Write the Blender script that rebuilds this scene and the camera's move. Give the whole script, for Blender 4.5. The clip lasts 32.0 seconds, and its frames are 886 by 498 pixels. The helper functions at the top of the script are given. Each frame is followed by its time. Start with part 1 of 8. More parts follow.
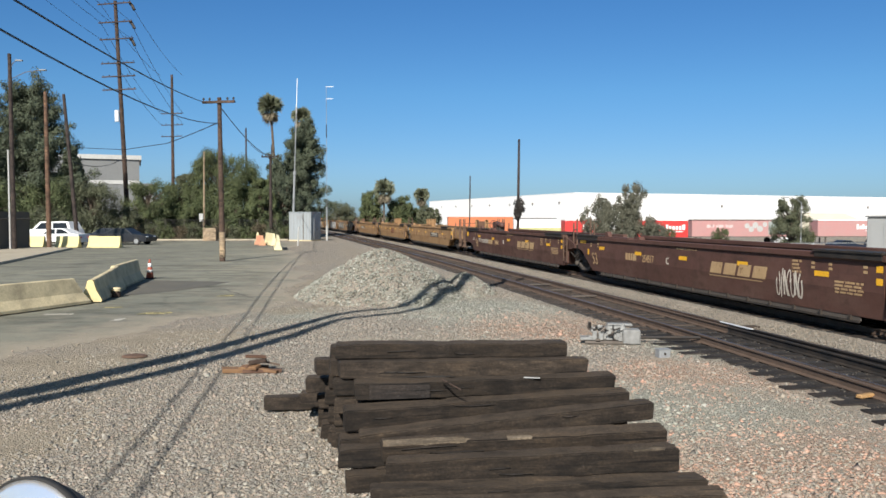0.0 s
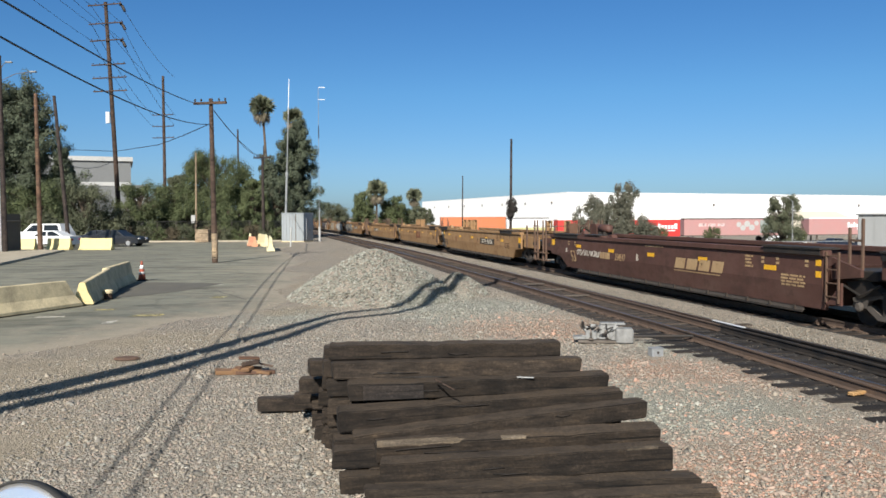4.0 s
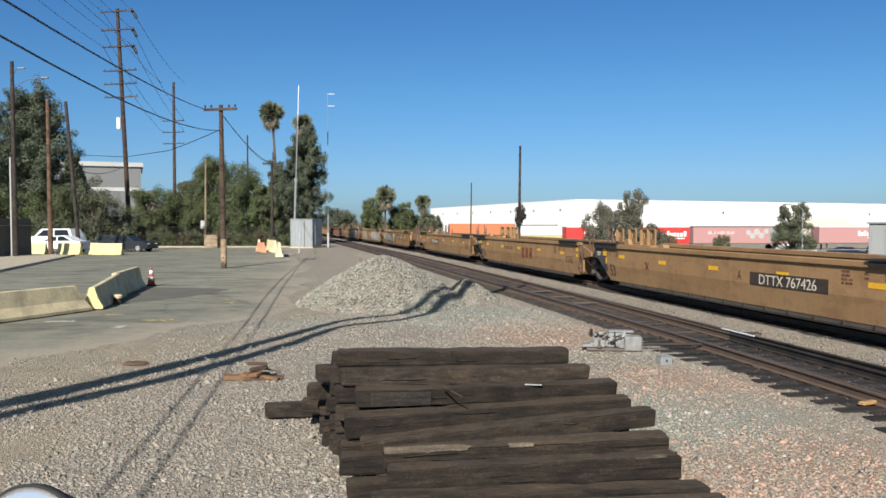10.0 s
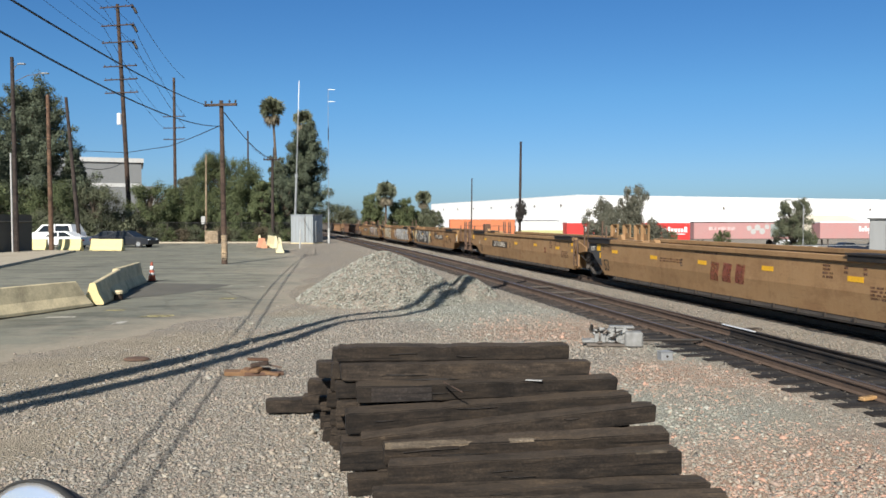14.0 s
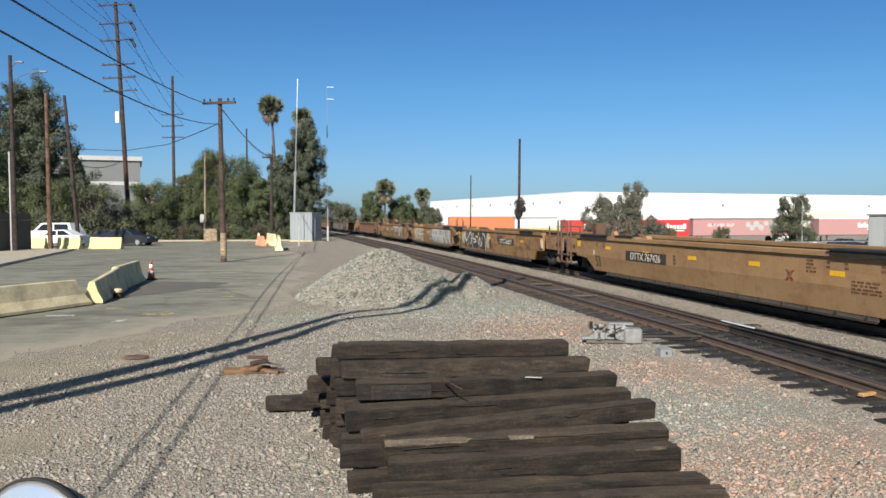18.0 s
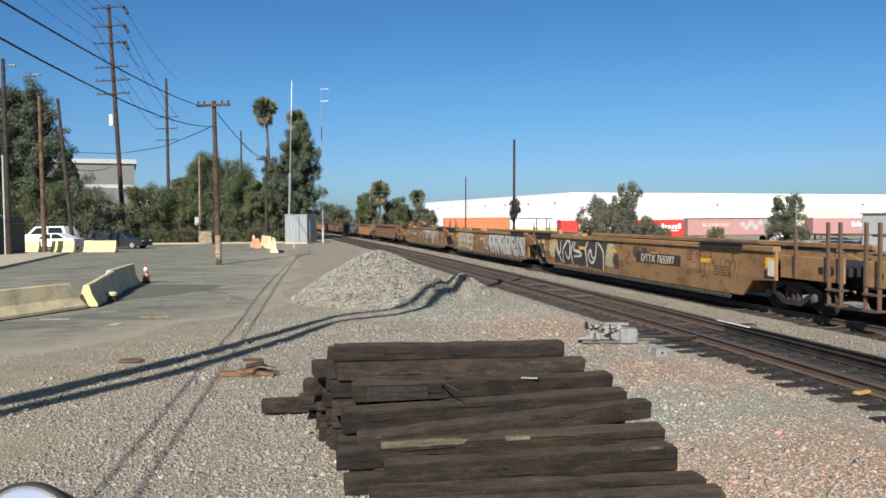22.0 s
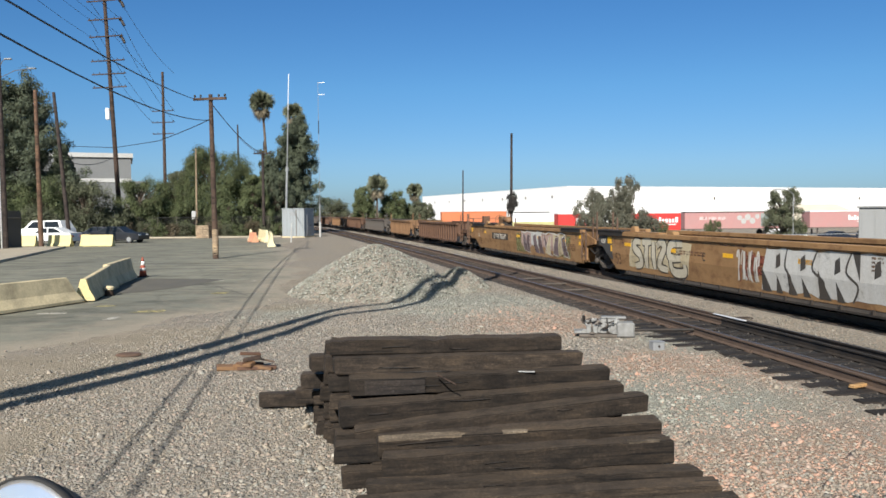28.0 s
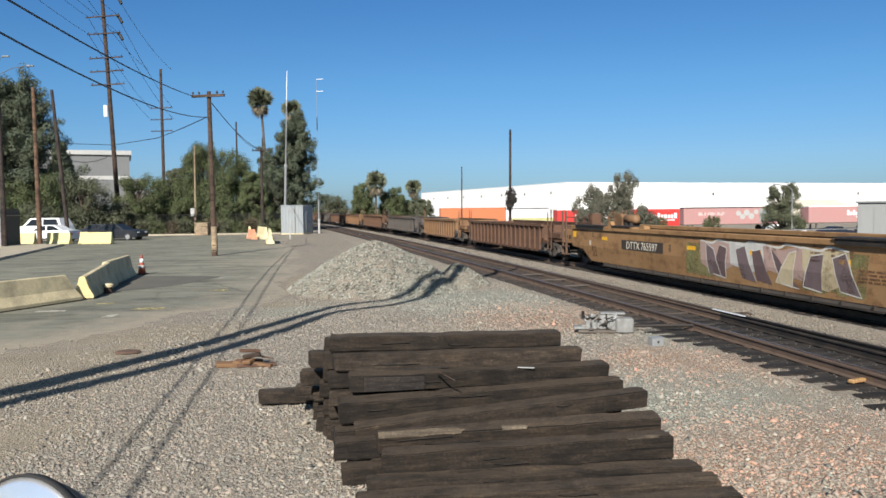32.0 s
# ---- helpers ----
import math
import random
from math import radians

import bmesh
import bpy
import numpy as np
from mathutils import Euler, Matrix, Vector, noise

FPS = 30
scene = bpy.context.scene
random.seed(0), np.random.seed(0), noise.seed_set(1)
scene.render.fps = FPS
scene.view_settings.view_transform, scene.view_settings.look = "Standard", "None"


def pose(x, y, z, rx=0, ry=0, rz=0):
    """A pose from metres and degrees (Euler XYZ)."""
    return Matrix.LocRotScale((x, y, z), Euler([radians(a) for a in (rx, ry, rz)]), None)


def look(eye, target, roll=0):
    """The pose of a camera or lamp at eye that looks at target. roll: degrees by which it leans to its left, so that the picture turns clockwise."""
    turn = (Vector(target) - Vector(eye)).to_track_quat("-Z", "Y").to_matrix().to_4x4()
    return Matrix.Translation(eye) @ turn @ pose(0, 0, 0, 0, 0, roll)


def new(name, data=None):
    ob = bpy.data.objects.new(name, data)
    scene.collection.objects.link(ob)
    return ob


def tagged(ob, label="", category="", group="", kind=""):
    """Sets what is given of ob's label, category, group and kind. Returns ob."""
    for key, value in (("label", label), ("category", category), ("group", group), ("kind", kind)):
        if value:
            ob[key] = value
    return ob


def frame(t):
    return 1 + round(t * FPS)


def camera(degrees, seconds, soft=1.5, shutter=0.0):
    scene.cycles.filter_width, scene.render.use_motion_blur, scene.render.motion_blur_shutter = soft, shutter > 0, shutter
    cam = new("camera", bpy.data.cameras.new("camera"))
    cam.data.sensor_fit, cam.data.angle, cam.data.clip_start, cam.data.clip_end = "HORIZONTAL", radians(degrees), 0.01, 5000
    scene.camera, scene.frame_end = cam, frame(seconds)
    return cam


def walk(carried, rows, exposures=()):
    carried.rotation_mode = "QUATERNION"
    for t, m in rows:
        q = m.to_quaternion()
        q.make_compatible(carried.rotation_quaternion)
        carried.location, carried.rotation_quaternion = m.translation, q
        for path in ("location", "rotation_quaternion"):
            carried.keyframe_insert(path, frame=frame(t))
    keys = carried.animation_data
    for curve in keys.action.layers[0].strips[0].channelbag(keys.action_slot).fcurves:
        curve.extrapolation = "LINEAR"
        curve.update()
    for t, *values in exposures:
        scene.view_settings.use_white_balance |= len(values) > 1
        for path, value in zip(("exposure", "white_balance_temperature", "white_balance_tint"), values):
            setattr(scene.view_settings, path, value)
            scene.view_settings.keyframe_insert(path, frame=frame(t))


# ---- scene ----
# The camera stands still and only turns a little.
EYE_H = 2.6
cam = camera(57.8, 32.0, soft=1.6)
WALK = [
    (0, 0.118, -2.310, 0.086), (0.5, 0.173, -2.214, 0.016), (1, 0.303, -2.012, -0.181),
    (1.5, 0.750, -2.310, -0.383), (2, 0.945, -2.343, -0.440), (2.5, 0.948, -2.236, -0.426),
    (3, 0.835, -2.249, -0.330), (3.5, 0.737, -2.300, -0.264), (5.5, 0.311, -2.258, -0.053),
    (6, 0.294, -2.254, -0.039), (6.5, 0.234, -2.193, -0.050), (7, 0.223, -2.227, 0.000),
    (7.5, 0.255, -2.417, -0.001), (8, 0.223, -2.112, -0.003), (8.5, 0.104, -1.989, -0.006),
    (9, -0.001, -1.935, 0.002), (9.5, 0.001, -1.814, 0.002), (10, 0.028, -1.818, 0.047),
    (10.5, -0.006, -1.841, 0.050), (11, -0.025, -1.854, 0.057), (11.5, -0.018, -2.043, 0.072),
    (12, -0.041, -2.072, 0.058), (12.5, -0.060, -2.083, 0.075), (13, -0.046, -2.114, 0.049),
    (13.5, -0.012, -2.136, 0.071), (14, -0.014, -2.125, 0.032), (14.5, -0.047, -2.197, 0.078),
    (16.5, -0.064, -2.392, 0.052), (17, -0.062, -2.314, -0.004), (17.5, 0.005, -2.281, -0.113),
    (18, 0.045, -2.314, -0.134), (18.5, 0.123, -2.226, -0.257), (19, 0.262, -2.219, -0.357),
    (19.5, 0.326, -2.301, -0.409), (20, 0.405, -2.418, -0.448), (20.5, 0.438, -2.427, -0.429),
    (21, 0.482, -2.446, -0.408), (21.5, 0.401, -2.229, -0.494), (22, 0.384, -2.228, -0.460),
    (22.5, 0.439, -2.364, -0.440), (23, 0.507, -2.535, -0.470), (23.5, 0.561, -2.652, -0.470),
    (24, 0.541, -2.636, -0.520), (24.5, 0.574, -2.653, -0.483), (25, 0.571, -2.591, -0.549),
    (25.5, 0.580, -2.641, -0.537), (27.5, 0.566, -2.780, -0.479), (28, 0.575, -2.668, -0.495),
    (28.5, 0.493, -2.648, -0.513), (29, 0.395, -2.786, -0.434), (29.5, 0.383, -2.836, -0.465),
    (30, 0.415, -2.870, -0.419), (30.5, 0.440, -2.798, -0.434), (31, 0.501, -2.855, -0.527),
    (31.5, 0.601, -2.850, -0.643), (32, 0.641, -2.925, -0.670),
]
walk(cam, [(t, Matrix.Translation((0, 0, EYE_H)) @ Euler((0, 0, radians(-yaw))).to_matrix().to_4x4()
            @ Euler((radians(90 + pitch), 0, 0)).to_matrix().to_4x4()
            @ Euler((0, 0, radians(roll))).to_matrix().to_4x4()) for t, yaw, pitch, roll in WALK],
     exposures=[(0, 0.62), (32, 0.62)])

# ---- daylight ----
SUN = Vector((-0.363, -1.48, 1.0)).normalized()
SKY_TINT = [(0.0, (0.84, 0.72, 0.80)), (0.06, (1.02, 0.88, 0.92)), (0.15, (1.0, 1.02, 1.04)), (0.27, (0.86, 1.0, 1.12)), (0.60, (1.9, 1.32, 1.0))]
world = bpy.data.worlds.new("sky")
scene.world = world
world.use_nodes = True
wn = world.node_tree.nodes
sky = wn.new("ShaderNodeTexSky")
sky.sky_type, sky.sun_disc = "NISHITA", False
sky.sun_elevation = math.asin(SUN.z)
sky.sun_rotation = math.atan2(SUN.x, SUN.y)
sky.altitude, sky.air_density, sky.dust_density, sky.ozone_density = 0, 0.65, 0.6, 3.0
wn["Background"].inputs["Strength"].default_value = 0.060
deep = wn.new("ShaderNodeHueSaturation")
deep.inputs["Saturation"].default_value = 1.1
hue = wn.new("ShaderNodeMix")
hue.data_type, hue.blend_type = "RGBA", "MULTIPLY"
hue.inputs[0].default_value = 1.0
hue.inputs[7].default_value = (0.765, 1.08, 1.14, 1)
world.node_tree.links.new(sky.outputs[0], deep.inputs["Color"])
world.node_tree.links.new(deep.outputs[0], hue.inputs[6])
# grey-blue haze on the horizon; unseen upper sky warmed to fill the shadows
haze = wn.new("ShaderNodeMix")
haze.data_type, haze.blend_type = "RGBA", "MULTIPLY"
haze.inputs[0].default_value = 1.0
sky_way = wn.new("ShaderNodeSeparateXYZ")
sky_ramp = wn.new("ShaderNodeValToRGB")
world.node_tree.links.new(wn.new("ShaderNodeTexCoord").outputs["Generated"], sky_way.inputs[0])
world.node_tree.links.new(sky_way.outputs[2], sky_ramp.inputs[0])
steps_ = sky_ramp.color_ramp.elements
while len(steps_) < len(SKY_TINT):
    steps_.new(0.5)
for k_, (at_, col_) in zip(steps_, SKY_TINT):
    k_.position, k_.color = at_, (*col_, 1)
world.node_tree.links.new(hue.outputs[2], haze.inputs[6])
world.node_tree.links.new(sky_ramp.outputs[0], haze.inputs[7])
world.node_tree.links.new(haze.outputs[2], wn["Background"].inputs["Color"])
sun = new("sun", bpy.data.lights.new("sun", "SUN"))
sun.data.energy, sun.data.angle, sun.data.color = 5.0, radians(0.53), (1.0, 0.95, 0.87)
sun.matrix_world = look((0, 0, 60), Vector((0, 0, 60)) - SUN)


# ---- materials ----
def nodes_of(name):
    m = bpy.data.materials.new(name)
    m.use_nodes = True
    return m, m.node_tree.nodes, m.node_tree.links, m.node_tree.nodes["Principled BSDF"]


def ramp(n, l, src, stops, socket="Fac"):
    r = n.new("ShaderNodeValToRGB")
    e = r.color_ramp.elements
    while len(e) < len(stops):
        e.new(0.5)
    for k, (p, c) in zip(e, stops):
        k.position, k.color = p, (*c, 1) if len(c) == 3 else c
    l.new(src, r.inputs[0])
    return r


def tex(n, l, coord, kind, scale, detail=4.0, rough=0.6, stretch=None, feature=None):
    if stretch:
        mp = n.new("ShaderNodeMapping")
        mp.inputs["Scale"].default_value = stretch
        l.new(coord, mp.inputs["Vector"])
        coord = mp.outputs[0]
    t = n.new("ShaderNodeTexNoise" if kind == "noise" else "ShaderNodeTexVoronoi")
    t.inputs["Scale"].default_value = scale
    if kind == "noise":
        t.inputs["Detail"].default_value, t.inputs["Roughness"].default_value = detail, rough
    elif feature:
        t.feature = feature
    l.new(coord, t.inputs["Vector"])
    return t


def mixc(n, l, fac, a, b, mode="MIX"):
    m = n.new("ShaderNodeMix")
    m.data_type, m.blend_type = "RGBA", mode
    for sock, v in ((m.inputs[0], fac), (m.inputs[6], a), (m.inputs[7], b)):
        if isinstance(v, (int, float)):
            sock.default_value = v
        elif isinstance(v, tuple):
            sock.default_value = (*v, 1)
        else:
            l.new(v, sock)
    return m.outputs[2]


def bumped(n, l, b, height, strength=0.4, distance=0.02):
    u = n.new("ShaderNodeBump")
    u.inputs["Strength"].default_value, u.inputs["Distance"].default_value = strength, distance
    l.new(height, u.inputs["Height"])
    l.new(u.outputs[0], b.inputs["Normal"])


def worn(name, base, dirt, amount=0.45, scale=1.5, rough=0.6, metal=0.0, grain=40.0, bump=0.15, vary=0.0, streak=False, random_=False):
    """Paint, concrete, wood or metal: a base colour, dirt in patches at two scales, fine grain."""
    m, n, l, b = nodes_of(name)
    co = n.new("ShaderNodeTexCoord").outputs["Object"]
    big = tex(n, l, co, "noise", scale, 6, 0.65, (1, 1, 0.25) if streak else None)
    fine = tex(n, l, co, "noise", grain, 3, 0.6)
    f = ramp(n, l, big.outputs[0], [(0.42, (0, 0, 0)), (0.75, (amount,) * 3)])
    c = mixc(n, l, f.outputs[0], base, dirt)
    g = ramp(n, l, fine.outputs[0], [(0.3, (0.82,) * 3), (0.7, (1.12,) * 3)])
    c = mixc(n, l, 1.0, c, g.outputs[0], "MULTIPLY")
    if random_:
        oi = n.new("ShaderNodeObjectInfo")
        r = ramp(n, l, oi.outputs["Random"], [(0, (1 - vary,) * 3), (1, (1 + vary,) * 3)])
        c = mixc(n, l, 1.0, c, r.outputs[0], "MULTIPLY")
    l.new(c, b.inputs["Base Color"])
    b.inputs["Metallic"].default_value = metal
    rr = ramp(n, l, big.outputs[0], [(0.3, (rough - 0.08,) * 3), (0.8, (min(1, rough + 0.12),) * 3)])
    l.new(rr.outputs[0], b.inputs["Roughness"])
    if bump:
        bumped(n, l, b, fine.outputs[0], bump, 0.01)
    return m


def sprayed(name, colour, dirt, cover=0.5, scale=1.6):
    """Thin sprayed or stencilled paint, faded through in patches to what lies under it."""
    m = worn(name, colour, dirt, 0.6, 2.5, 0.6, streak=True, bump=0)
    n, l, b = m.node_tree.nodes, m.node_tree.links, m.node_tree.nodes["Principled BSDF"]
    co = n.new("ShaderNodeTexCoord").outputs["Object"]
    t = tex(n, l, co, "noise", scale, 7, 0.7)
    r = ramp(n, l, t.outputs[0], [(0.62 - 0.4 * cover, (0.12,) * 3), (0.80 - 0.4 * cover, (0.95,) * 3)])
    l.new(r.outputs[0], b.inputs["Alpha"])
    return m


def carpaint(name, base, rust, pale_tone, grime, wear=0.5):
    """Old railcar enamel: sun-bleached clouds, rust patches, run-down streaks, scuffs and a dusty tone."""
    m, n, l, b = nodes_of(name)
    co = n.new("ShaderNodeTexCoord").outputs["Object"]
    cloud = tex(n, l, co, "noise", 0.45, 5, 0.6, (1, 1, 1.6))
    c = ramp(n, l, cloud.outputs[0], [(0.35, tuple(v * 0.80 for v in base)), (0.55, base), (0.75, pale_tone)]).outputs[0]
    patch = tex(n, l, co, "noise", 1.7, 8, 0.72, (0.8, 1, 1.3))
    f = ramp(n, l, patch.outputs[0], [(0.50, (0, 0, 0)), (0.60, (wear,) * 3), (0.8, (min(1, wear * 1.5),) * 3)])
    c = mixc(n, l, f.outputs[0], c, rust)
    run = tex(n, l, co, "noise", 5.0, 5, 0.7, (1.6, 1, 0.10))
    s = ramp(n, l, run.outputs[0], [(0.34, (0.55,) * 3), (0.48, (1.0,) * 3), (0.72, (1.12,) * 3)])
    c = mixc(n, l, 0.2, c, s.outputs[0], "MULTIPLY")
    scuff = tex(n, l, co, "noise", 7.0, 6, 0.75, (0.12, 1, 2.0))
    k = ramp(n, l, scuff.outputs[0], [(0.60, (0, 0, 0)), (0.72, (0.55,) * 3)])
    c = mixc(n, l, k.outputs[0], c, grime)
    fine = tex(n, l, co, "noise", 38, 4, 0.7)
    g = ramp(n, l, fine.outputs[0], [(0.3, (0.88,) * 3), (0.7, (1.08,) * 3)])
    c = mixc(n, l, 1.0, c, g.outputs[0], "MULTIPLY")
    l.new(c, b.inputs["Base Color"])
    rr = ramp(n, l, patch.outputs[0], [(0.3, (0.52,) * 3), (0.8, (0.85,) * 3)])
    l.new(rr.outputs[0], b.inputs["Roughness"])
    b.inputs["Specular IOR Level"].default_value = 0.3
    wave = tex(n, l, co, "noise", 0.9, 3, 0.5)
    bumped(n, l, b, wave.outputs[0], 0.12, 0.03)
    return m


def leafy(name, dark, light, tip):
    m, n, l, b = nodes_of(name)
    g = n.new("ShaderNodeNewGeometry")
    r = ramp(n, l, g.outputs["Random Per Island"], [(0, dark), (0.6, light), (1, tip)])
    co = n.new("ShaderNodeTexCoord").outputs["Object"]
    t = tex(n, l, co, "noise", 0.5, 3)
    q = ramp(n, l, t.outputs[0], [(0.3, (0.7,) * 3), (0.7, (1.2,) * 3)])
    l.new(mixc(n, l, 1.0, r.outputs[0], q.outputs[0], "MULTIPLY"), b.inputs["Base Color"])
    b.inputs["Roughness"].default_value = 0.65
    b.inputs["Specular IOR Level"].default_value = 0.25
    return m


def stony(name, stops, tint=None, rough=0.9):
    """Loose stone, each island of its own colour."""
    m, n, l, b = nodes_of(name)
    g = n.new("ShaderNodeNewGeometry")
    r = ramp(n, l, g.outputs["Random Per Island"], stops)
    r.color_ramp.interpolation = "CONSTANT"
    co = n.new("ShaderNodeTexCoord").outputs["Object"]
    t = tex(n, l, co, "noise", 30, 3)
    q = ramp(n, l, t.outputs[0], [(0.3, (0.75,) * 3), (0.7, (1.15,) * 3)])
    l.new(mixc(n, l, 1.0, r.outputs[0], q.outputs[0], "MULTIPLY"), b.inputs["Base Color"])
    b.inputs["Roughness"].default_value = rough
    return m


GREY_ROCK, TAN_ROCK, PINK_ROCK, PALE_ROCK = (0.268, 0.240, 0.203), (0.310, 0.266, 0.208), (0.335, 0.268, 0.216), (0.39, 0.36, 0.30)


def ground_material():
    """Dirt and gravel: cells of stone in several colours, dirt in wide patches, red stone in a stretch beside the track."""
    m, n, l, b = nodes_of("gravel_ground")
    co = n.new("ShaderNodeTexCoord").outputs["Object"]
    v = tex(n, l, co, "voronoi", 22)
    v2 = tex(n, l, co, "voronoi", 55)
    sep = n.new("ShaderNodeSeparateColor")
    l.new(v.outputs["Color"], sep.inputs[0])
    stones = ramp(n, l, sep.outputs[0], [(0, (0.23, 0.22, 0.185)), (0.25, GREY_ROCK), (0.5, TAN_ROCK), (0.75, PINK_ROCK), (0.92, PALE_ROCK)])
    red = ramp(n, l, sep.outputs[1], [(0, (0.30, 0.20, 0.145)), (0.4, (0.42, 0.265, 0.18)), (0.75, TAN_ROCK), (0.93, PALE_ROCK)])
    wide = tex(n, l, co, "noise", 0.22, 5, 0.6)
    mid = tex(n, l, co, "noise", 1.3, 5, 0.6)

    def spot(x, y, r, gain):
        mp = n.new("ShaderNodeMapping")
        mp.inputs["Location"].default_value = (-x / r, -y / (r * 1.3), 0)
        mp.inputs["Scale"].default_value = (1 / r, 1 / (r * 1.3), 0)
        l.new(co, mp.inputs["Vector"])
        gr_ = n.new("ShaderNodeTexGradient")
        gr_.gradient_type = "SPHERICAL"
        l.new(mp.outputs[0], gr_.inputs[0])
        ml_ = n.new("ShaderNodeMath")
        ml_.operation = "MULTIPLY"
        ml_.inputs[1].default_value = gain
        l.new(gr_.outputs[1], ml_.inputs[0])
        return ml_.outputs[0]

    def plus(*socks):
        out = socks[0]
        for q in socks[1:]:
            a_ = n.new("ShaderNodeMath")
            l.new(out, a_.inputs[0])
            l.new(q, a_.inputs[1])
            out = a_.outputs[0]
        return out
    blot = tex(n, l, co, "noise", 0.9, 4, 0.6).outputs[0]
    redmask = ramp(n, l, plus(spot(2.5, 19.2, 2.5, 1.0), spot(4.2, 12.9, 1.9, 0.9), spot(4.3, 8.7, 1.8, 0.6), spot(2.6, 7.4, 1.8, 0.45), blot), [(0.60, (0, 0, 0)), (0.92, (0.9,) * 3)])
    c = mixc(n, l, redmask.outputs[0], stones.outputs[0], red.outputs[0])
    dirt = ramp(n, l, mid.outputs[0], [(0.3, (0.29, 0.245, 0.180)), (0.7, (0.385, 0.325, 0.242))])
    green = ramp(n, l, plus(spot(1.1, 22.2, 3.2, 1.0), spot(3.6, 10.9, 2.0, 0.8), spot(5.0, 15.5, 1.6, 0.6), spot(-4.0, 21.0, 2.0, 0.4), blot), [(0.58, (0, 0, 0)), (0.92, (0.6,) * 3)])
    c = mixc(n, l, green.outputs[0], c, (0.305, 0.325, 0.275))
    dm = ramp(n, l, plus(wide.outputs[0], spot(-6.2, 13.4, 2.4, 0.30), spot(-5.2, 17.5, 2.2, 0.30), spot(-4.4, 21.5, 1.8, 0.25), spot(-7.6, 9.5, 2.0, 0.2), spot(-5.0, 9.0, 1.3, 0.45), spot(-6.0, 31, 4.0, 0.3)), [(0.52, (0.05,) * 3), (0.72, (0.9,) * 3)])
    c = mixc(n, l, dm.outputs[0], c, dirt.outputs[0])
    # shade in the gaps between small stones, multiplied into the colour
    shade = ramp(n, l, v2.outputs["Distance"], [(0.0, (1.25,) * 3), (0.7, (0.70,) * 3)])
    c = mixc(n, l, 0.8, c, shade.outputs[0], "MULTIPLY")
    l.new(c, b.inputs["Base Color"])
    b.inputs["Roughness"].default_value = 0.95
    b.inputs["Specular IOR Level"].default_value = 0.2
    add = n.new("ShaderNodeMath")
    l.new(v.outputs["Distance"], add.inputs[0])
    l.new(v2.outputs["Distance"], add.inputs[1])
    inv = n.new("ShaderNodeMath")
    inv.operation = "MULTIPLY"
    inv.inputs[1].default_value = -1
    l.new(add.outputs[0], inv.inputs[0])
    bumped(n, l, b, inv.outputs[0], 0.7, 0.03)
    return m


def asphalt_material():
    m, n, l, b = nodes_of("old_asphalt")
    co = n.new("ShaderNodeTexCoord").outputs["Object"]
    wide = tex(n, l, co, "noise", 0.13, 6, 0.6, (1, 0.5, 1))
    streak = tex(n, l, co, "noise", 0.8, 5, 0.65, (0.35, 1.2, 1))
    fine = tex(n, l, co, "noise", 60, 3, 0.6)
    c = ramp(n, l, wide.outputs[0], [(0.35, (0.150, 0.150, 0.118)), (0.55, (0.205, 0.200, 0.152)), (0.75, (0.275, 0.25, 0.18))]).outputs[0]
    s = ramp(n, l, streak.outputs[0], [(0.36, (0.62,) * 3), (0.5, (1.0,) * 3), (0.8, (1.12,) * 3)])
    c = mixc(n, l, 0.9, c, s.outputs[0], "MULTIPLY")
    oil = tex(n, l, co, "noise", 0.55, 7, 0.72, (0.5, 1.5, 1))
    o = ramp(n, l, oil.outputs[0], [(0.50, (1.0,) * 3), (0.60, (0.58,) * 3)])
    c = mixc(n, l, 0.9, c, o.outputs[0], "MULTIPLY")
    crack = tex(n, l, co, "voronoi", 0.32, feature="DISTANCE_TO_EDGE")
    warp = n.new("ShaderNodeVectorMath")
    warp.operation = "ADD"
    l.new(co, warp.inputs[0])
    wob = tex(n, l, co, "noise", 1.2, 4, 0.6)
    l.new(wob.outputs["Color"], warp.inputs[1])
    l.new(warp.outputs[0], crack.inputs["Vector"])
    q = ramp(n, l, crack.outputs["Distance"], [(0.0, (0.4,) * 3), (0.03, (1.0,) * 3)])
    c = mixc(n, l, 0.45, c, q.outputs[0], "MULTIPLY")
    at = n.new("ShaderNodeAttribute")
    at.attribute_name = "dirt"
    mid = tex(n, l, co, "noise", 1.1, 6, 0.7)
    su = n.new("ShaderNodeMath")
    l.new(at.outputs["Fac"], su.inputs[0])
    l.new(mid.outputs[0], su.inputs[1])
    dm = ramp(n, l, su.outputs[0], [(0.54, (0, 0, 0)), (0.98, (0.95,) * 3)])
    dirt = ramp(n, l, fine.outputs[0], [(0.3, (0.245, 0.210, 0.158)), (0.7, (0.325, 0.280, 0.212))])
    c = mixc(n, l, dm.outputs[0], c, dirt.outputs[0])
    g = ramp(n, l, fine.outputs[0], [(0.3, (0.8,) * 3), (0.7, (1.15,) * 3)])
    c = mixc(n, l, 1.0, c, g.outputs[0], "MULTIPLY")
    l.new(c, b.inputs["Base Color"])
    b.inputs["Roughness"].default_value = 0.9
    bumped(n, l, b, fine.outputs[0], 0.3, 0.01)
    return m


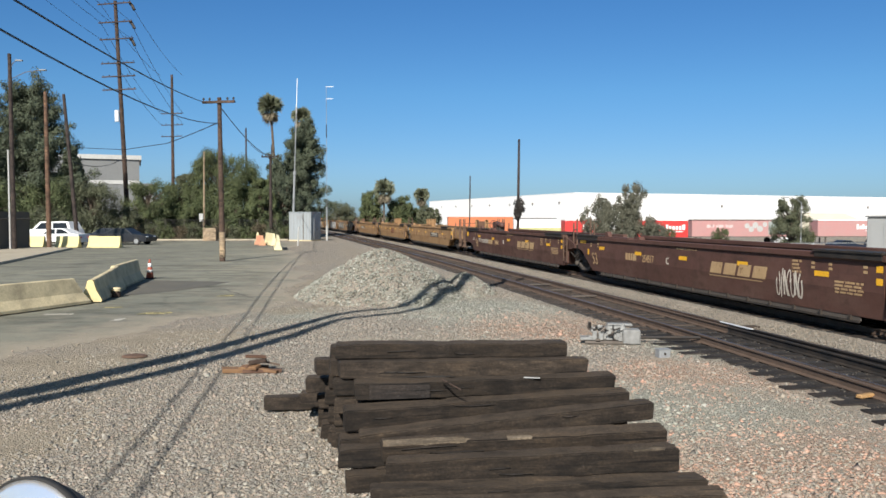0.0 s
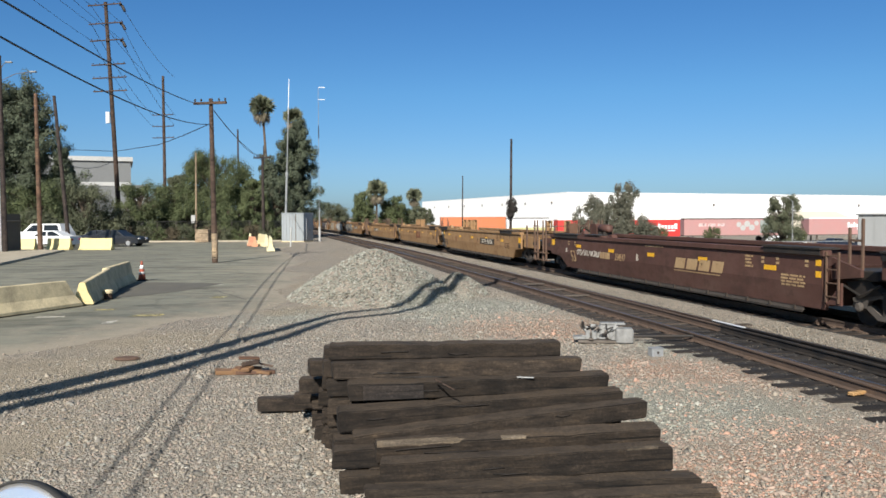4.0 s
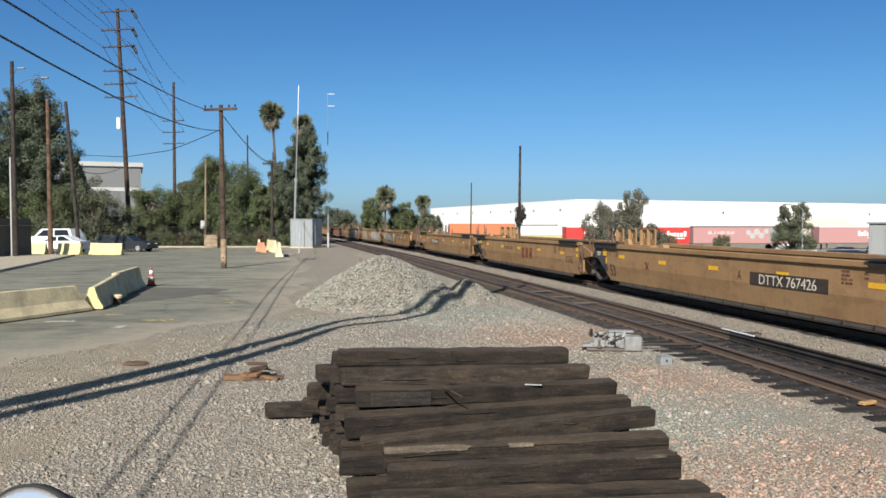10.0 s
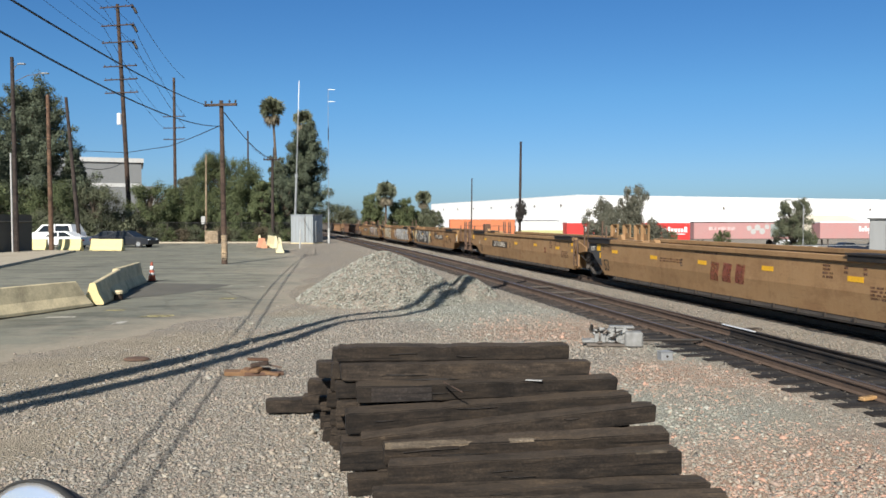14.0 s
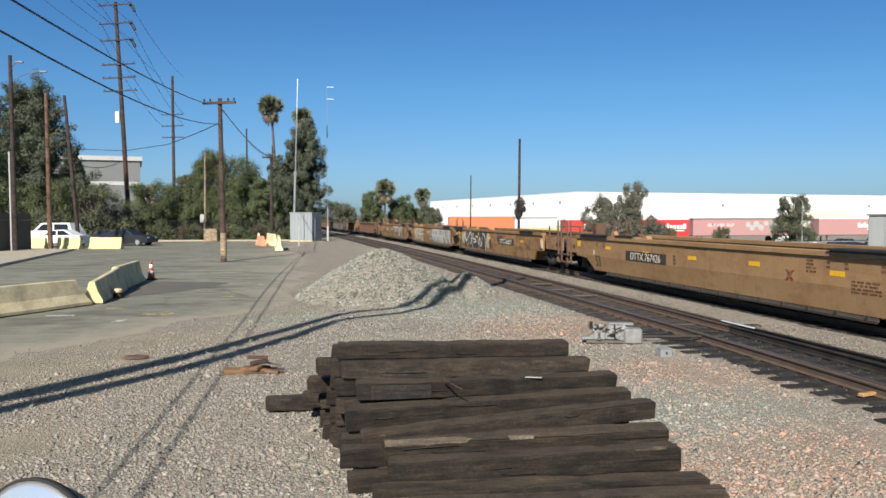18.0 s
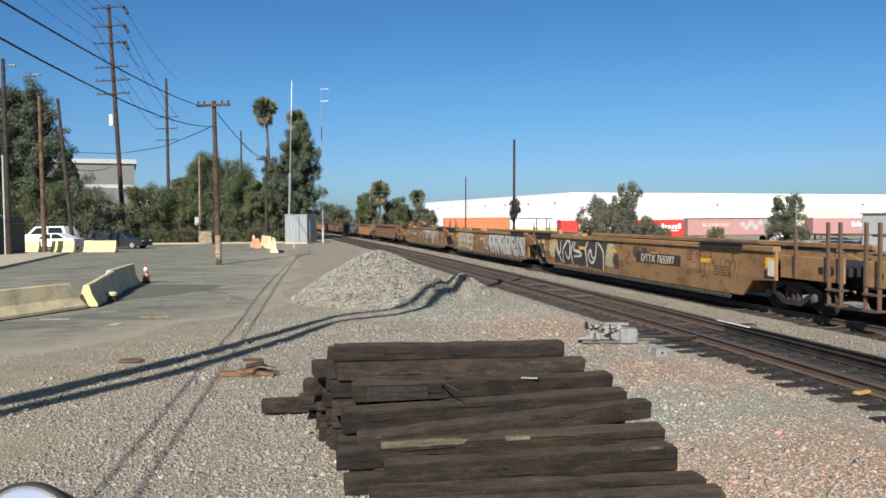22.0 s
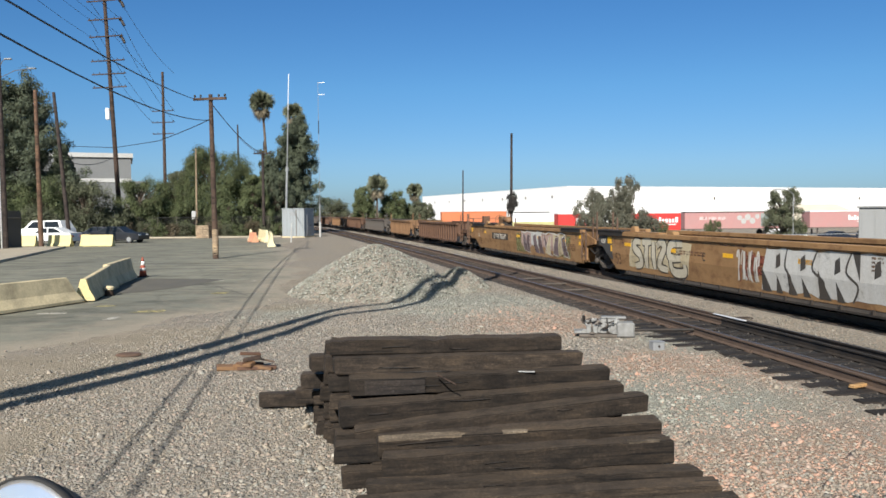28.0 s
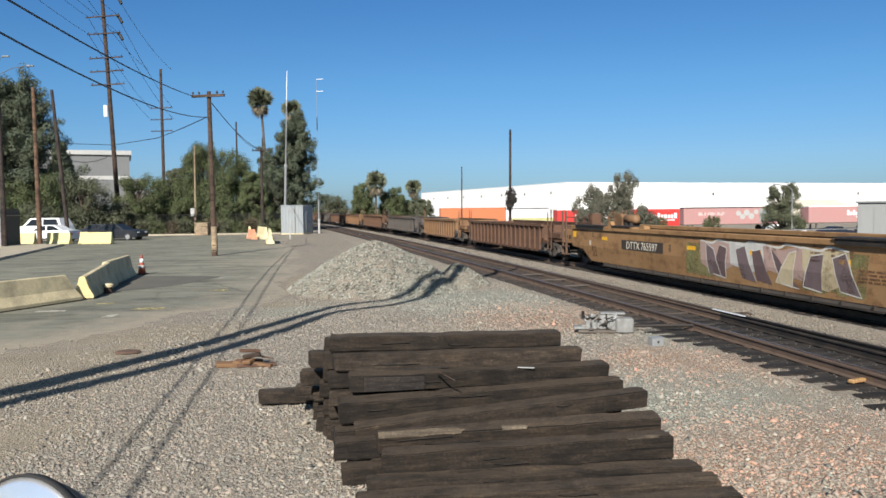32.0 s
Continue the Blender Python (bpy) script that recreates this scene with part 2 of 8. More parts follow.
def wood_material(name, a, bcol, c2, vary=0.25, scale=1.0, pale_tone=None):
    """Grain along the piece's own x axis, with checks and pale worn streaks."""
    m, n, l, b = nodes_of(name)
    co = n.new("ShaderNodeTexCoord").outputs["Object"]
    oi = n.new("ShaderNodeObjectInfo")
    off = n.new("ShaderNodeVectorMath")
    off.operation = "ADD"
    sc = n.new("ShaderNodeMath")
    sc.operation = "MULTIPLY"
    sc.inputs[1].default_value = 37
    l.new(oi.outputs["Random"], sc.inputs[0])
    cmb = n.new("ShaderNodeCombineXYZ")
    for k in range(3):
        l.new(sc.outputs[0], cmb.inputs[k])
    l.new(co, off.inputs[0])
    l.new(cmb.outputs[0], off.inputs[1])
    grain = tex(n, l, off.outputs[0], "noise", 9 * scale, 8, 0.75, (0.30, 2.4, 2.4))
    patch = tex(n, l, off.outputs[0], "noise", 2.2 * scale, 6, 0.7, (0.8, 1.6, 1.6))
    c = ramp(n, l, grain.outputs[0], [(0.30, a), (0.5, bcol), (0.74, c2)]).outputs[0]
    p = ramp(n, l, patch.outputs[0], [(0.34, (0.35,) * 3), (0.5, (0.95,) * 3), (0.64, (1.25, 1.2, 1.1)), (0.74, (2.2, 2.05, 1.8))])
    c = mixc(n, l, 0.9, c, p.outputs[0], "MULTIPLY")
    r = ramp(n, l, oi.outputs["Random"], [(0, (1 - vary,) * 3), (1, (1 + vary,) * 3)])
    c = mixc(n, l, 1.0, c, r.outputs[0], "MULTIPLY")
    split = tex(n, l, off.outputs[0], "noise", 5 * scale, 3, 0.5, (0.10, 5, 5))
    k = ramp(n, l, split.outputs[0], [(0.33, (0.25,) * 3), (0.40, (1.0,) * 3)])
    c = mixc(n, l, 1.0, c, k.outputs[0], "MULTIPLY")
    speck = tex(n, l, off.outputs[0], "noise", 45 * scale, 4, 0.7)
    q = ramp(n, l, speck.outputs[0], [(0.32, (0.6,) * 3), (0.55, (1.0,) * 3), (0.72, (1.7,) * 3)])
    c = mixc(n, l, 1.0, c, q.outputs[0], "MULTIPLY")
    if pale_tone:           # tops painted lighter than the fronts, mixed in by each face's upward normal
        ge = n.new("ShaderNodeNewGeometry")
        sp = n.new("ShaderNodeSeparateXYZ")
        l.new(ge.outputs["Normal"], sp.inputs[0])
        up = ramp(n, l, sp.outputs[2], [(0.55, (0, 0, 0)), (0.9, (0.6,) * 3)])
        rough_ = mixc(n, l, 1.0, mixc(n, l, 1.0, pale_tone, q.outputs[0], "MULTIPLY"), p.outputs[0], "MULTIPLY")
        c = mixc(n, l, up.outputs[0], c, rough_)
    l.new(c, b.inputs["Base Color"])
    b.inputs["Roughness"].default_value = 0.85
    b.inputs["Specular IOR Level"].default_value = 0.3
    bumped(n, l, b, grain.outputs[0], 0.6, 0.02)
    return m


M = dict(
    ground=ground_material(), asphalt=asphalt_material(),
    patch=worn("asphalt_patch", (0.095, 0.088, 0.072), (0.15, 0.138, 0.110), 0.7, 0.7, 0.9, grain=60),
    stone=stony("ballast_stone", [(0, (0.150, 0.138, 0.118)), (0.14, (0.215, 0.196, 0.167)), (0.40, GREY_ROCK), (0.62, TAN_ROCK), (0.80, PINK_ROCK), (0.90, (0.265, 0.262, 0.228)), (0.97, PALE_ROCK)]),
    oilstone=stony("oily_stone", [(0, (0.022, 0.019, 0.017)), (0.4, (0.045, 0.037, 0.031)), (0.75, (0.075, 0.064, 0.054)), (0.97, (0.13, 0.115, 0.095))]),
    redstone=stony("red_stone", [(0, (0.25, 0.205, 0.165)), (0.22, (0.30, 0.262, 0.21)), (0.40, (0.365, 0.272, 0.215)), (0.62, (0.45, 0.275, 0.200)), (0.86, TAN_ROCK), (0.965, PALE_ROCK)]),
    palestone=stony("grey_crushed_stone", [(0, (0.145, 0.142, 0.118)), (0.20, (0.255, 0.257, 0.214)), (0.6, (0.32, 0.318, 0.268)), (0.9, (0.43, 0.415, 0.36))]),
    oldtie=wood_material("creosoted_timber", (0.009, 0.0068, 0.0052), (0.025, 0.0185, 0.0135), (0.060, 0.044, 0.031), 0.45, pale_tone=(0.078, 0.059, 0.043)),
    tracktie=wood_material("track_timber", (0.022, 0.017, 0.014), (0.060, 0.045, 0.036), (0.110, 0.085, 0.066)),
    blacktie=wood_material("oil_soaked_timber", (0.009, 0.008, 0.008), (0.022, 0.018, 0.016), (0.050, 0.040, 0.034)),
    palewear=wood_material("worn_timber", (0.085, 0.066, 0.046), (0.150, 0.118, 0.084), (0.21, 0.17, 0.125)),
    freshwood=wood_material("split_wood", (0.30, 0.17, 0.07), (0.42, 0.25, 0.11), (0.5, 0.33, 0.17)),
    sunpole=wood_material("sunburnt_pole", (0.055, 0.034, 0.023), (0.115, 0.068, 0.044), (0.18, 0.115, 0.080), 0.2, 0.5),
    polewood=wood_material("weathered_pole", (0.034, 0.022, 0.017), (0.066, 0.043, 0.032), (0.112, 0.078, 0.060), 0.2, 0.5),
    darkpole=wood_material("dark_pole", (0.020, 0.015, 0.014), (0.045, 0.034, 0.030), (0.08, 0.06, 0.05), 0.2, 0.5),
    palepole=wood_material("pale_pole", (0.19, 0.14, 0.09), (0.28, 0.21, 0.14), (0.36, 0.29, 0.21), 0.2, 0.5),
    rail=worn("rusty_rail", (0.125, 0.085, 0.062), (0.065, 0.046, 0.037), 0.7, 3, 0.75, 0.2),
    railtop=worn("polished_rail", (0.30, 0.27, 0.25), (0.16, 0.11, 0.08), 0.6, 2, 0.35, 0.9),
    steel=worn("bright_steel", (0.85, 0.85, 0.85), (0.6, 0.58, 0.55), 0.4, 3, 0.45, 0.4),
    black=worn("black_plastic", (0.012, 0.012, 0.013), (0.05, 0.045, 0.04), 0.5, 4, 0.6),
    blacksteel=worn("grimy_black_steel", (0.022, 0.019, 0.017), (0.07, 0.05, 0.036), 0.6, 2.5, 0.7, 0.2),
    greysteel=worn("grimy_grey_steel", (0.13, 0.11, 0.092), (0.055, 0.043, 0.034), 0.7, 3, 0.65, 0.2),
    galv=worn("galvanised_steel", (0.26, 0.27, 0.275), (0.18, 0.18, 0.18), 0.5, 2, 0.55, 0.15),
    shed=worn("grey_painted_metal", (0.27, 0.295, 0.305), (0.20, 0.21, 0.21), 0.5, 0.8, 0.55, 0.1, streak=True),
    silver=worn("silver_paint", (0.25, 0.25, 0.24), (0.09, 0.085, 0.08), 0.7, 5, 0.6, 0.1),
    white=worn("white_paint", (0.86, 0.855, 0.84), (0.78, 0.77, 0.74), 0.3, 0.05, 0.6, grain=4),
    whiteclean=worn("white_enamel", (0.80, 0.80, 0.79), (0.6, 0.58, 0.55), 0.4, 3, 0.4),
    concrete=worn("old_concrete", (0.60, 0.505, 0.315), (0.24, 0.20, 0.135), 0.8, 1.8, 0.9, grain=30, bump=0.3),
    yellowc=worn("faded_yellow_concrete", (0.66, 0.54, 0.26), (0.40, 0.35, 0.25), 0.7, 2.2, 0.85, grain=30, bump=0.25),
    floorpan=worn("dusty_floor_steel", (0.085, 0.070, 0.058), (0.045, 0.036, 0.030), 0.8, 2, 0.8),
    blackbed=worn("black_ballast", (0.016, 0.014, 0.013), (0.036, 0.030, 0.026), 0.6, 2.0, 0.9, grain=20, bump=0.8),
    slate=worn("dark_slate_paint", (0.052, 0.050, 0.050), (0.085, 0.07, 0.055), 0.6, 3, 0.7),
    post=worn("rusty_brown_post", (0.120, 0.070, 0.045), (0.05, 0.032, 0.024), 0.8, 3, 0.75),
    spraycream=sprayed("spray_cream", (0.46, 0.37, 0.21), (0.33, 0.22, 0.10), 0.28),
    yellowp=worn("yellow_plastic_barrier", (0.64, 0.54, 0.25), (0.46, 0.40, 0.24), 0.5, 1.5, 0.7),
    creamp=worn("cream_plastic_barrier", (0.74, 0.66, 0.40), (0.5, 0.44, 0.3), 0.5, 1.5, 0.6),
    orange=worn("orange_plastic", (0.30, 0.062, 0.030), (0.16, 0.06, 0.04), 0.7, 6, 0.6),
    paleorange=worn("bleached_orange_plastic", (0.62, 0.27, 0.16), (0.5, 0.34, 0.22), 0.6, 2, 0.6),
    kerb=worn("kerb_concrete", (0.40, 0.35, 0.265), (0.24, 0.205, 0.155), 0.6, 0.6, 0.9),
    fence=worn("dark_board_fence", (0.095, 0.088, 0.076), (0.045, 0.040, 0.035), 0.7, 1.0, 0.85, streak=True),
    brown=carpaint("railcar_brown", (0.098, 0.048, 0.037), (0.060, 0.034, 0.026), (0.125, 0.072, 0.055), (0.045, 0.030, 0.025), 0.5),
    tan=carpaint("railcar_yellow", (0.315, 0.188, 0.090), (0.200, 0.104, 0.050), (0.340, 0.215, 0.110), (0.120, 0.072, 0.040), 0.40),
    rustan=carpaint("rusted_railcar_yellow", (0.300, 0.172, 0.078), (0.155, 0.078, 0.038), (0.33, 0.205, 0.105), (0.080, 0.048, 0.030), 0.65),
    oldbrown=carpaint("dull_brown_car", (0.125, 0.068, 0.042), (0.075, 0.042, 0.03), (0.16, 0.10, 0.07), (0.05, 0.035, 0.028), 0.6),
    oldorange=carpaint("dull_orange_car", (0.215, 0.122, 0.062), (0.125, 0.070, 0.040), (0.25, 0.16, 0.095), (0.07, 0.045, 0.03), 0.65),
    greycar=carpaint("dull_grey_car", (0.095, 0.085, 0.076), (0.07, 0.05, 0.04), (0.13, 0.115, 0.10), (0.04, 0.035, 0.03), 0.5),
    signal=worn("reflector_yellow", (0.80, 0.42, 0.02), (0.5, 0.28, 0.03), 0.4, 6, 0.4),
    palegrey=sprayed("spray_pale", (0.50, 0.48, 0.43), (0.26, 0.24, 0.20), 0.75),
    sprayblue=sprayed("spray_mauve", (0.16, 0.115, 0.12), (0.10, 0.075, 0.075), 0.85),
    sprayblack=sprayed("spray_black", (0.040, 0.034, 0.030), (0.10, 0.066, 0.045), 0.8),
    spraydark=sprayed("spray_dark_grey", (0.050, 0.045, 0.040), (0.10, 0.075, 0.055), 0.98),
    spraysilver=sprayed("spray_silver", (0.54, 0.53, 0.50), (0.36, 0.33, 0.28), 0.95),
    spraywhite=sprayed("spray_white", (0.62, 0.60, 0.55), (0.42, 0.38, 0.32), 1.0),
    sprayhalo=sprayed("spray_pale_cream", (0.52, 0.44, 0.29), (0.36, 0.26, 0.14), 0.75),
    spraycreamy=sprayed("spray_cream_white", (0.54, 0.49, 0.38), (0.36, 0.30, 0.21), 0.92),
    spraystain=sprayed("spray_stain", (0.115, 0.080, 0.055), (0.16, 0.10, 0.06), 0.55),
    sprayrose=sprayed("spray_rose", (0.42, 0.29, 0.25), (0.33, 0.23, 0.19), 0.85),
    spraymauve=sprayed("spray_dark_mauve", (0.115, 0.075, 0.078), (0.16, 0.11, 0.10), 0.98),
    sprayolive=sprayed("spray_olive", (0.21, 0.20, 0.085), (0.26, 0.18, 0.08), 0.6),
    lettering=worn("stencil_white", (0.62, 0.57, 0.48), (0.3, 0.22, 0.16), 0.5, 8, 0.6),
    dimletter=sprayed("stencil_faded", (0.17, 0.085, 0.045), (0.12, 0.06, 0.035), 0.6, 6),
    darkletter=worn("stencil_black", (0.035, 0.028, 0.022), (0.1, 0.06, 0.03), 0.5, 8, 0.6),
    redletter=sprayed("faded_red", (0.20, 0.055, 0.035), (0.28, 0.13, 0.05), 0.6, 4),
    gold=sprayed("faded_gold_paint", (0.43, 0.29, 0.15), (0.28, 0.16, 0.08), 0.95, 5),
    trailerred=worn("trailer_red", (0.52, 0.035, 0.030), (0.35, 0.05, 0.04), 0.4, 0.6, 0.5),
    trailermaroon=worn("trailer_faded_red", (0.40, 0.205, 0.195), (0.33, 0.235, 0.22), 0.6, 0.5, 0.6),
    palepink=sprayed("faded_pink_print", (0.60, 0.44, 0.42), (0.45, 0.28, 0.26), 0.7, 2),
    tealprint=worn("faded_teal_print", (0.20, 0.25, 0.24), (0.38, 0.33, 0.30), 0.9, 0.8, 0.6),
    traileorange=worn("container_orange", (0.52, 0.155, 0.06), (0.40, 0.15, 0.08), 0.5, 0.5, 0.5),
    limebox=worn("container_lime", (0.44, 0.43, 0.20), (0.34, 0.33, 0.2), 0.5, 0.5, 0.5),
    carwhite=worn("car_white", (0.78, 0.78, 0.77), (0.6, 0.6, 0.58), 0.3, 1, 0.25, bump=0),
    carblack=worn("car_black", (0.010, 0.011, 0.014), (0.02, 0.02, 0.022), 0.3, 1, 0.35, bump=0),
    carblue=worn("car_dark_blue", (0.014, 0.018, 0.030), (0.02, 0.02, 0.03), 0.3, 1, 0.35, bump=0),
    glass=worn("dark_window", (0.015, 0.018, 0.02), (0.03, 0.03, 0.03), 0.2, 1, 0.08, bump=0),
    trackbed=worn("oily_trackbed", (0.040, 0.033, 0.027), (0.016, 0.0145, 0.013), 0.9, 0.8, 0.9, grain=18, bump=0.8),
    beige=worn("beige_roof", (0.55, 0.50, 0.40), (0.42, 0.38, 0.31), 0.5, 0.3, 0.7, grain=6),
    truckgrey=worn("dusty_truck_steel", (0.095, 0.08, 0.067), (0.035, 0.029, 0.024), 0.7, 3, 0.8, 0.0),
    hut=worn("dull_grey_hut", (0.225, 0.23, 0.228), (0.17, 0.175, 0.172), 0.5, 0.8, 0.6, 0.0, streak=True),
    rubber=worn("rubber", (0.02, 0.02, 0.02), (0.05, 0.045, 0.04), 0.4, 6, 0.85),
    wire=worn("black_cable", (0.010, 0.010, 0.011), (0.02, 0.02, 0.02), 0.3, 3, 0.6, bump=0),
    paint=sprayed("worn_road_paint", (0.50, 0.47, 0.40), (0.28, 0.26, 0.22), 0.75, 7),
    yellowpaint=sprayed("worn_yellow_paint", (0.46, 0.39, 0.15), (0.30, 0.26, 0.18), 0.6, 6),
    pine=leafy("pine_needles", (0.058, 0.072, 0.048), (0.082, 0.098, 0.062), (0.108, 0.124, 0.078)),
    bush=leafy("bush_leaves", (0.058, 0.074, 0.034), (0.090, 0.110, 0.048), (0.130, 0.145, 0.066)),
    dusty=leafy("dusty_leaves", (0.058, 0.068, 0.040), (0.098, 0.106, 0.062), (0.15, 0.155, 0.098)),
    brush=leafy("dry_brush", (0.05, 0.042, 0.026), (0.105, 0.085, 0.052), (0.17, 0.14, 0.09)),
    eucalypt=leafy("eucalyptus_leaves", (0.060, 0.062, 0.044), (0.106, 0.106, 0.076), (0.175, 0.168, 0.125)),
    palm=leafy("palm_fronds", (0.085, 0.098, 0.062), (0.14, 0.155, 0.096), (0.21, 0.212, 0.14)),
    dryleaf=leafy("dry_fronds", (0.105, 0.090, 0.064), (0.17, 0.145, 0.10), (0.24, 0.205, 0.145)),
    bark=wood_material("bark", (0.05, 0.038, 0.028), (0.10, 0.078, 0.058), (0.16, 0.13, 0.10), 0.2, 0.5),
    greywall=worn("grey_metal_wall", (0.15, 0.155, 0.155), (0.11, 0.113, 0.113), 0.5, 0.15, 0.6, grain=6),
    palewall=worn("pale_wall", (0.40, 0.40, 0.385), (0.30, 0.30, 0.29), 0.5, 0.15, 0.6, grain=6),
    mesh=worn("fence_wire", (0.045, 0.045, 0.042), (0.03, 0.03, 0.03), 0.5, 2, 0.7, 0.2, bump=0),
)
mm, mn, ml, mb = nodes_of("mirror_glass")
mb.inputs["Base Color"].default_value = (0.95, 0.95, 0.95, 1)
mb.inputs["Metallic"].default_value, mb.inputs["Roughness"].default_value = 0.8, 0.22
M["mirror"] = mm


# ---- mesh helpers ----
class Shape:
    """Collects vertices and faces for one mesh."""

    def __init__(self):
        self.v, self.f = [], []

    def add(self, verts, faces):
        k = len(self.v)
        self.v += [tuple(p) for p in verts]
        self.f += [tuple(i + k for i in q) for q in faces]
        return self

    def box(self, x0, x1, y0, y1, z0, z1, m=None, c=0.0):
        """A box, its edges cut by c."""
        if c <= 0:
            vs = [Vector((x, y, z)) for x in (x0, x1) for y in (y0, y1) for z in (z0, z1)]
            fs = [(0, 1, 3, 2), (4, 6, 7, 5), (0, 4, 5, 1), (2, 3, 7, 6), (0, 2, 6, 4), (1, 5, 7, 3)]
            if m is not None:
                vs = [m @ p for p in vs]
            return self.add(vs, fs)
        b = bmesh.new()
        r = bmesh.ops.create_cube(b, size=1)
        for q in r["verts"]:
            q.co = Vector(((x0 + x1) / 2 + q.co.x * (x1 - x0), (y0 + y1) / 2 + q.co.y * (y1 - y0), (z0 + z1) / 2 + q.co.z * (z1 - z0)))
        bmesh.ops.bevel(b, geom=list(b.edges), offset=c, segments=1, affect="EDGES")
        if m is not None:
            bmesh.ops.transform(b, matrix=m, verts=b.verts)
        self.take(b)
        return self

    def take(self, b):
        b.verts.index_update()
        self.add([q.co for q in b.verts], [[q.index for q in p.verts] for p in b.faces])
        b.free()

    def prism(self, outline, y0, y1, axis="y", m=None):
        """An outline in the plane across the axis, drawn out from y0 to y1."""
        n = len(outline)
        put = {"y": lambda a, b, h: (a, h, b), "x": lambda a, b, h: (h, a, b), "z": lambda a, b, h: (a, b, h)}[axis]
        vs = [Vector(put(a, b, h)) for h in (y0, y1) for a, b in outline]
        fs = [tuple(range(n)), tuple(reversed(range(n, 2 * n)))]
        fs += [(i, i + n, (i + 1) % n + n, (i + 1) % n) for i in range(n)]
        if m is not None:
            vs = [m @ p for p in vs]
        return self.add(vs, fs)

    def tube(self, pts, r, n=6, r2=None, cap=True):
        """A tube of radius r (to r2) through the points."""
        pts = [Vector(p) for p in pts]
        k = len(self.v)
        for i, p in enumerate(pts):
            d = (pts[min(i + 1, len(pts) - 1)] - pts[max(i - 1, 0)]).normalized()
            a = d.cross(Vector((0, 0, 1)) if abs(d.z) < 0.95 else Vector((1, 0, 0))).normalized()
            b = d.cross(a)
            rr = r if r2 is None else r + (r2 - r) * i / (len(pts) - 1)
            self.v += [tuple(p + rr * (math.cos(2 * math.pi * j / n) * a + math.sin(2 * math.pi * j / n) * b)) for j in range(n)]
        for i in range(len(pts) - 1):
            for j in range(n):
                q = (j + 1) % n
                self.f.append((k + i * n + j, k + i * n + q, k + (i + 1) * n + q, k + (i + 1) * n + j))
        if cap:
            self.f.append(tuple(k + j for j in reversed(range(n))))
            self.f.append(tuple(k + (len(pts) - 1) * n + j for j in range(n)))
        return self

    def lathe(self, profile, n=16, m=None):
        """Radius and height pairs turned round z."""
        vs = [Vector((r * math.cos(2 * math.pi * j / n), r * math.sin(2 * math.pi * j / n), z)) for r, z in profile for j in range(n)]
        if m is not None:
            vs = [m @ p for p in vs]
        fs = [(i * n + j, i * n + (j + 1) % n, (i + 1) * n + (j + 1) % n, (i + 1) * n + j) for i in range(len(profile) - 1) for j in range(n)]
        fs += [tuple(reversed(range(n))), tuple((len(profile) - 1) * n + j for j in range(n))]
        return self.add(vs, fs)

    def mesh(self, name, material, smooth=False):
        me = bpy.data.meshes.new(name)
        me.from_pydata(self.v, [], self.f)
        me.materials.append(material)
        if smooth:
            me.polygons.foreach_set("use_smooth", [True] * len(me.polygons))
        me.update()
        return me


def part(name, shape, material, parent=None, label="", m=None, smooth=False):
    """Links a shape as one mesh object, under its thing if one is given."""
    ob = new(name, shape.mesh(name, material, smooth) if isinstance(shape, Shape) else shape)
    if parent is not None:
        ob.parent = parent
    if m is not None:
        ob.matrix_basis = m
    if label:
        ob["label"] = label
    return ob


def thing(name, label, category, m=None, group="", kind=""):
    ob = new(name)
    ob.empty_display_size = 0.2
    if m is not None:
        ob.matrix_basis = m
    return tagged(ob, label, category, group, kind)


def solo(name, shape, material, label, category, m=None, group="", kind="", smooth=False):
    return tagged(part(name, shape, material, None, "", m, smooth), label, category, group, kind)


def words(text, size, material, parent, m, name="lettering", squeeze=1.0, label=""):
    """Flat lettering in the built-in font, as a mesh."""
    cu = bpy.data.curves.new(name, "FONT")
    cu.body, cu.size, cu.extrude, cu.align_x = text, size, 0.003, "CENTER"
    tmp = bpy.data.objects.new(name, cu)
    me = bpy.data.meshes.new_from_object(tmp)
    me.materials.clear()
    me.materials.append(material)
    bpy.data.objects.remove(tmp)
    bpy.data.curves.remove(cu)
    if squeeze != 1.0:
        me.transform(Matrix.Diagonal((squeeze, 1, 1, 1)))
    return part(name, me, material, parent, label, m)


# ---- the line of the railway ----
TH0, TH1, TH2 = 1.3811, 0.000331, -1.2605e-6
_s = np.arange(-460.0, 160.5, 0.5)
_th = TH0 + TH1 * _s + TH2 * _s * _s
_i0 = int(np.argmin(np.abs(_s)))
_x = np.concatenate(([0], np.cumsum(np.cos((_th[1:] + _th[:-1]) / 2) * 0.5)))
_y = np.concatenate(([0], np.cumsum(-np.sin((_th[1:] + _th[:-1]) / 2) * 0.5)))
_x += 10.195 - _x[_i0]
_y += 10.309 - _y[_i0]
RAIL_Z = 0.18


def line(s, off=0.0):
    """A point at s along the railway (growing towards the eye), off metres beyond the train's near side."""
    th = TH0 + TH1 * s + TH2 * s * s
    return Vector((np.interp(s, _s, _x) + off * math.sin(th), np.interp(s, _s, _y) + off * math.cos(th), 0)), th


def line_x(y):
    return np.interp(-np.asarray(y), -_y[::1], _x[::1])


TRAIN_OFF, NEAR_OFF = 1.42, -2.80


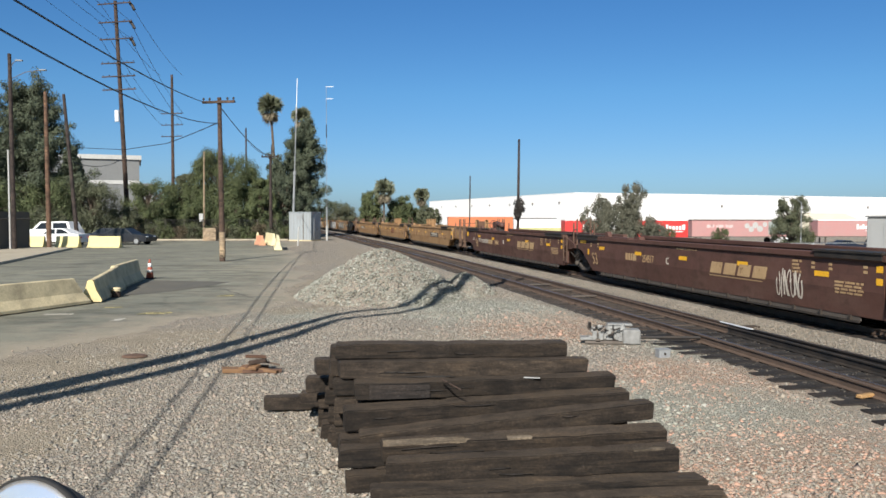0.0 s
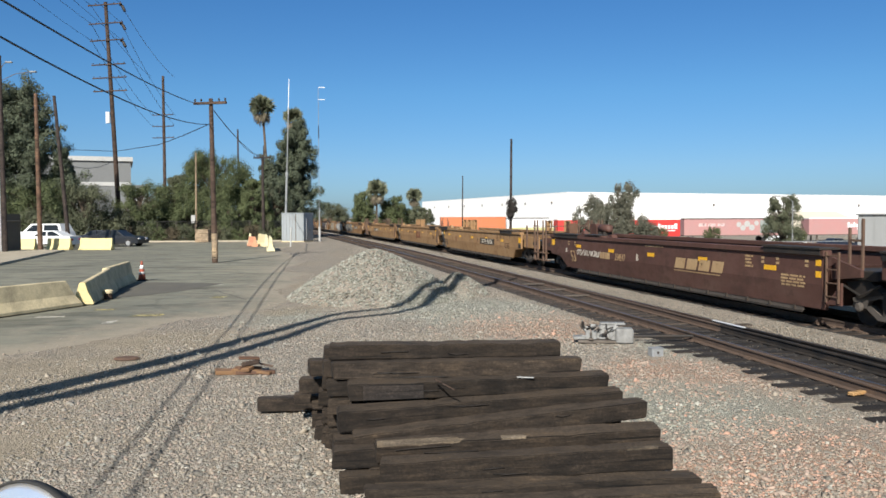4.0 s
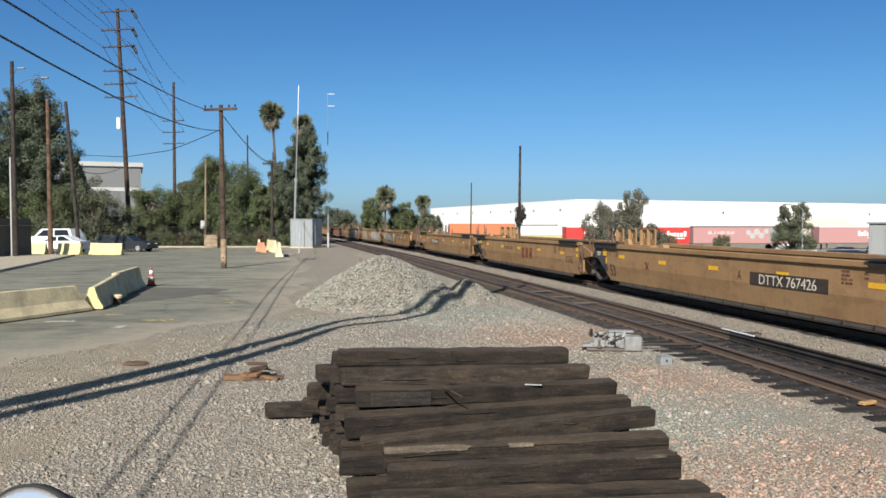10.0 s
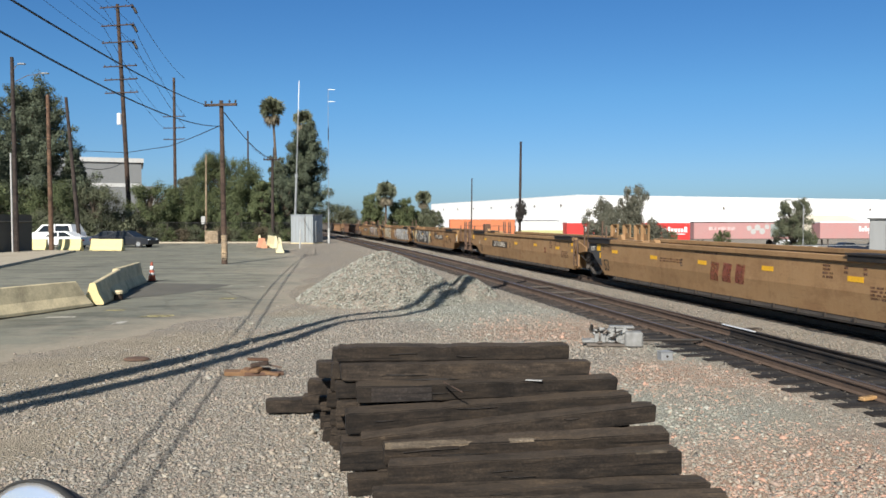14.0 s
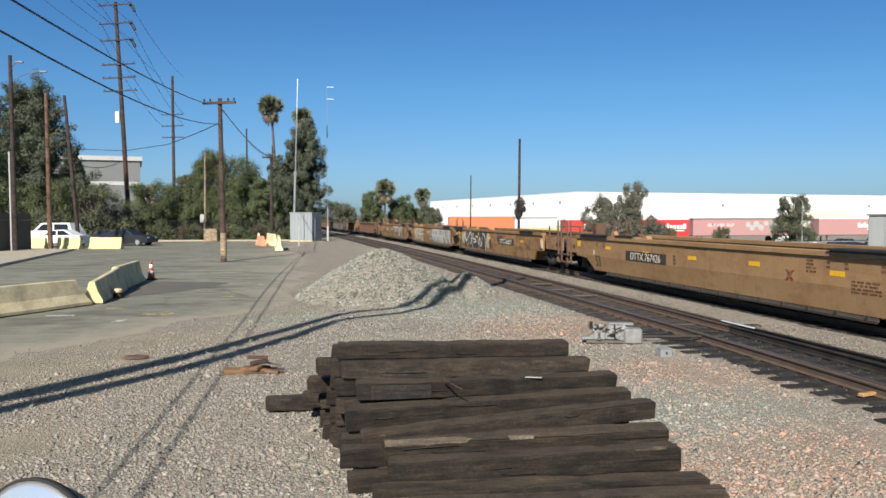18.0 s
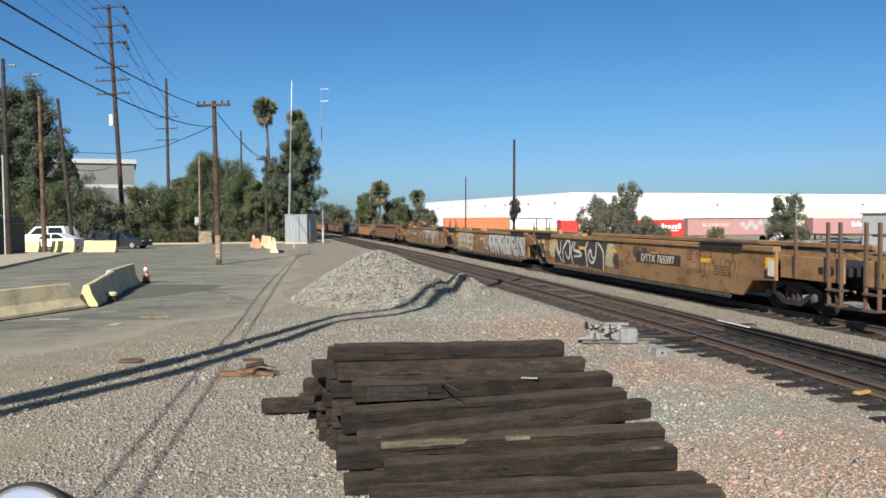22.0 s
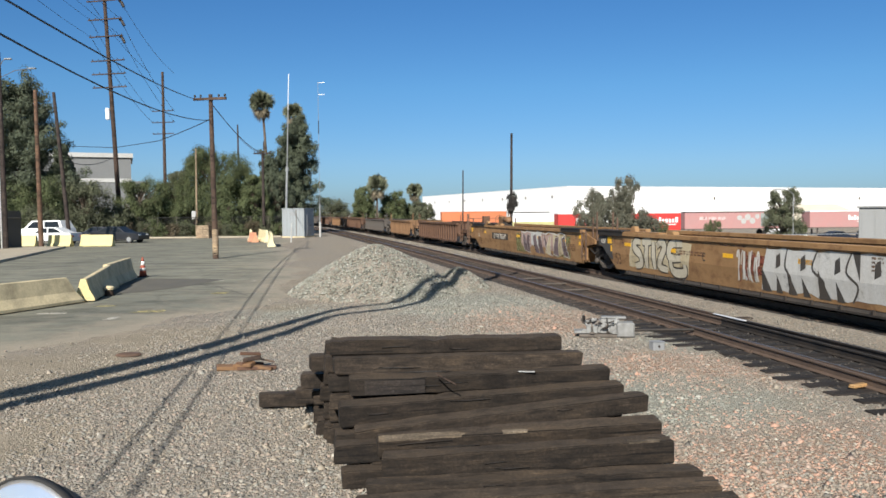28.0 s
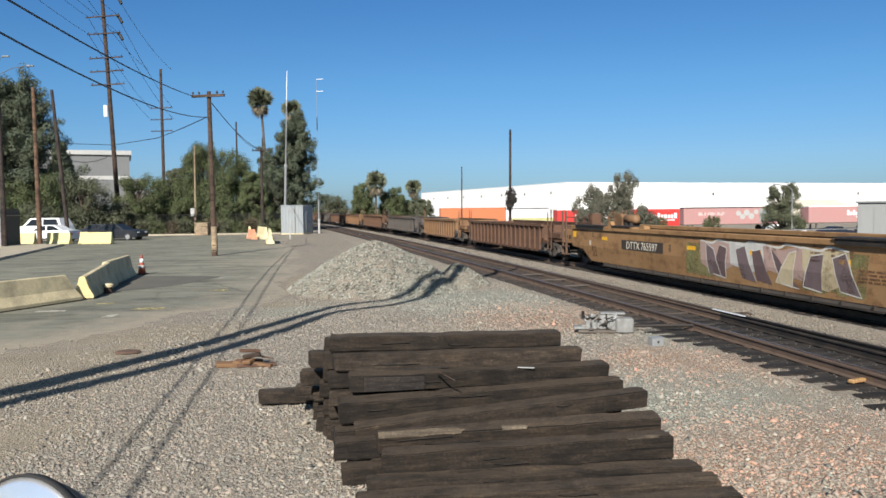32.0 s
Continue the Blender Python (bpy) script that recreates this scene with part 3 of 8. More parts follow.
def swept(shape, profile, s0, s1, step, off, z=0.0, shift=None):
    n = max(2, int(round((s1 - s0) / step)) + 1)
    k = len(profile)
    vs, fs = [], []
    for i in range(n):
        s = s0 + (s1 - s0) * i / (n - 1)
        o = off + (shift(s) if shift else 0)
        for a, b in profile:
            p, th = line(s, o + a)
            vs.append((p.x, p.y, z + b))
    for i in range(n - 1):
        for j in range(k):
            fs.append((i * k + j, i * k + (j + 1) % k, (i + 1) * k + (j + 1) % k, (i + 1) * k + j))
    fs += [tuple(reversed(range(k))), tuple((n - 1) * k + j for j in range(k))]
    return shape.add(vs, fs)


RAIL = [(-0.07, 0), (0.07, 0), (0.07, 0.012), (0.012, 0.03), (0.012, 0.12), (0.036, 0.13), (0.036, 0.155), (-0.036, 0.155), (-0.036, 0.13), (-0.012, 0.12), (-0.012, 0.03), (-0.07, 0.012)]
RAILHEAD = [(-0.03, 0), (0.03, 0), (0.024, 0.004), (-0.024, 0.004)]
TIE_TOP = RAIL_Z - 0.159


# ---- ground ----
def ground_height(x, y):
    u = (np.asarray(x) - line_x(y)) * 0.98
    t = np.clip((u - 4.0) / 9.0, 0, 1)
    v = u - NEAR_OFF
    return -1.7 * t * t * (3 - 2 * t) - 0.06 * (np.abs(v) < 2.3) * (np.asarray(y) > -30)


def build_ground():
    def steps(lim, near, grow):
        a, d = [0.0], near
        while a[-1] < lim:
            a.append(a[-1] + d)
            if a[-1] > 30:
                d *= grow
        return a
    px = steps(2600, 0.8, 1.13)
    xs = np.array([-v for v in px[:0:-1]] + px)
    ys = np.array([-v for v in steps(300, 2.5, 1.3)[:0:-1]] + steps(3000, 0.8, 1.1))
    gx, gy = np.meshgrid(xs, ys)
    gz = ground_height(gx, gy)
    rng = np.random.default_rng(4)
    near = (np.abs(gx) < 40) & (gy < 60) & (gy > -20)
    gz = gz + 0.0
    gz = gz + np.where(near, rng.normal(0, 0.003, gx.shape), 0)
    # worn wheel ruts beside the stack of timbers
    k = len(xs)
    fs = [(j * k + i, j * k + i + 1, (j + 1) * k + i + 1, (j + 1) * k + i) for j in range(len(ys) - 1) for i in range(k - 1)]
    sh = Shape()
    sh.v = list(zip(gx.ravel().tolist(), gy.ravel().tolist(), gz.ravel().tolist()))
    sh.f = fs
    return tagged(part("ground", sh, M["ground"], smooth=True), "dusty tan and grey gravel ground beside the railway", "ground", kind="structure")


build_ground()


def sheet(name, outline, z, material, label, category, rough_edge=0.0, seed=1, kind="structure", step=0.6):
    """A flat sheet with an uneven edge."""
    rng = random.Random(seed)
    pts = []
    for (a, b), (c, d) in zip(outline, outline[1:] + outline[:1]):
        n = max(1, int(math.hypot(c - a, d - b) / step)) if rough_edge else 1
        n = min(n, 60)
        for i in range(n):
            t = i / n
            pts.append((a + (c - a) * t + rng.uniform(-1, 1) * rough_edge, b + (d - b) * t + rng.uniform(-1, 1) * rough_edge))
    bm = bmesh.new()
    top = [bm.verts.new((a, b, z)) for a, b in pts]
    bm.faces.new(top)
    bmesh.ops.triangulate(bm, faces=bm.faces[:])
    sh = Shape()
    sh.take(bm)
    return solo(name, sh, material, label, category, kind=kind)


ROAD_EDGE = [(-30, 6.5), (-12, 11.5), (-7.6, 14.0), (-7.2, 17.5), (-6.7, 20.5), (-5.6, 22.3), (-5.2, 25), (-5.6, 29), (-6.7, 37), (-9.0, 50), (-11.5, 62), (-14.5, 80), (-22, 84)]


def build_road():
    """The asphalt yard: rows across it, with dirt drifted over its uneven edge."""
    e = np.array(ROAD_EDGE)
    cols = np.array([0, 0.25, 0.55, 0.9, 1.4, 2.2, 3.5, 6, 12, 30, 75])
    ys = np.concatenate([np.arange(6.5, 40, 0.35), np.arange(40, 84.1, 1.0)])
    rng = np.random.default_rng(7)
    wob = np.convolve(rng.normal(0, 1.5, len(ys) + 8), np.ones(9) / 9, "valid")
    sh, val = Shape(), []
    for y, w in zip(ys, wob):
        x0 = float(np.interp(y, e[:, 1], e[:, 0])) + 0.5 + w
        for c in cols:
            sh.v.append((x0 - c, float(y), 0.023 * min(1.0, c / 0.9) - 0.003))
            val.append(0.62 * math.exp(-c / 1.3))
    k = len(cols)
    sh.f = [(j * k + i + 1, j * k + i, (j + 1) * k + i, (j + 1) * k + i + 1) for j in range(len(ys) - 1) for i in range(k - 1)]
    ob = tagged(part("road", sh, M["asphalt"]), "worn grey asphalt yard with faded paint and drifted dirt", "road", kind="structure")
    at = ob.data.attributes.new("dirt", "FLOAT", "POINT")
    at.data.foreach_set("value", val)


build_road()
sheet("asphalt_patch", [(-11.6, 32.2), (-8.3, 31.5), (-8.8, 28.6), (-10.0, 26.2), (-11.2, 25.8)], 0.027, M["patch"], "dark square repair patch in the asphalt", "road patch", 0.05, 5)


# ---- loose stone ----
def stones(name, pts, sizes, material, label, seed, sink=0.50):
    """Many small broken stones in one mesh."""
    rng = np.random.default_rng(seed)
    n = len(pts)
    base = np.array([(1, 0, 0), (-1, 0, 0), (0, 1, 0), (0, -1, 0), (0, 0, 0.52), (0, 0, -0.52)], float)
    tri = np.array([(0, 2, 4), (2, 1, 4), (1, 3, 4), (3, 0, 4), (2, 0, 5), (1, 2, 5), (3, 1, 5), (0, 3, 5)])
    v = base[None] * rng.uniform(0.6, 1.15, (n, 6, 1)) + rng.normal(0, 0.16, (n, 6, 3))
    v *= np.asarray(sizes)[:, None, None] * rng.uniform(0.7, 1.2, (n, 1, 3))
    a, b = rng.uniform(0, 6.28, n), rng.normal(0, 0.5, n)
    ca, sa, cb, sb = np.cos(a)[:, None], np.sin(a)[:, None], np.cos(b)[:, None], np.sin(b)[:, None]
    x, y, z = v[..., 0], v[..., 1], v[..., 2]
    y, z = y * cb - z * sb, y * sb + z * cb
    x, y = x * ca - y * sa, x * sa + y * ca
    v = np.stack([x, y, z], -1) + np.asarray(pts)[:, None, :] + np.array([0, 0, 1])[None, None] * (np.asarray(sizes) * (0.5 - sink))[:, None, None]
    f = (tri[None] + 6 * np.arange(n)[:, None, None]).reshape(-1, 3)
    me = bpy.data.meshes.new(name)
    me.vertices.add(6 * n)
    me.vertices.foreach_set("co", v.reshape(-1).astype(np.float32))
    me.loops.add(3 * len(f))
    me.loops.foreach_set("vertex_index", f.reshape(-1).astype(np.int32))
    me.polygons.add(len(f))
    me.polygons.foreach_set("loop_start", np.arange(0, 3 * len(f), 3, dtype=np.int32))
    me.update(calc_edges=True)
    me.materials.append(material)
    return tagged(new(name, me), label, "gravel", kind="stuff")


_edge = np.array(ROAD_EDGE)


def off_road(x, y):
    """Distance from the asphalt's edge, negative on the asphalt."""
    d = np.full(np.shape(x), 99.0)
    for (ax, ay), (bx, by) in zip(_edge[:-1], _edge[1:]):
        t = np.clip(((x - ax) * (bx - ax) + (y - ay) * (by - ay)) / ((bx - ax) ** 2 + (by - ay) ** 2), 0, 1)
        d = np.minimum(d, np.hypot(x - ax - t * (bx - ax), y - ay - t * (by - ay)))
    return np.where(x > np.interp(y, _edge[:, 1], _edge[:, 0]), d, -d)


PILE = (-1.95, 26.3)


def pile_height(x, y):
    """The heap of crushed stone and the low shoulder beside it."""
    dx, dy = (np.asarray(x) - PILE[0]) / 2.85, (np.asarray(y) - PILE[1]) / 3.4
    a = 1.55 * np.clip(1 - (dx * dx + dy * dy) ** 0.68, 0, 1)
    ex, ey = (np.asarray(x) - 0.75) / 1.15, (np.asarray(y) - 27.0) / 1.7
    b = 0.72 * np.clip(1 - (ex * ex + ey * ey) ** 0.7, 0, 1)
    return np.maximum(a, b)


def build_gravel():
    rng = np.random.default_rng(11)
    n = 240000
    y = 4.6 + 26 * rng.random(n) ** 1.7
    x = (rng.random(n) * 2 - 1) * (2.0 + 0.62 * y)
    u = (x - line_x(y)) * 0.98
    away = off_road(x, y)
    keep = (away > -0.9) & (u < -4.6) & (pile_height(x, y) < 0.05)
    lum = np.array([noise.noise((a * 0.35, b * 0.35, 0.0)) for a, b in zip(x, y)])
    clump = np.array([noise.noise((a * 1.3, b * 1.3, 7.0)) for a, b in zip(x, y)])
    bare = np.clip((away + 0.9 * clump - 0.5) / 2.4, 0.10, 1) ** 1.5
    bare = bare * (1 - 0.93 * np.exp(-((x + 5.0) / 0.75) ** 2 - ((y - 9.0) / 1.1) ** 2))
    keep &= rng.random(n) < np.clip(0.95 + 0.8 * lum, 0.6, 1) * bare
    x, y, lum = x[keep], y[keep], lum[keep]
    size = (0.012 + 0.027 * rng.random(len(x)) ** 2.0) * np.where(rng.random(len(x)) < 0.035, 1.9, 1.0) * (1 + 0.12 * np.clip((y - 8) / 8, 0, 1))
    near_red = np.maximum.reduce([1 - np.hypot((x - a) / r, (y - b) / (1.3 * r)) for a, b, r in ((2.5, 19.2, 2.4), (4.2, 12.9, 1.9), (4.3, 8.7, 1.7), (2.6, 7.4, 1.5))])
    red = near_red + rng.normal(0, 0.25, len(x)) > 0.20
    p = np.stack([x, y, np.where(x < np.interp(y, _edge[:, 1], _edge[:, 0]) + 0.9, 0.016, 0.0)], -1)
    near_green = np.maximum.reduce([1 - np.hypot((x - a) / r, (y - b) / (1.3 * r)) for a, b, r in ((1.1, 22.2, 3.2), (3.6, 10.9, 2.0), (5.0, 15.5, 1.6), (-4.0, 21.0, 1.8))])
    green = (near_green + rng.normal(0, 0.25, len(x)) > 0.3) & ~red
    stones("green_gravel", p[green], size[green], M["palestone"], "loose greenish grey gravel scattered over the ground", 5)
    grey = ~red & ~green
    stones("grey_gravel", p[grey], size[grey], M["stone"], "loose grey and tan gravel scattered over the ground", 1)
    stones("red_gravel", p[red], size[red], M["redstone"], "loose reddish gravel scattered over the ground", 2)
    # the heap
    sh = Shape()
    gx, gy = np.linspace(-5.2, 2.6, 60), np.linspace(22, 30.4, 60)
    X, Y = np.meshgrid(gx, gy)
    Z = pile_height(X, Y) + rng.normal(0, 0.035, X.shape) * (pile_height(X, Y) > 0) - 0.02
    sh.v = list(zip(X.ravel().tolist(), Y.ravel().tolist(), Z.ravel().tolist()))
    sh.f = [(j * 60 + i, j * 60 + i + 1, j * 60 + i + 61, j * 60 + i + 60) for j in range(59) for i in range(59)]
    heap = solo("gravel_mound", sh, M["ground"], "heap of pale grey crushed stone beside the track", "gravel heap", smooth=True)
    n = 26000
    x, y = rng.uniform(-5.1, 2.5, n), rng.uniform(22.2, 30.3, n)
    h = pile_height(x, y)
    k = h > 0.02
    st = stones("heap_stone", np.stack([x[k], y[k], h[k]], -1), 0.018 + 0.046 * rng.random(k.sum()) ** 1.8, M["palestone"], "pale grey crushed stone", 3)
    st.parent = heap
    del st["category"]
    # ballast along both tracks
    n = 34000
    s = 12 - 75 * rng.random(n) ** 1.3
    o = np.where(rng.random(n) < 0.5, rng.uniform(NEAR_OFF + 1.55, TRAIN_OFF - 1.3, n), NEAR_OFF - 1.35 - 1.5 * rng.random(n) ** 0.8)
    P = np.array([line(a, b)[0] for a, b in zip(s, o)])
    P[:, 2] = 0.0
    stones("track_ballast", P, rng.uniform(0.010, 0.027, n), M["stone"], "tan and grey ballast stone along the tracks", 4)
    g = 26000
    s = 14 - 60 * rng.random(g) ** 1.25
    o = NEAR_OFF + rng.uniform(-1.5, 1.5, g)
    Q = np.array([line(a, b)[0] for a, b in zip(s, o)])
    Q[:, 2] = 0.008
    stones("track_grit", Q, 0.012 + 0.026 * rng.random(g) ** 1.5, M["oilstone"], "dark oily grit between and over the siding's ties", 9)


build_gravel()


# ---- tracks ----
def build_track(name, off, label, s0, s1, seed, long_zone=None):
    rng = random.Random(seed)
    tr = thing(name, label, "railway track", kind="structure")
    for side in (-1, 1):
        cut = -8.0 if long_zone and side == 1 else s1
        r = part("rail", swept(Shape(), RAIL, s0, cut, 2.0, off + side * 0.7525, TIE_TOP), M["rail"], tr, "rust-brown steel rail")
        if cut < s1:
            part("rail", swept(Shape(), RAIL, cut, s1, 2.0, off + side * 0.7525, TIE_TOP), M["blacksteel"], tr, "oil-blackened steel rail")
        part("rail_head", swept(Shape(), RAILHEAD, s0, s1, 2.0, off + side * 0.7525, TIE_TOP + 0.156), M["railtop"], r, "worn running surface")
    meshes = [Shape().box(-1.3, 1.3, -0.115, 0.115, -0.18, 0, c=0.012).mesh("tie", M["tracktie"]) for _ in range(1)]
    longm = [Shape().box(-1.3 - a, 1.3 + b, -0.12, 0.12, -0.18, 0, c=0.012).mesh("tie", M["tracktie"]) for a, b in ((0.40, 0.1), (0.25, 0.5), (0.62, 0.15))]
    blackm = [Shape().box(-1.3 - a, 1.3, -0.12, 0.12, -0.18, 0, c=0.012).mesh("tie", M["blacktie"]) for a in (0.1, 0.35, 0.55)] if long_zone else []
    plate = Shape()
    for side in (-1, 1):
        plate.box(side * 0.7525 - 0.16, side * 0.7525 + 0.16, -0.09, 0.09, 0, 0.012)
        plate.box(side * 0.7525 - 0.11, side * 0.7525 - 0.08, -0.05, -0.02, 0.012, 0.04).box(side * 0.7525 + 0.08, side * 0.7525 + 0.11, 0.02, 0.05, 0.012, 0.04)
    plate = plate.mesh("tie_plate", M["rail"])
    rest = Shape()
    s, count = s1 - 0.3, 0
    while s > s0 + 0.3:
        p, th = line(s, off)
        m = Matrix.Translation((p.x + rng.uniform(-0.05, 0.05), p.y, TIE_TOP + 0.001)) @ Euler((0, 0, math.pi / 2 - th + rng.gauss(0, 0.012))).to_matrix().to_4x4()
        if count < 150:
            zone = long_zone and long_zone[0] < s < long_zone[1]
            t = part("tie", rng.choice(blackm) if long_zone and s > -9 else rng.choice(longm) if zone else meshes[0], None, tr, m=m)
            part("tie_plate", plate, None, t)
        else:
            rest.box(-1.3, 1.3, -0.115, 0.115, -0.18, 0, m=m)
        count += 1
        s -= 0.53
    if rest.v:
        tagged(part("far_ties", rest, M["tracktie"], tr), kind="stuff")
    return tr


BED = [(-1.55, -0.04), (1.55, -0.04), (1.45, 0.004), (-1.38, 0.004)]
tagged(part("trackbed", swept(Shape(), BED, -330, -9, 2.0, NEAR_OFF), M["trackbed"]), "dark oily trackbed under the siding", "trackbed", kind="structure")
tagged(part("ballast_shoulder", swept(Shape(), [(-3.0, -0.05), (-1.22, -0.05), (-1.22, -0.006), (-2.7, 0.008)], -330, 22, 2.0, NEAR_OFF), M["ground"]), "tan gravel shoulder along the siding", "ballast", kind="structure")
tagged(part("switch_trackbed", swept(Shape(), [(-1.5, -0.04), (1.55, -0.04), (1.45, 0.004), (-1.32, 0.004)], -9, 22, 2.0, NEAR_OFF), M["blackbed"]), "black oil-soaked trackbed round the switch", "trackbed", kind="structure")
tagged(part("main_trackbed", swept(Shape(), [(-1.45, -0.05), (1.45, -0.05), (1.35, 0.006), (-1.35, 0.006)], -330, 60, 2.0, TRAIN_OFF), M["blackbed"]), "black bed under the train's track", "trackbed", kind="structure")
near_track = build_track("siding_track", NEAR_OFF, "railway track with dark timber ties and rusty rails", -330, 22, 5, (-10, 3))
main_track = build_track("main_track", TRAIN_OFF, "railway track carrying the train, on tan ballast", -330, 60, 6)


def build_switch():
    sw = thing("track_switch", "switch rails with a bright worn point in the siding", "railway switch", kind="structure")
    def away(t):
        return -0.0016 * max(0, t + 22) ** 1.75
    part("closure_rail", swept(Shape(), RAIL, -34, -8, 2.0, NEAR_OFF + 0.62, TIE_TOP + 0.003, away), M["rail"], sw, "curved rust-brown rail")
    part("closure_rail", swept(Shape(), RAIL, -8, 16, 2.0, NEAR_OFF + 0.62, TIE_TOP + 0.003, away), M["blacksteel"], sw, "curved oil-blackened rail")
    part("closure_rail", swept(Shape(), RAIL, -22, 16, 2.0, NEAR_OFF - 0.60, TIE_TOP + 0.003, away), M["rail"], sw, "curved rust-brown rail")
    p = Shape()
    swept(p, [(-0.025, 0), (0.025, 0), (0.018, 0.022), (-0.018, 0.022)], -8.75, -7.45, 0.4, NEAR_OFF + 0.70, TIE_TOP + 0.15)
    part("switch_point", p, M["steel"], sw, "bright ground steel point")
    q = Shape()
    for s in (-20.5, -18.2, -16):
        swept(q, [(-0.7, 0), (0.7, 0), (0.7, 0.03), (-0.7, 0.03)], s, s + 0.08, 0.08, NEAR_OFF, TIE_TOP + 0.05)
    part("switch_rod", q, M["greysteel"], sw, "steel throw rod")


build_switch()


# ---- the train ----
YARD_COLOURS = {}


LEAN = 0.09         # how far the foot of the side is drawn in


def side_shape(front, back, near):
    """One side of the well: flat upper plate, lower plate drawn inwards, cut up over the trucks at its ends."""
    st = [(-10.1, 0.80), (-9.0, 0.74), (-8.3, 0.30)] if back == "coupler" else [(-9.35, 1.12), (-8.95, 1.05), (-7.95, 0.30)]
    st += [(7.75, 0.30), (8.3, 0.74), (9.3, 0.80)] if front == "coupler" else [(7.95, 0.30)]
    vs, k = [], 6
    for x, zb in st:
        zk = max(0.86, zb + 0.02)
        low = 1.46 - LEAN * (zk - zb) / 0.56
        vs += [(x, -1.46, 1.52), (x, -1.46, zk), (x, -low, zb), (x, -low + 0.07, zb), (x, -1.38, zk), (x, -1.38, 1.52)]
    n = len(st)
    fs = [(i * k + j, i * k + (j + 1) % k, (i + 1) * k + (j + 1) % k, (i + 1) * k + j) for i in range(n - 1) for j in range(k)]
    fs += [tuple(range(k)), tuple(reversed(range((n - 1) * k, n * k)))]
    if not near:
        vs = [(a, -b, c) for a, b, c in vs]
    return Shape().add(vs, fs)


def truck_meshes():
    side = Shape()
    side.prism([(-1.12, 0.62), (-0.8, 0.72), (-0.35, 0.80), (0.35, 0.80), (0.8, 0.72), (1.12, 0.62), (1.12, 0.40), (0.72, 0.42), (0.62, 0.58), (0.34, 0.66), (-0.34, 0.66), (-0.62, 0.58), (-0.72, 0.42), (-1.12, 0.40)], -1.06, -0.94)
    side.prism([(-0.72, 0.42), (-0.36, 0.20), (0.36, 0.20), (0.72, 0.42), (0.6, 0.5), (0.3, 0.32), (-0.3, 0.32), (-0.6, 0.5)], -1.06, -0.94)
    spring = Shape()
    for k in (-0.2, 0, 0.2):
        spring.tube([(k, -1.0, 0.30), (k, -1.0, 0.66)], 0.07, 8)
    wheel = Shape().lathe([(0.10, -0.07), (0.40, -0.07), (0.455, -0.06), (0.455, -0.035), (0.425, -0.03), (0.42, 0.065), (0.37, 0.065), (0.34, 0.02), (0.14, 0.0), (0.12, 0.09), (0.02, 0.09)], 20, Euler((radians(90), 0, 0)).to_matrix().to_4x4())
    axle = Shape().tube([(0, -1.1, 0.42), (0, 1.1, 0.42)], 0.075, 8)
    bolster = Shape().box(-0.2, 0.2, -1.1, 1.1, 0.52, 0.80, c=0.03)
    cap = Shape().lathe([(0.11, 0), (0.11, 0.05), (0.07, 0.08)], 10, Matrix.Translation((0, -1.06, 0.44)) @ Euler((radians(90), 0, 0)).to_matrix().to_4x4())
    return {k: v.mesh(k, M[c], k in ("wheel",)) for k, v, c in (("side_frame", side, "truckgrey"), ("shaded_side_frame", side, "blacksteel"), ("spring", spring, "blacksteel"), ("wheel", wheel, "blacksteel"), ("axle", axle, "blacksteel"), ("bolster", bolster, "blacksteel"), ("bearing_cap", cap, "truckgrey"))}


TRUCK = truck_meshes()


def truck(unit, x, dark=False):
    b = part("bolster", TRUCK["bolster"], None, unit, "grimy truck bolster", m=Matrix.Translation((x, 0, 0)))
    for side in (1, -1):
        flip = Matrix.Identity(4) if side == 1 else Euler((0, 0, math.pi)).to_matrix().to_4x4()
        part("side_frame", TRUCK["shaded_side_frame" if dark else "side_frame"], None, b, "cast steel truck side frame", m=flip)
        part("spring", TRUCK["spring"], None, b, m=flip)
    for a in (-0.89, 0.89):
        part("axle", TRUCK["axle"], None, b, m=Matrix.Translation((a, 0, 0)))
        for side in (1, -1):
            flip = Matrix.Identity(4) if side == 1 else Euler((0, 0, math.pi)).to_matrix().to_4x4()
            part("wheel", TRUCK["wheel"], None, b, m=Matrix.Translation((a, -0.77 * side, 0.42)) @ flip)
            part("bearing_cap", TRUCK["bearing_cap"], None, b, m=Matrix.Translation((a, 0, 0)) @ flip)


UNIT_MESH = {}


def shared(key, make, material):
    if key not in UNIT_MESH:
        UNIT_MESH[key] = make().mesh(key[0], material)
    return UNIT_MESH[key]


def ladder(x, z0, z1):
    sh = Shape()
    for a in (-0.2, 0.2):
        sh.box(x + a - 0.02, x + a + 0.02, -1.50, -1.46, z0, z1)
    z = z0 + 0.12
    while z < z1:
        sh.box(x - 0.2, x + 0.2, -1.50, -1.47, z, z + 0.025)
        z += 0.3
    return sh


def guide_frame(z):
    """A standing plate with a square hole and a flanged top."""
    sh = Shape().box(-0.24, -0.12, -0.03, 0.03, z, 2.16).box(0.12, 0.24, -0.03, 0.03, z, 2.16)
    sh.box(-0.12, 0.12, -0.03, 0.03, z, 1.80).box(-0.12, 0.12, -0.03, 0.03, 2.05, 2.16)
    return sh.box(-0.24, 0.24, -0.09, 0.03, 2.16, 2.20).prism([(-0.24, z), (-0.20, z), (-0.20, 2.1), (-0.24, 2.16)], -0.16, -0.03)


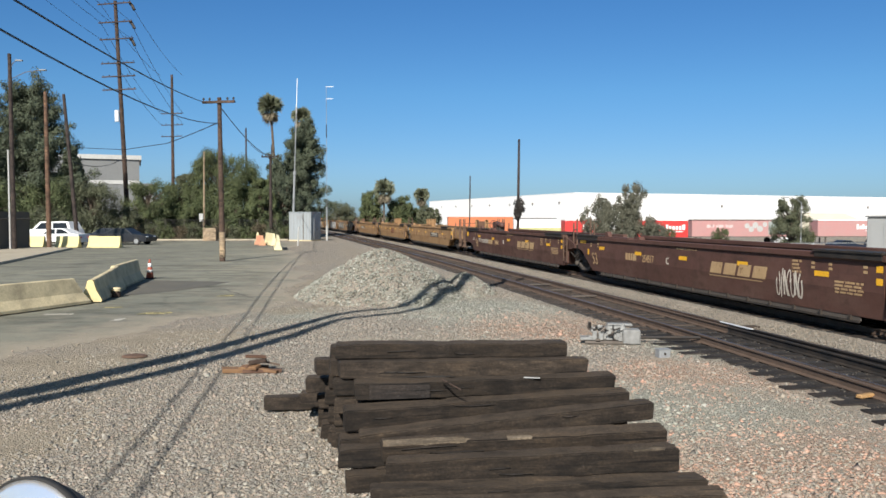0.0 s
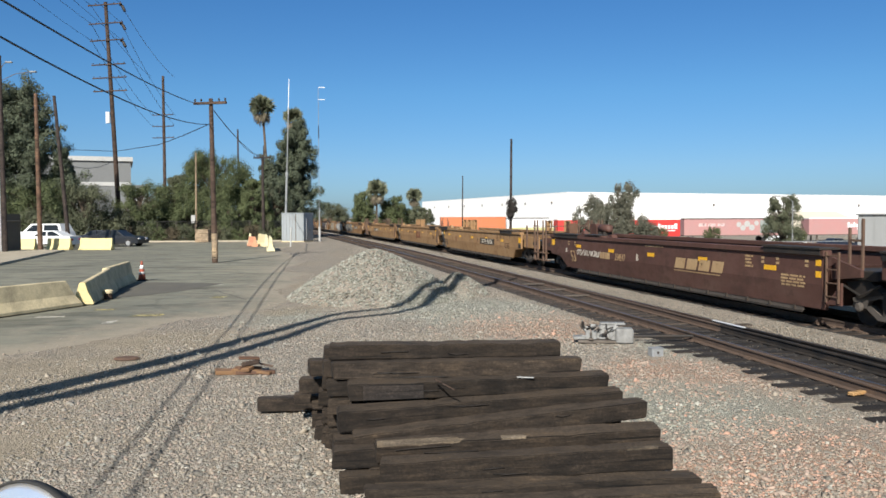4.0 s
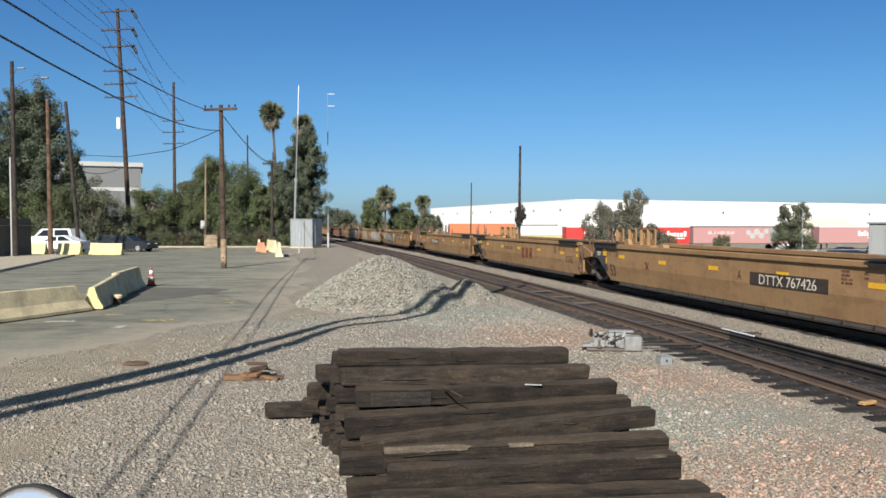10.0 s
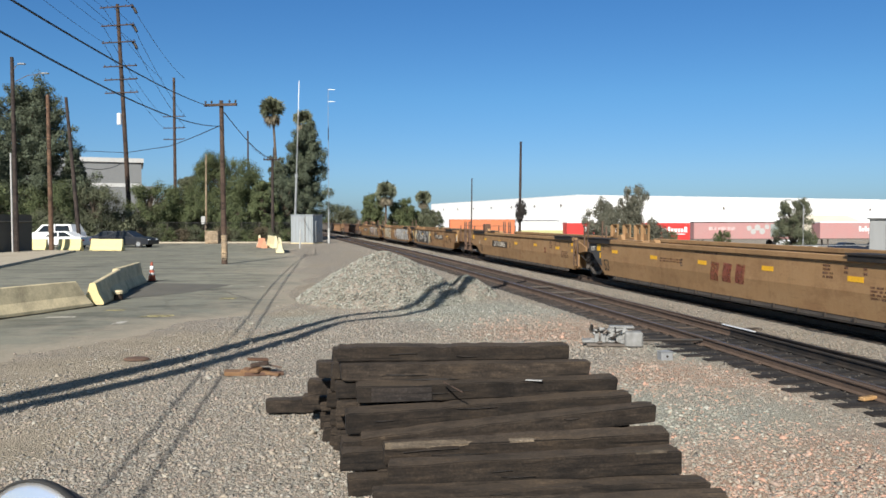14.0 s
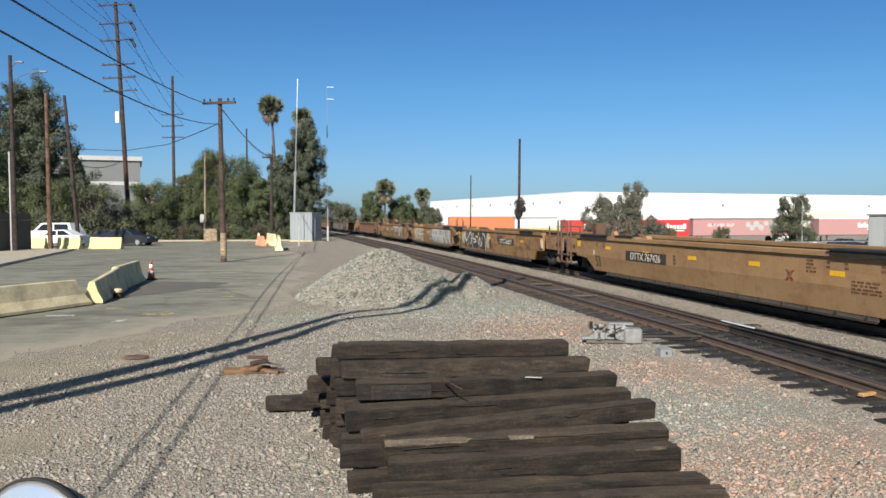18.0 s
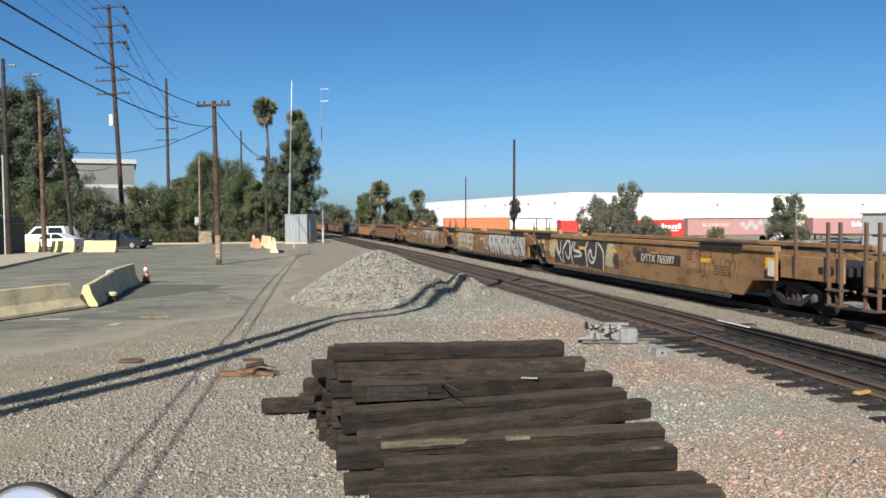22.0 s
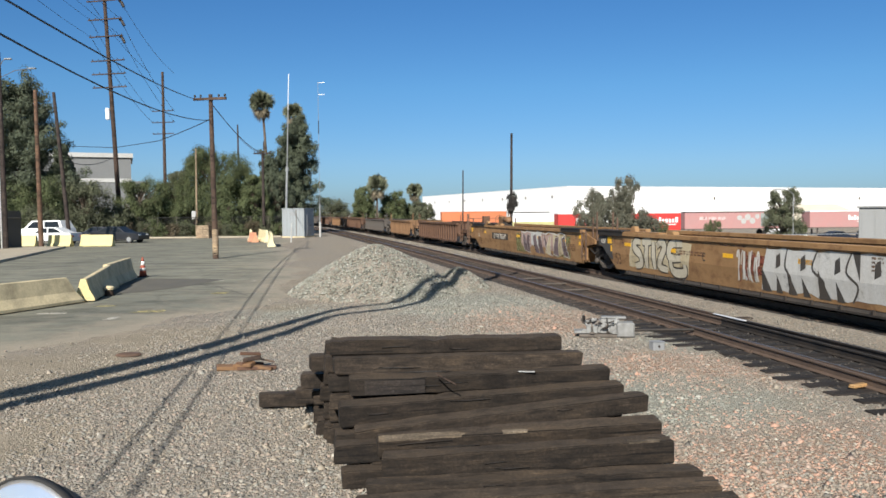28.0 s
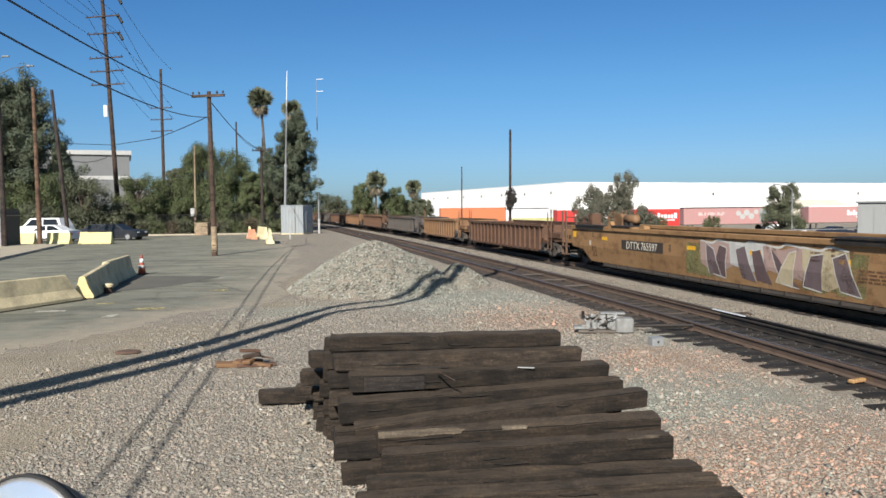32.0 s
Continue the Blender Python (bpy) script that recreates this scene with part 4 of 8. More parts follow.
def well_unit(label, paint, front, back, group):
    """A well car unit: front and back are 'coupler' or 'joint' at its +x and -x end. Its origin lies on the rail between the joints."""
    fx = 9.55 + (2.3 if front == "coupler" else 0)
    bx = -9.55 - (2.3 if back == "coupler" else 0)
    xw = 8.05
    P = M[paint]
    u = thing("well_car", label, "railcar", group=group)
    for near in (True, False):
        part("side_panel", shared(("side_panel", paint, near, front, back), lambda: side_shape(front, back, near), P), None, u)
        s = -1 if near else 1
        part("top_chord", shared(("top_chord", paint, near, front, back), lambda: Shape().box(-10.1 if back == "coupler" else -9.35, 9.3 if front == "coupler" else xw, min(s * 1.52, s * 1.30), max(s * 1.52, s * 1.30), 1.50, 1.64, c=0.015), P), None, u)
        part("lower_chord", shared(("lower_chord", near), lambda: Shape().box(-xw + 0.9, xw - 0.9, min(s * 1.42, s * 1.36), max(s * 1.42, s * 1.36), 0.165, 0.20), M["blacksteel"]), None, u)
        part("floor_edge", shared(("floor_edge", near), lambda: Shape().box(-xw + 0.9, xw - 0.9, min(s * 1.355, s * 1.33), max(s * 1.355, s * 1.33), 0.20, 0.31), M["floorpan"]), None, u, "dusty edge of the well floor")
        for i in range(15):
            part("cross_bearer", shared(("cross_bearer", near), lambda: Shape().box(-0.03, 0.03, min(s * 1.41, s * 1.2), max(s * 1.41, s * 1.2), 0.20, 0.31), M["blacksteel"]), None, u, m=Matrix.Translation((-xw + 1.2 + i * 0.98, 0, 0)))
    part("floor", shared(("floor", paint), lambda: Shape().box(-xw + 0.8, xw - 0.8, -1.3, 1.3, 0.33, 0.38), M["blacksteel"]), None, u, "dark well floor")

    for e, kind, end in ((1, front, fx), (-1, back, bx)):
        part("bulkhead", shared(("bulkhead", paint, e), lambda: Shape().prism([(e * (xw - 0.75), 0.3), (e * (xw - 0.68), 0.3), (e * (xw + 0.05), 1.3), (e * (xw - 0.02), 1.3)], -1.36, 1.36), P), None, u)
        L = abs(end)
        part("end_platform", shared(("end_platform", paint, e, kind), lambda: Shape().box(min(e * (xw - 0.02), e * (L - 0.3)), max(e * (xw - 0.02), e * (L - 0.3)), -1.15, 1.15, 1.02, 1.24, c=0.02)
                                    .box(min(e * (xw + 0.1), e * (L - 0.2)), max(e * (xw + 0.1), e * (L - 0.2)), -0.35, 0.35, 0.72, 1.02), M["blacksteel"]), None, u)
        for gy in (-1.30, 1.22):
            part("corner_gusset", shared(("corner_gusset", paint, e, gy), lambda: Shape().prism([(e * (xw - 0.02), 1.49), (e * (xw + 0.9), 1.25), (e * (xw + 0.9), 1.1), (e * (xw - 0.02), 0.99)], gy, gy + 0.08), P), None, u)
        if e == 1 and kind == "joint":
            part("ladder", shared(("ladder", paint, e), lambda: ladder(xw + 0.25, 0.50, 1.62), M["post"]), None, u)
            part("ladder_foot", shared(("ladder_foot", paint), lambda: Shape().prism([(xw + 0.05, 0.45), (xw + 0.5, 0.45), (xw + 0.5, 0.95)], -1.46, -1.40), P), None, u)
        if kind == "coupler":
            # coupler-end truck takes the black frame: its shade is put into the colour
            truck(u, e * (9.55 - 0.15), True)
            side_end = 9.28 if e == 1 else 10.08
            for s in (-1, 1):
                part("end_body", shared(("end_body", paint, e, s), lambda: Shape().box(min(e * side_end, e * (L - 0.3)), max(e * side_end, e * (L - 0.3)), min(s * 1.31, s * 1.24), max(s * 1.31, s * 1.24), 0.88, 1.44, c=0.015), P), None, u)
            part("end_hole", shared(("end_hole", e), lambda: Shape().tube([(e * (L - 0.7), -1.316, 1.14), (e * (L - 0.7), -1.30, 1.14)], 0.11, 12), M["blacksteel"]), None, u, "dark round opening")
            part("end_hole", shared(("end_slot", e), lambda: Shape().box(e * (L - 1.05) - 0.09, e * (L - 1.05) + 0.09, -1.316, -1.30, 1.05, 1.22, c=0.005), M["blacksteel"]), None, u, "dark opening")

            for x, y, h in ((L - 0.35, -1.36, 2.25), (L - 0.35, 1.36, 2.25), (L - 0.75, -1.36, 2.25), (L - 0.75, 1.36, 2.25), (L - 1.9, -1.36, 2.0), (L - 1.9, 1.36, 2.0)):
                part("rail_post", shared(("rail_post", paint, h), lambda: Shape().box(-0.036, 0.036, -0.03, 0.03, 0.9, h), M["post"]), None, u, m=Matrix.Translation((e * x, y, 0)))
            for z in (1.55, 1.95):
                for y in (-1.2, 1.2):
                    part("guard_rail", shared(("guard_rail", paint), lambda: Shape().box(-0.575, 0.575, -0.02, 0.02, 0, 0.035), M["post"]), None, u, m=Matrix.Translation((e * (L - 0.925), y, z)))
                part("end_rail", shared(("end_rail", paint), lambda: Shape().box(-0.02, 0.02, -1.2, 1.2, 0, 0.035), M["post"]), None, u, m=Matrix.Translation((e * (L - 0.35), 0, z)))
            part("end_step", shared(("end_step", e), lambda: Shape().box(e * (L - 0.75), e * (L - 0.71), -1.38, -1.30, 0.38, 1.2).box(e * (L - 0.35), e * (L - 0.31), -1.38, -1.30, 0.38, 1.2).box(min(e * (L - 0.75), e * (L - 0.31)), max(e * (L - 0.75), e * (L - 0.31)), -1.42, -1.16, 0.38, 0.42)
                                    .box(min(e * (L - 0.75), e * (L - 0.31)), max(e * (L - 0.75), e * (L - 0.31)), -1.42, -1.16, 0.72, 0.76), M["post"]), None, u)
            part("coupler", shared(("coupler", e), lambda: Shape().box(min(e * (L - 0.5), e * (L + 0.02)), max(e * (L - 0.5), e * (L + 0.02)), -0.13, 0.13, 0.70, 0.98, c=0.03).box(min(e * (L - 0.12), e * (L + 0.02)), max(e * (L - 0.12), e * (L + 0.02)), -0.2, 0.2, 0.66, 1.0, c=0.03), M["greysteel"]), None, u, "rusty coupler")
        else:
            if e == 1:
                truck(u, e * 9.55)

            def posts():
                sh = Shape()
                for x, h in ((xw + 0.35, 2.15), (xw + 0.75, 2.35)):
                    sh.box(e * x - 0.025, e * x + 0.025, -1.16, -1.11, 1.2, h)
                sh.box(min(e * (xw + 0.35), e * (xw + 0.75)), max(e * (xw + 0.35), e * (xw + 0.75)), -1.155, -1.115, 1.85, 1.9)
                return sh
            part("stanchion", shared(("stanchion", paint, e), posts, M["post"]), None, u, "thin upright stanchions")
            part("brake_gear", shared(("brake_gear", e), lambda: Shape().prism([(e * (xw + 0.2), 0.95), (e * (xw + 0.9), 1.05), (e * (xw + 1.3), 0.75), (e * (xw + 0.6), 0.62)], -1.1, -0.9).tube([(e * (xw + 0.2), -1.2, 0.9), (e * (xw + 0.8), -1.22, 0.7), (e * (xw + 1.3), -1.15, 0.95)], 0.03), M["blacksteel"]), None, u, "grimy brake gear and hoses")

        if e == 1 and paint == "tan":
            for x, z in (((6.0, 1.64), (7.3, 1.64), (8.45, 1.24), (9.1, 1.24)) if kind == "joint" else ((5.9, 1.64), (8.6, 1.64))):
                part("guide_frame", shared(("guide_frame", paint, z), lambda: guide_frame(z), P), None, u, "upright plate with a square hole", m=Matrix.Translation((x, 1.32, 0)))
        if e == 1:
            part("top_ledge", shared(("top_ledge",), lambda: Shape().box(5.8, 8.0, -1.58, -1.05, 1.655, 1.70).box(5.85, 7.95, -1.55, -1.525, 1.53, 1.655), M["blacksteel"]), None, u, "dark walkway ledge")
        else:
            if kind == "joint":
                part("rear_ledge", shared(("rear_ledge",), lambda: Shape().box(-9.3, -7.05, -1.58, -1.10, 1.655, 1.70).box(-9.25, -7.1, -1.55, -1.525, 1.50, 1.655), M["blacksteel"]), None, u, "dark walkway ledge")
            else:
                part("rear_ledge", shared(("rear_ledge_long",), lambda: Shape().box(-9.6, -6.75, -1.56, -1.10, 1.655, 1.70).box(-9.55, -6.8, -1.53, -1.505, 1.53, 1.655).box(-6.0, -4.5, -1.56, -1.15, 1.685, 1.72), M["blacksteel"]), None, u, "dark walkway ledge")
                part("deck_box", shared(("deck_box",), lambda: Shape().box(-10.15, -9.72, -0.75, -0.35, 1.60, 2.12, c=0.02).box(-10.05, -9.82, -0.77, -0.745, 1.86, 2.02), M["oldbrown"]), None, u, "rusty upright box on the end deck")
            part("top_bracket", shared(("top_bracket", paint), lambda: Shape().box(-7.0, -4.4, -1.5, -1.15, 1.645, 1.68).prism([(-6.6, 1.68), (-6.2, 1.68), (-6.3, 1.86), (-6.5, 1.86)], -1.45, -1.3), P), None, u)
            part("top_bracket", shared(("top_bracket_low", paint), lambda: Shape().prism([(-3.9, 1.645), (-3.4, 1.645), (-3.5, 1.74), (-3.8, 1.74)], -1.5, -1.3), P), None, u)
    return u


def reflectors(u, mat="signal", xs=(-6.8, -3.6, -0.45, 2.8, 6.0)):
    me = shared(("reflector", mat), lambda: Shape().box(-0.25, 0.25, -1.466, -1.462, 1.10, 1.22), M[mat])
    for k, x in enumerate(xs):
        part("reflector", me, None, u, m=Matrix.Translation((x, 0, (0.06, 0, 0.0, 0.02, -0.02)[k % 5])))


def on_side(x, z, size=1.0):
    return Matrix.Translation((x, -1.464, z)) @ Euler((radians(90), 0, 0)).to_matrix().to_4x4()


def on_low(x, z):
    """On the lower plate, which leans inwards towards its foot."""
    return Matrix.Translation((x, -1.472 + LEAN * (0.86 - z) / 0.56, z)) @ Euler((math.pi / 2 + math.atan(LEAN / 0.56), 0, 0)).to_matrix().to_4x4()


def bars(u, x, z, w, rows, mat, h=0.045, seed=1):
    """Small stencils too fine to read."""
    rng = random.Random(seed)
    sh = Shape()
    for k in range(rows):
        a = x - w / 2
        while a < x + w / 2 - 0.05:
            b = min(x + w / 2, a + rng.uniform(0.08, 0.3))
            sh.box(a, b, -1.466, -1.461, z - k * h * 1.7, z - k * h * 1.7 + h)
            a = b + 0.05
    part("stencil", sh, M[mat], u, "small faded stencils")["kind"] = "stuff"


def plate(u, x, z, text, w=3.1, h=0.34):
    p = part("car_number_panel", Shape().box(x - w / 2, x + w / 2, -1.467, -1.461, z - h / 2, z + h / 2), M["darkletter"], u, "black panel with white car number")
    words(text, 0.36, M["lettering"], p, on_side(x, z - 0.125) @ Matrix.Translation((0, 0, 0.005)), squeeze=w / 3.1 * 1.08)


def scrawl(u, x0, x1, z0, z1, mats, seed, fat=0.09, count=7, fill=None):
    """Sprayed shapes on the side: a filled cloud with broad looping strokes over it."""
    rng = random.Random(seed)
    w, h = x1 - x0, z1 - z0
    if fill:
        sh = Shape()
        n = 26
        top = [(x0 + w * i / n, z1 - h * 0.12 * rng.random()) for i in range(n + 1)]
        bot = [(x0 + w * i / n, z0 + h * 0.14 * rng.random()) for i in range(n, -1, -1)]
        sh.prism(top + bot, -1.4645, -1.4612)
        part("sprayed_ground", sh, M[fill], u, "sprayed patch")
    for k in range(count):
        sh = Shape()
        cx = x0 + w * (k + 0.5) / count
        lw = fat * rng.uniform(0.7, 1.3)
        pts, a = [], rng.uniform(0, 6.28)
        kind = rng.random()
        span = w / count * 0.55
        for i in range(15):
            t = i / 14
            if kind < 0.4:
                px, pz = cx + span * math.sin(a + 5.2 * t), z0 + h * (0.12 + 0.76 * (0.5 + 0.5 * math.cos(a + 4.4 * t)))
            elif kind < 0.75:
                px, pz = cx + span * (1.6 * t - 0.8) * (1 if k % 2 else -0.6), z0 + h * (0.08 + 0.84 * t)
            else:
                px, pz = cx + span * (2 * t - 1), z0 + h * (0.5 + 0.36 * math.sin(a + 7 * t))
            pts.append((px, pz))
        d = -1.4655 - 0.0006 * k
        for i in range(14):
            (a0, b0), (a1, b1) = pts[i], pts[i + 1]
            q = math.hypot(a1 - a0, b1 - b0) or 1
            nx, nz = -(b1 - b0) / q * lw, (a1 - a0) / q * lw
            sh.add([(a0 + nx, d, b0 + nz), (a0 - nx, d, b0 - nz), (a1 - nx, d, b1 - nz), (a1 + nx, d, b1 + nz)], [(0, 1, 2, 3)])
        part("sprayed_stroke", sh, M[mats[k % len(mats)]], u)


def smooth_line(pts, k=6):
    P = [Vector((*p, 0)) for p in pts]
    out = []
    for i in range(len(P) - 1):
        p0, p1, p2, p3 = P[max(i - 1, 0)], P[i], P[i + 1], P[min(i + 2, len(P) - 1)]
        out += [0.5 * ((2 * p1) + (p2 - p0) * t + (2 * p0 - 5 * p1 + 4 * p2 - p3) * t * t + (3 * p1 - p0 - 3 * p2 + p3) * t ** 3) for t in [j / k for j in range(k)]]
    return out + [P[-1]]


def sprayed_field(u, x0, x1, z0, z1, mat, seed, d):
    """One patch of spray with a ragged, slanting outline."""
    rng = random.Random(seed)
    w, h = x1 - x0, z1 - z0
    top = [(x0 + w * k / 14 + (0.05 * w if k in (0, 14) else 0), z1 - h * rng.uniform(0, 0.07)) for k in range(15)]
    low = [(x0 + w * k / 14 - 0.02 * w, z0 + h * rng.uniform(0, 0.10)) for k in range(14, -1, -1)]
    return part("sprayed_ground", Shape().prism(top + low, d, d + 0.001), M[mat], u, "sprayed patch")


def band_of(line_, half, d):
    """A flat stripe along a line on the car's side, swelling a little on its way."""
    sh, n = Shape(), len(line_)
    for i, p in enumerate(line_):
        t = (line_[min(i + 1, n - 1)] - line_[max(i - 1, 0)]).normalized()
        g = half * (0.75 + 0.4 * math.sin(math.pi * i / (n - 1)))
        sh.v += [(p.x - t.y * g, d, p.y + t.x * g), (p.x + t.y * g, d, p.y - t.x * g)]
    sh.f = [(2 * i, 2 * i + 1, 2 * i + 3, 2 * i + 2) for i in range(n - 1)]
    return sh


def sprayed_lines(u, x0, x1, z0, z1, strokes, mat, half, d):
    for k, st in enumerate(strokes):
        ln = smooth_line([(x0 + (x1 - x0) * a, z0 + (z1 - z0) * b) for a, b in st])
        part("sprayed_stroke", band_of(ln, half, d - 0.0002 * k), M[mat], u)


def silver_letters(u, x0, x1, z0, z1, n, fill, dark, seed):
    """A broad pale band cut into crowded letters by dark wedges, slits and thin outlines."""
    rng = random.Random(seed)
    w, h = (x1 - x0) / n, z1 - z0
    g = sprayed_field(u, x0, x1, z0, z1, fill, seed, -1.4660)
    for k in range(n):
        a = x0 + k * w
        lean = rng.uniform(-0.14, 0.14)
        if rng.random() < 0.5:
            wedge = [(a - 0.03, z1), (a + w * rng.uniform(0.15, 0.28), z1), (a + w * 0.10 + lean, z0 + h * rng.uniform(0.35, 0.55))]
        else:
            wedge = [(a - 0.05, z0), (a + w * rng.uniform(0.2, 0.34), z0), (a + w * 0.06 + lean, z0 + h * rng.uniform(0.5, 0.7))]
        part("letter_gap", Shape().prism(wedge, -1.4672, -1.4664), M[dark], g)
        c = a + w * rng.uniform(0.5, 0.62)
        slit = [(c - 0.04 + lean, z0 + h * 0.52), (c + w * 0.14 + lean, z0 + h * 0.60), (c + w * 0.12 + lean, z0 + h * 0.88), (c - 0.02 + lean, z0 + h * 0.80)]
        part("letter_gap", Shape().prism(slit, -1.4672, -1.4664), M[dark], g)
        if rng.random() < 0.7:
            part("letter_gap", Shape().prism([(c - w * 0.12, z0), (c + w * 0.12, z0), (c + lean, z0 + h * 0.40)], -1.4672, -1.4664), M[dark], g)
        edge = smooth_line([(a + w * 0.95, z1 - 0.03), (a + w * 0.9 + lean, z0 + h * 0.6), (a + w * 1.02 - lean, z0 + h * 0.35), (a + w * 0.93, z0 + 0.02)])
        part("letter_outline", band_of(edge, 0.028, -1.4674), M[dark], g)


def angular_letters(u, x0, x1, z0, z1, n, fills, dark, rim, seed):
    """Slanting blocks in several faded colours, dark legs between them, each with a thin pale rim."""
    rng = random.Random(seed)
    w, h = (x1 - x0) / n, z1 - z0
    for k in range(n):
        a = x0 + k * w
        body = [(a + 0.02, z0 + h * rng.uniform(0.2, 0.45)), (a + w * 0.5, z0 + h * rng.uniform(0.0, 0.3)), (a + w * 1.08, z0 + h * rng.uniform(0.15, 0.4)), (a + w, z1 - h * rng.uniform(0.0, 0.1)), (a + w * 0.45, z1 - h * rng.uniform(0.0, 0.16)), (a - 0.05, z1 - h * rng.uniform(0.0, 0.08))]
        b = part("letter_body", Shape().prism(body, -1.4638 - 0.0002 * k, -1.4628), M[fills[k % len(fills)]], u)
        for j in (0, 1):
            c, lean = a + w * (0.18 + 0.48 * j), rng.choice((-1, 1)) * w * rng.uniform(0.12, 0.34)
            leg = [(c, z1 - h * rng.uniform(0.1, 0.3)), (c + w * rng.uniform(0.18, 0.3), z1 - h * rng.uniform(0.1, 0.35)), (c + w * 0.36 + lean, z0 + h * 0.03), (c - w * 0.06 + lean, z0 + h * 0.10)]
            part("letter_leg", Shape().prism(leg, -1.4660 - 0.0001 * j, -1.4650), M[rng.choice((dark, dark, "sprayblue", fills[(k + 1) % len(fills)]))], b)
            for p, q in zip(leg, leg[1:] + leg[:1]):
                if rng.random() < 0.6:
                    part("letter_rim", band_of([Vector((*p, 0)), Vector((*[(p[i] + q[i]) / 2 for i in (0, 1)], 0)), Vector((*q, 0))], 0.014, -1.4668), M[rim], b)
        part("letter_rim", band_of(smooth_line([(a - 0.04, z1 - h * 0.05), (a + w * 0.4, z1 - h * 0.10), (a + w * 0.6, z1 - h * 0.02), (a + w, z1 - h * 0.08)]), 0.026, -1.4668), M[rim], b)


def cloud_patch(u, x0, x1, z0, z1, mat, seed, n=5):
    """Overlapping ragged patches of thin spray."""
    rng = random.Random(seed)
    for k in range(n):
        cx = x0 + (x1 - x0) * (k + 0.5) / n
        hw, hh, cz = (x1 - x0) / n * rng.uniform(0.55, 0.8), (z1 - z0) / 2 * rng.uniform(0.75, 1.0), (z0 + z1) / 2
        pts = []
        for i in range(22):
            a, r = 2 * math.pi * i / 22, rng.uniform(0.72, 1.06)
            q = max(abs(math.cos(a)), abs(math.sin(a))) ** 0.6
            pts.append((cx + hw * r * math.cos(a) / q, min(1.49, max(z0, cz + hh * r * math.sin(a) / q))))
        part("sprayed_ground", Shape().prism(pts, -1.4625 - 0.0002 * k, -1.4612), M[mat], u, "thin sprayed patch")


def ribbed_unit(label, paint, length, group):
    """An older gondola-like well unit with upright ribs."""
    u = thing("ribbed_car", label, "railcar", group=group)
    hl = length / 2
    xw = hl - 2.0
    P = M[paint]
    for s in (-1, 1):
        part("side_panel", Shape().prism([(-xw, 1.0), (-xw + 0.7, 0.35), (xw - 0.7, 0.35), (xw, 1.0), (xw, 1.58), (-xw, 1.58)], s * 1.40 - 0.03, s * 1.40 + 0.03), P, u)
        part("top_chord", Shape().box(-xw - 0.1, xw + 0.1, s * 1.45 - 0.08, s * 1.45 + 0.08, 1.52, 1.64), P, u)
        x, rib = -xw + 0.5, Shape().box(-0.05, 0.05, s * 1.47 - 0.045, s * 1.47 + 0.045, 0.45, 1.52).mesh("rib", P)
        while x < xw:
            part("rib", rib, None, u, m=Matrix.Translation((x, 0, 0)))
            x += 0.75
    part("floor", Shape().box(-xw + 0.7, xw - 0.7, -1.37, 1.37, 0.36, 0.42), M["blacksteel"], u)
    for e in (-1, 1):
        part("end_platform", Shape().box(min(e * xw, e * (hl - 0.3)), max(e * xw, e * (hl - 0.3)), -1.2, 1.2, 1.0, 1.25, c=0.02), P, u)
        part("bulkhead", Shape().box(e * xw - 0.05, e * xw + 0.05, -1.37, 1.37, 0.9, 1.58), P, u)
        part("coupler", Shape().box(min(e * (hl - 0.6), e * hl), max(e * (hl - 0.6), e * hl), -0.14, 0.14, 0.7, 0.98, c=0.03), M["greysteel"], u)
        part("ladder", Shape().box(e * (xw + 0.3) - 0.02, e * (xw + 0.3) + 0.02, -1.3, -1.26, 0.5, 2.2).box(e * (xw + 0.75) - 0.02, e * (xw + 0.75) + 0.02, -1.3, -1.26, 0.5, 2.3)
             .box(min(e * (xw + 0.3), e * (xw + 0.75)), max(e * (xw + 0.3), e * (xw + 0.75)), -1.3, -1.27, 1.5, 1.54).box(min(e * (xw + 0.3), e * (xw + 0.75)), max(e * (xw + 0.3), e * (xw + 0.75)), -1.3, -1.27, 0.8, 0.84), P, u)
        truck(u, e * (hl - 1.7))
    return u


# ---- the train's make-up, from the front ----
E_LEN, M_LEN = 21.45, 19.10
UNITS = []          # (thing, s of its origin when the first coupling is at zero)


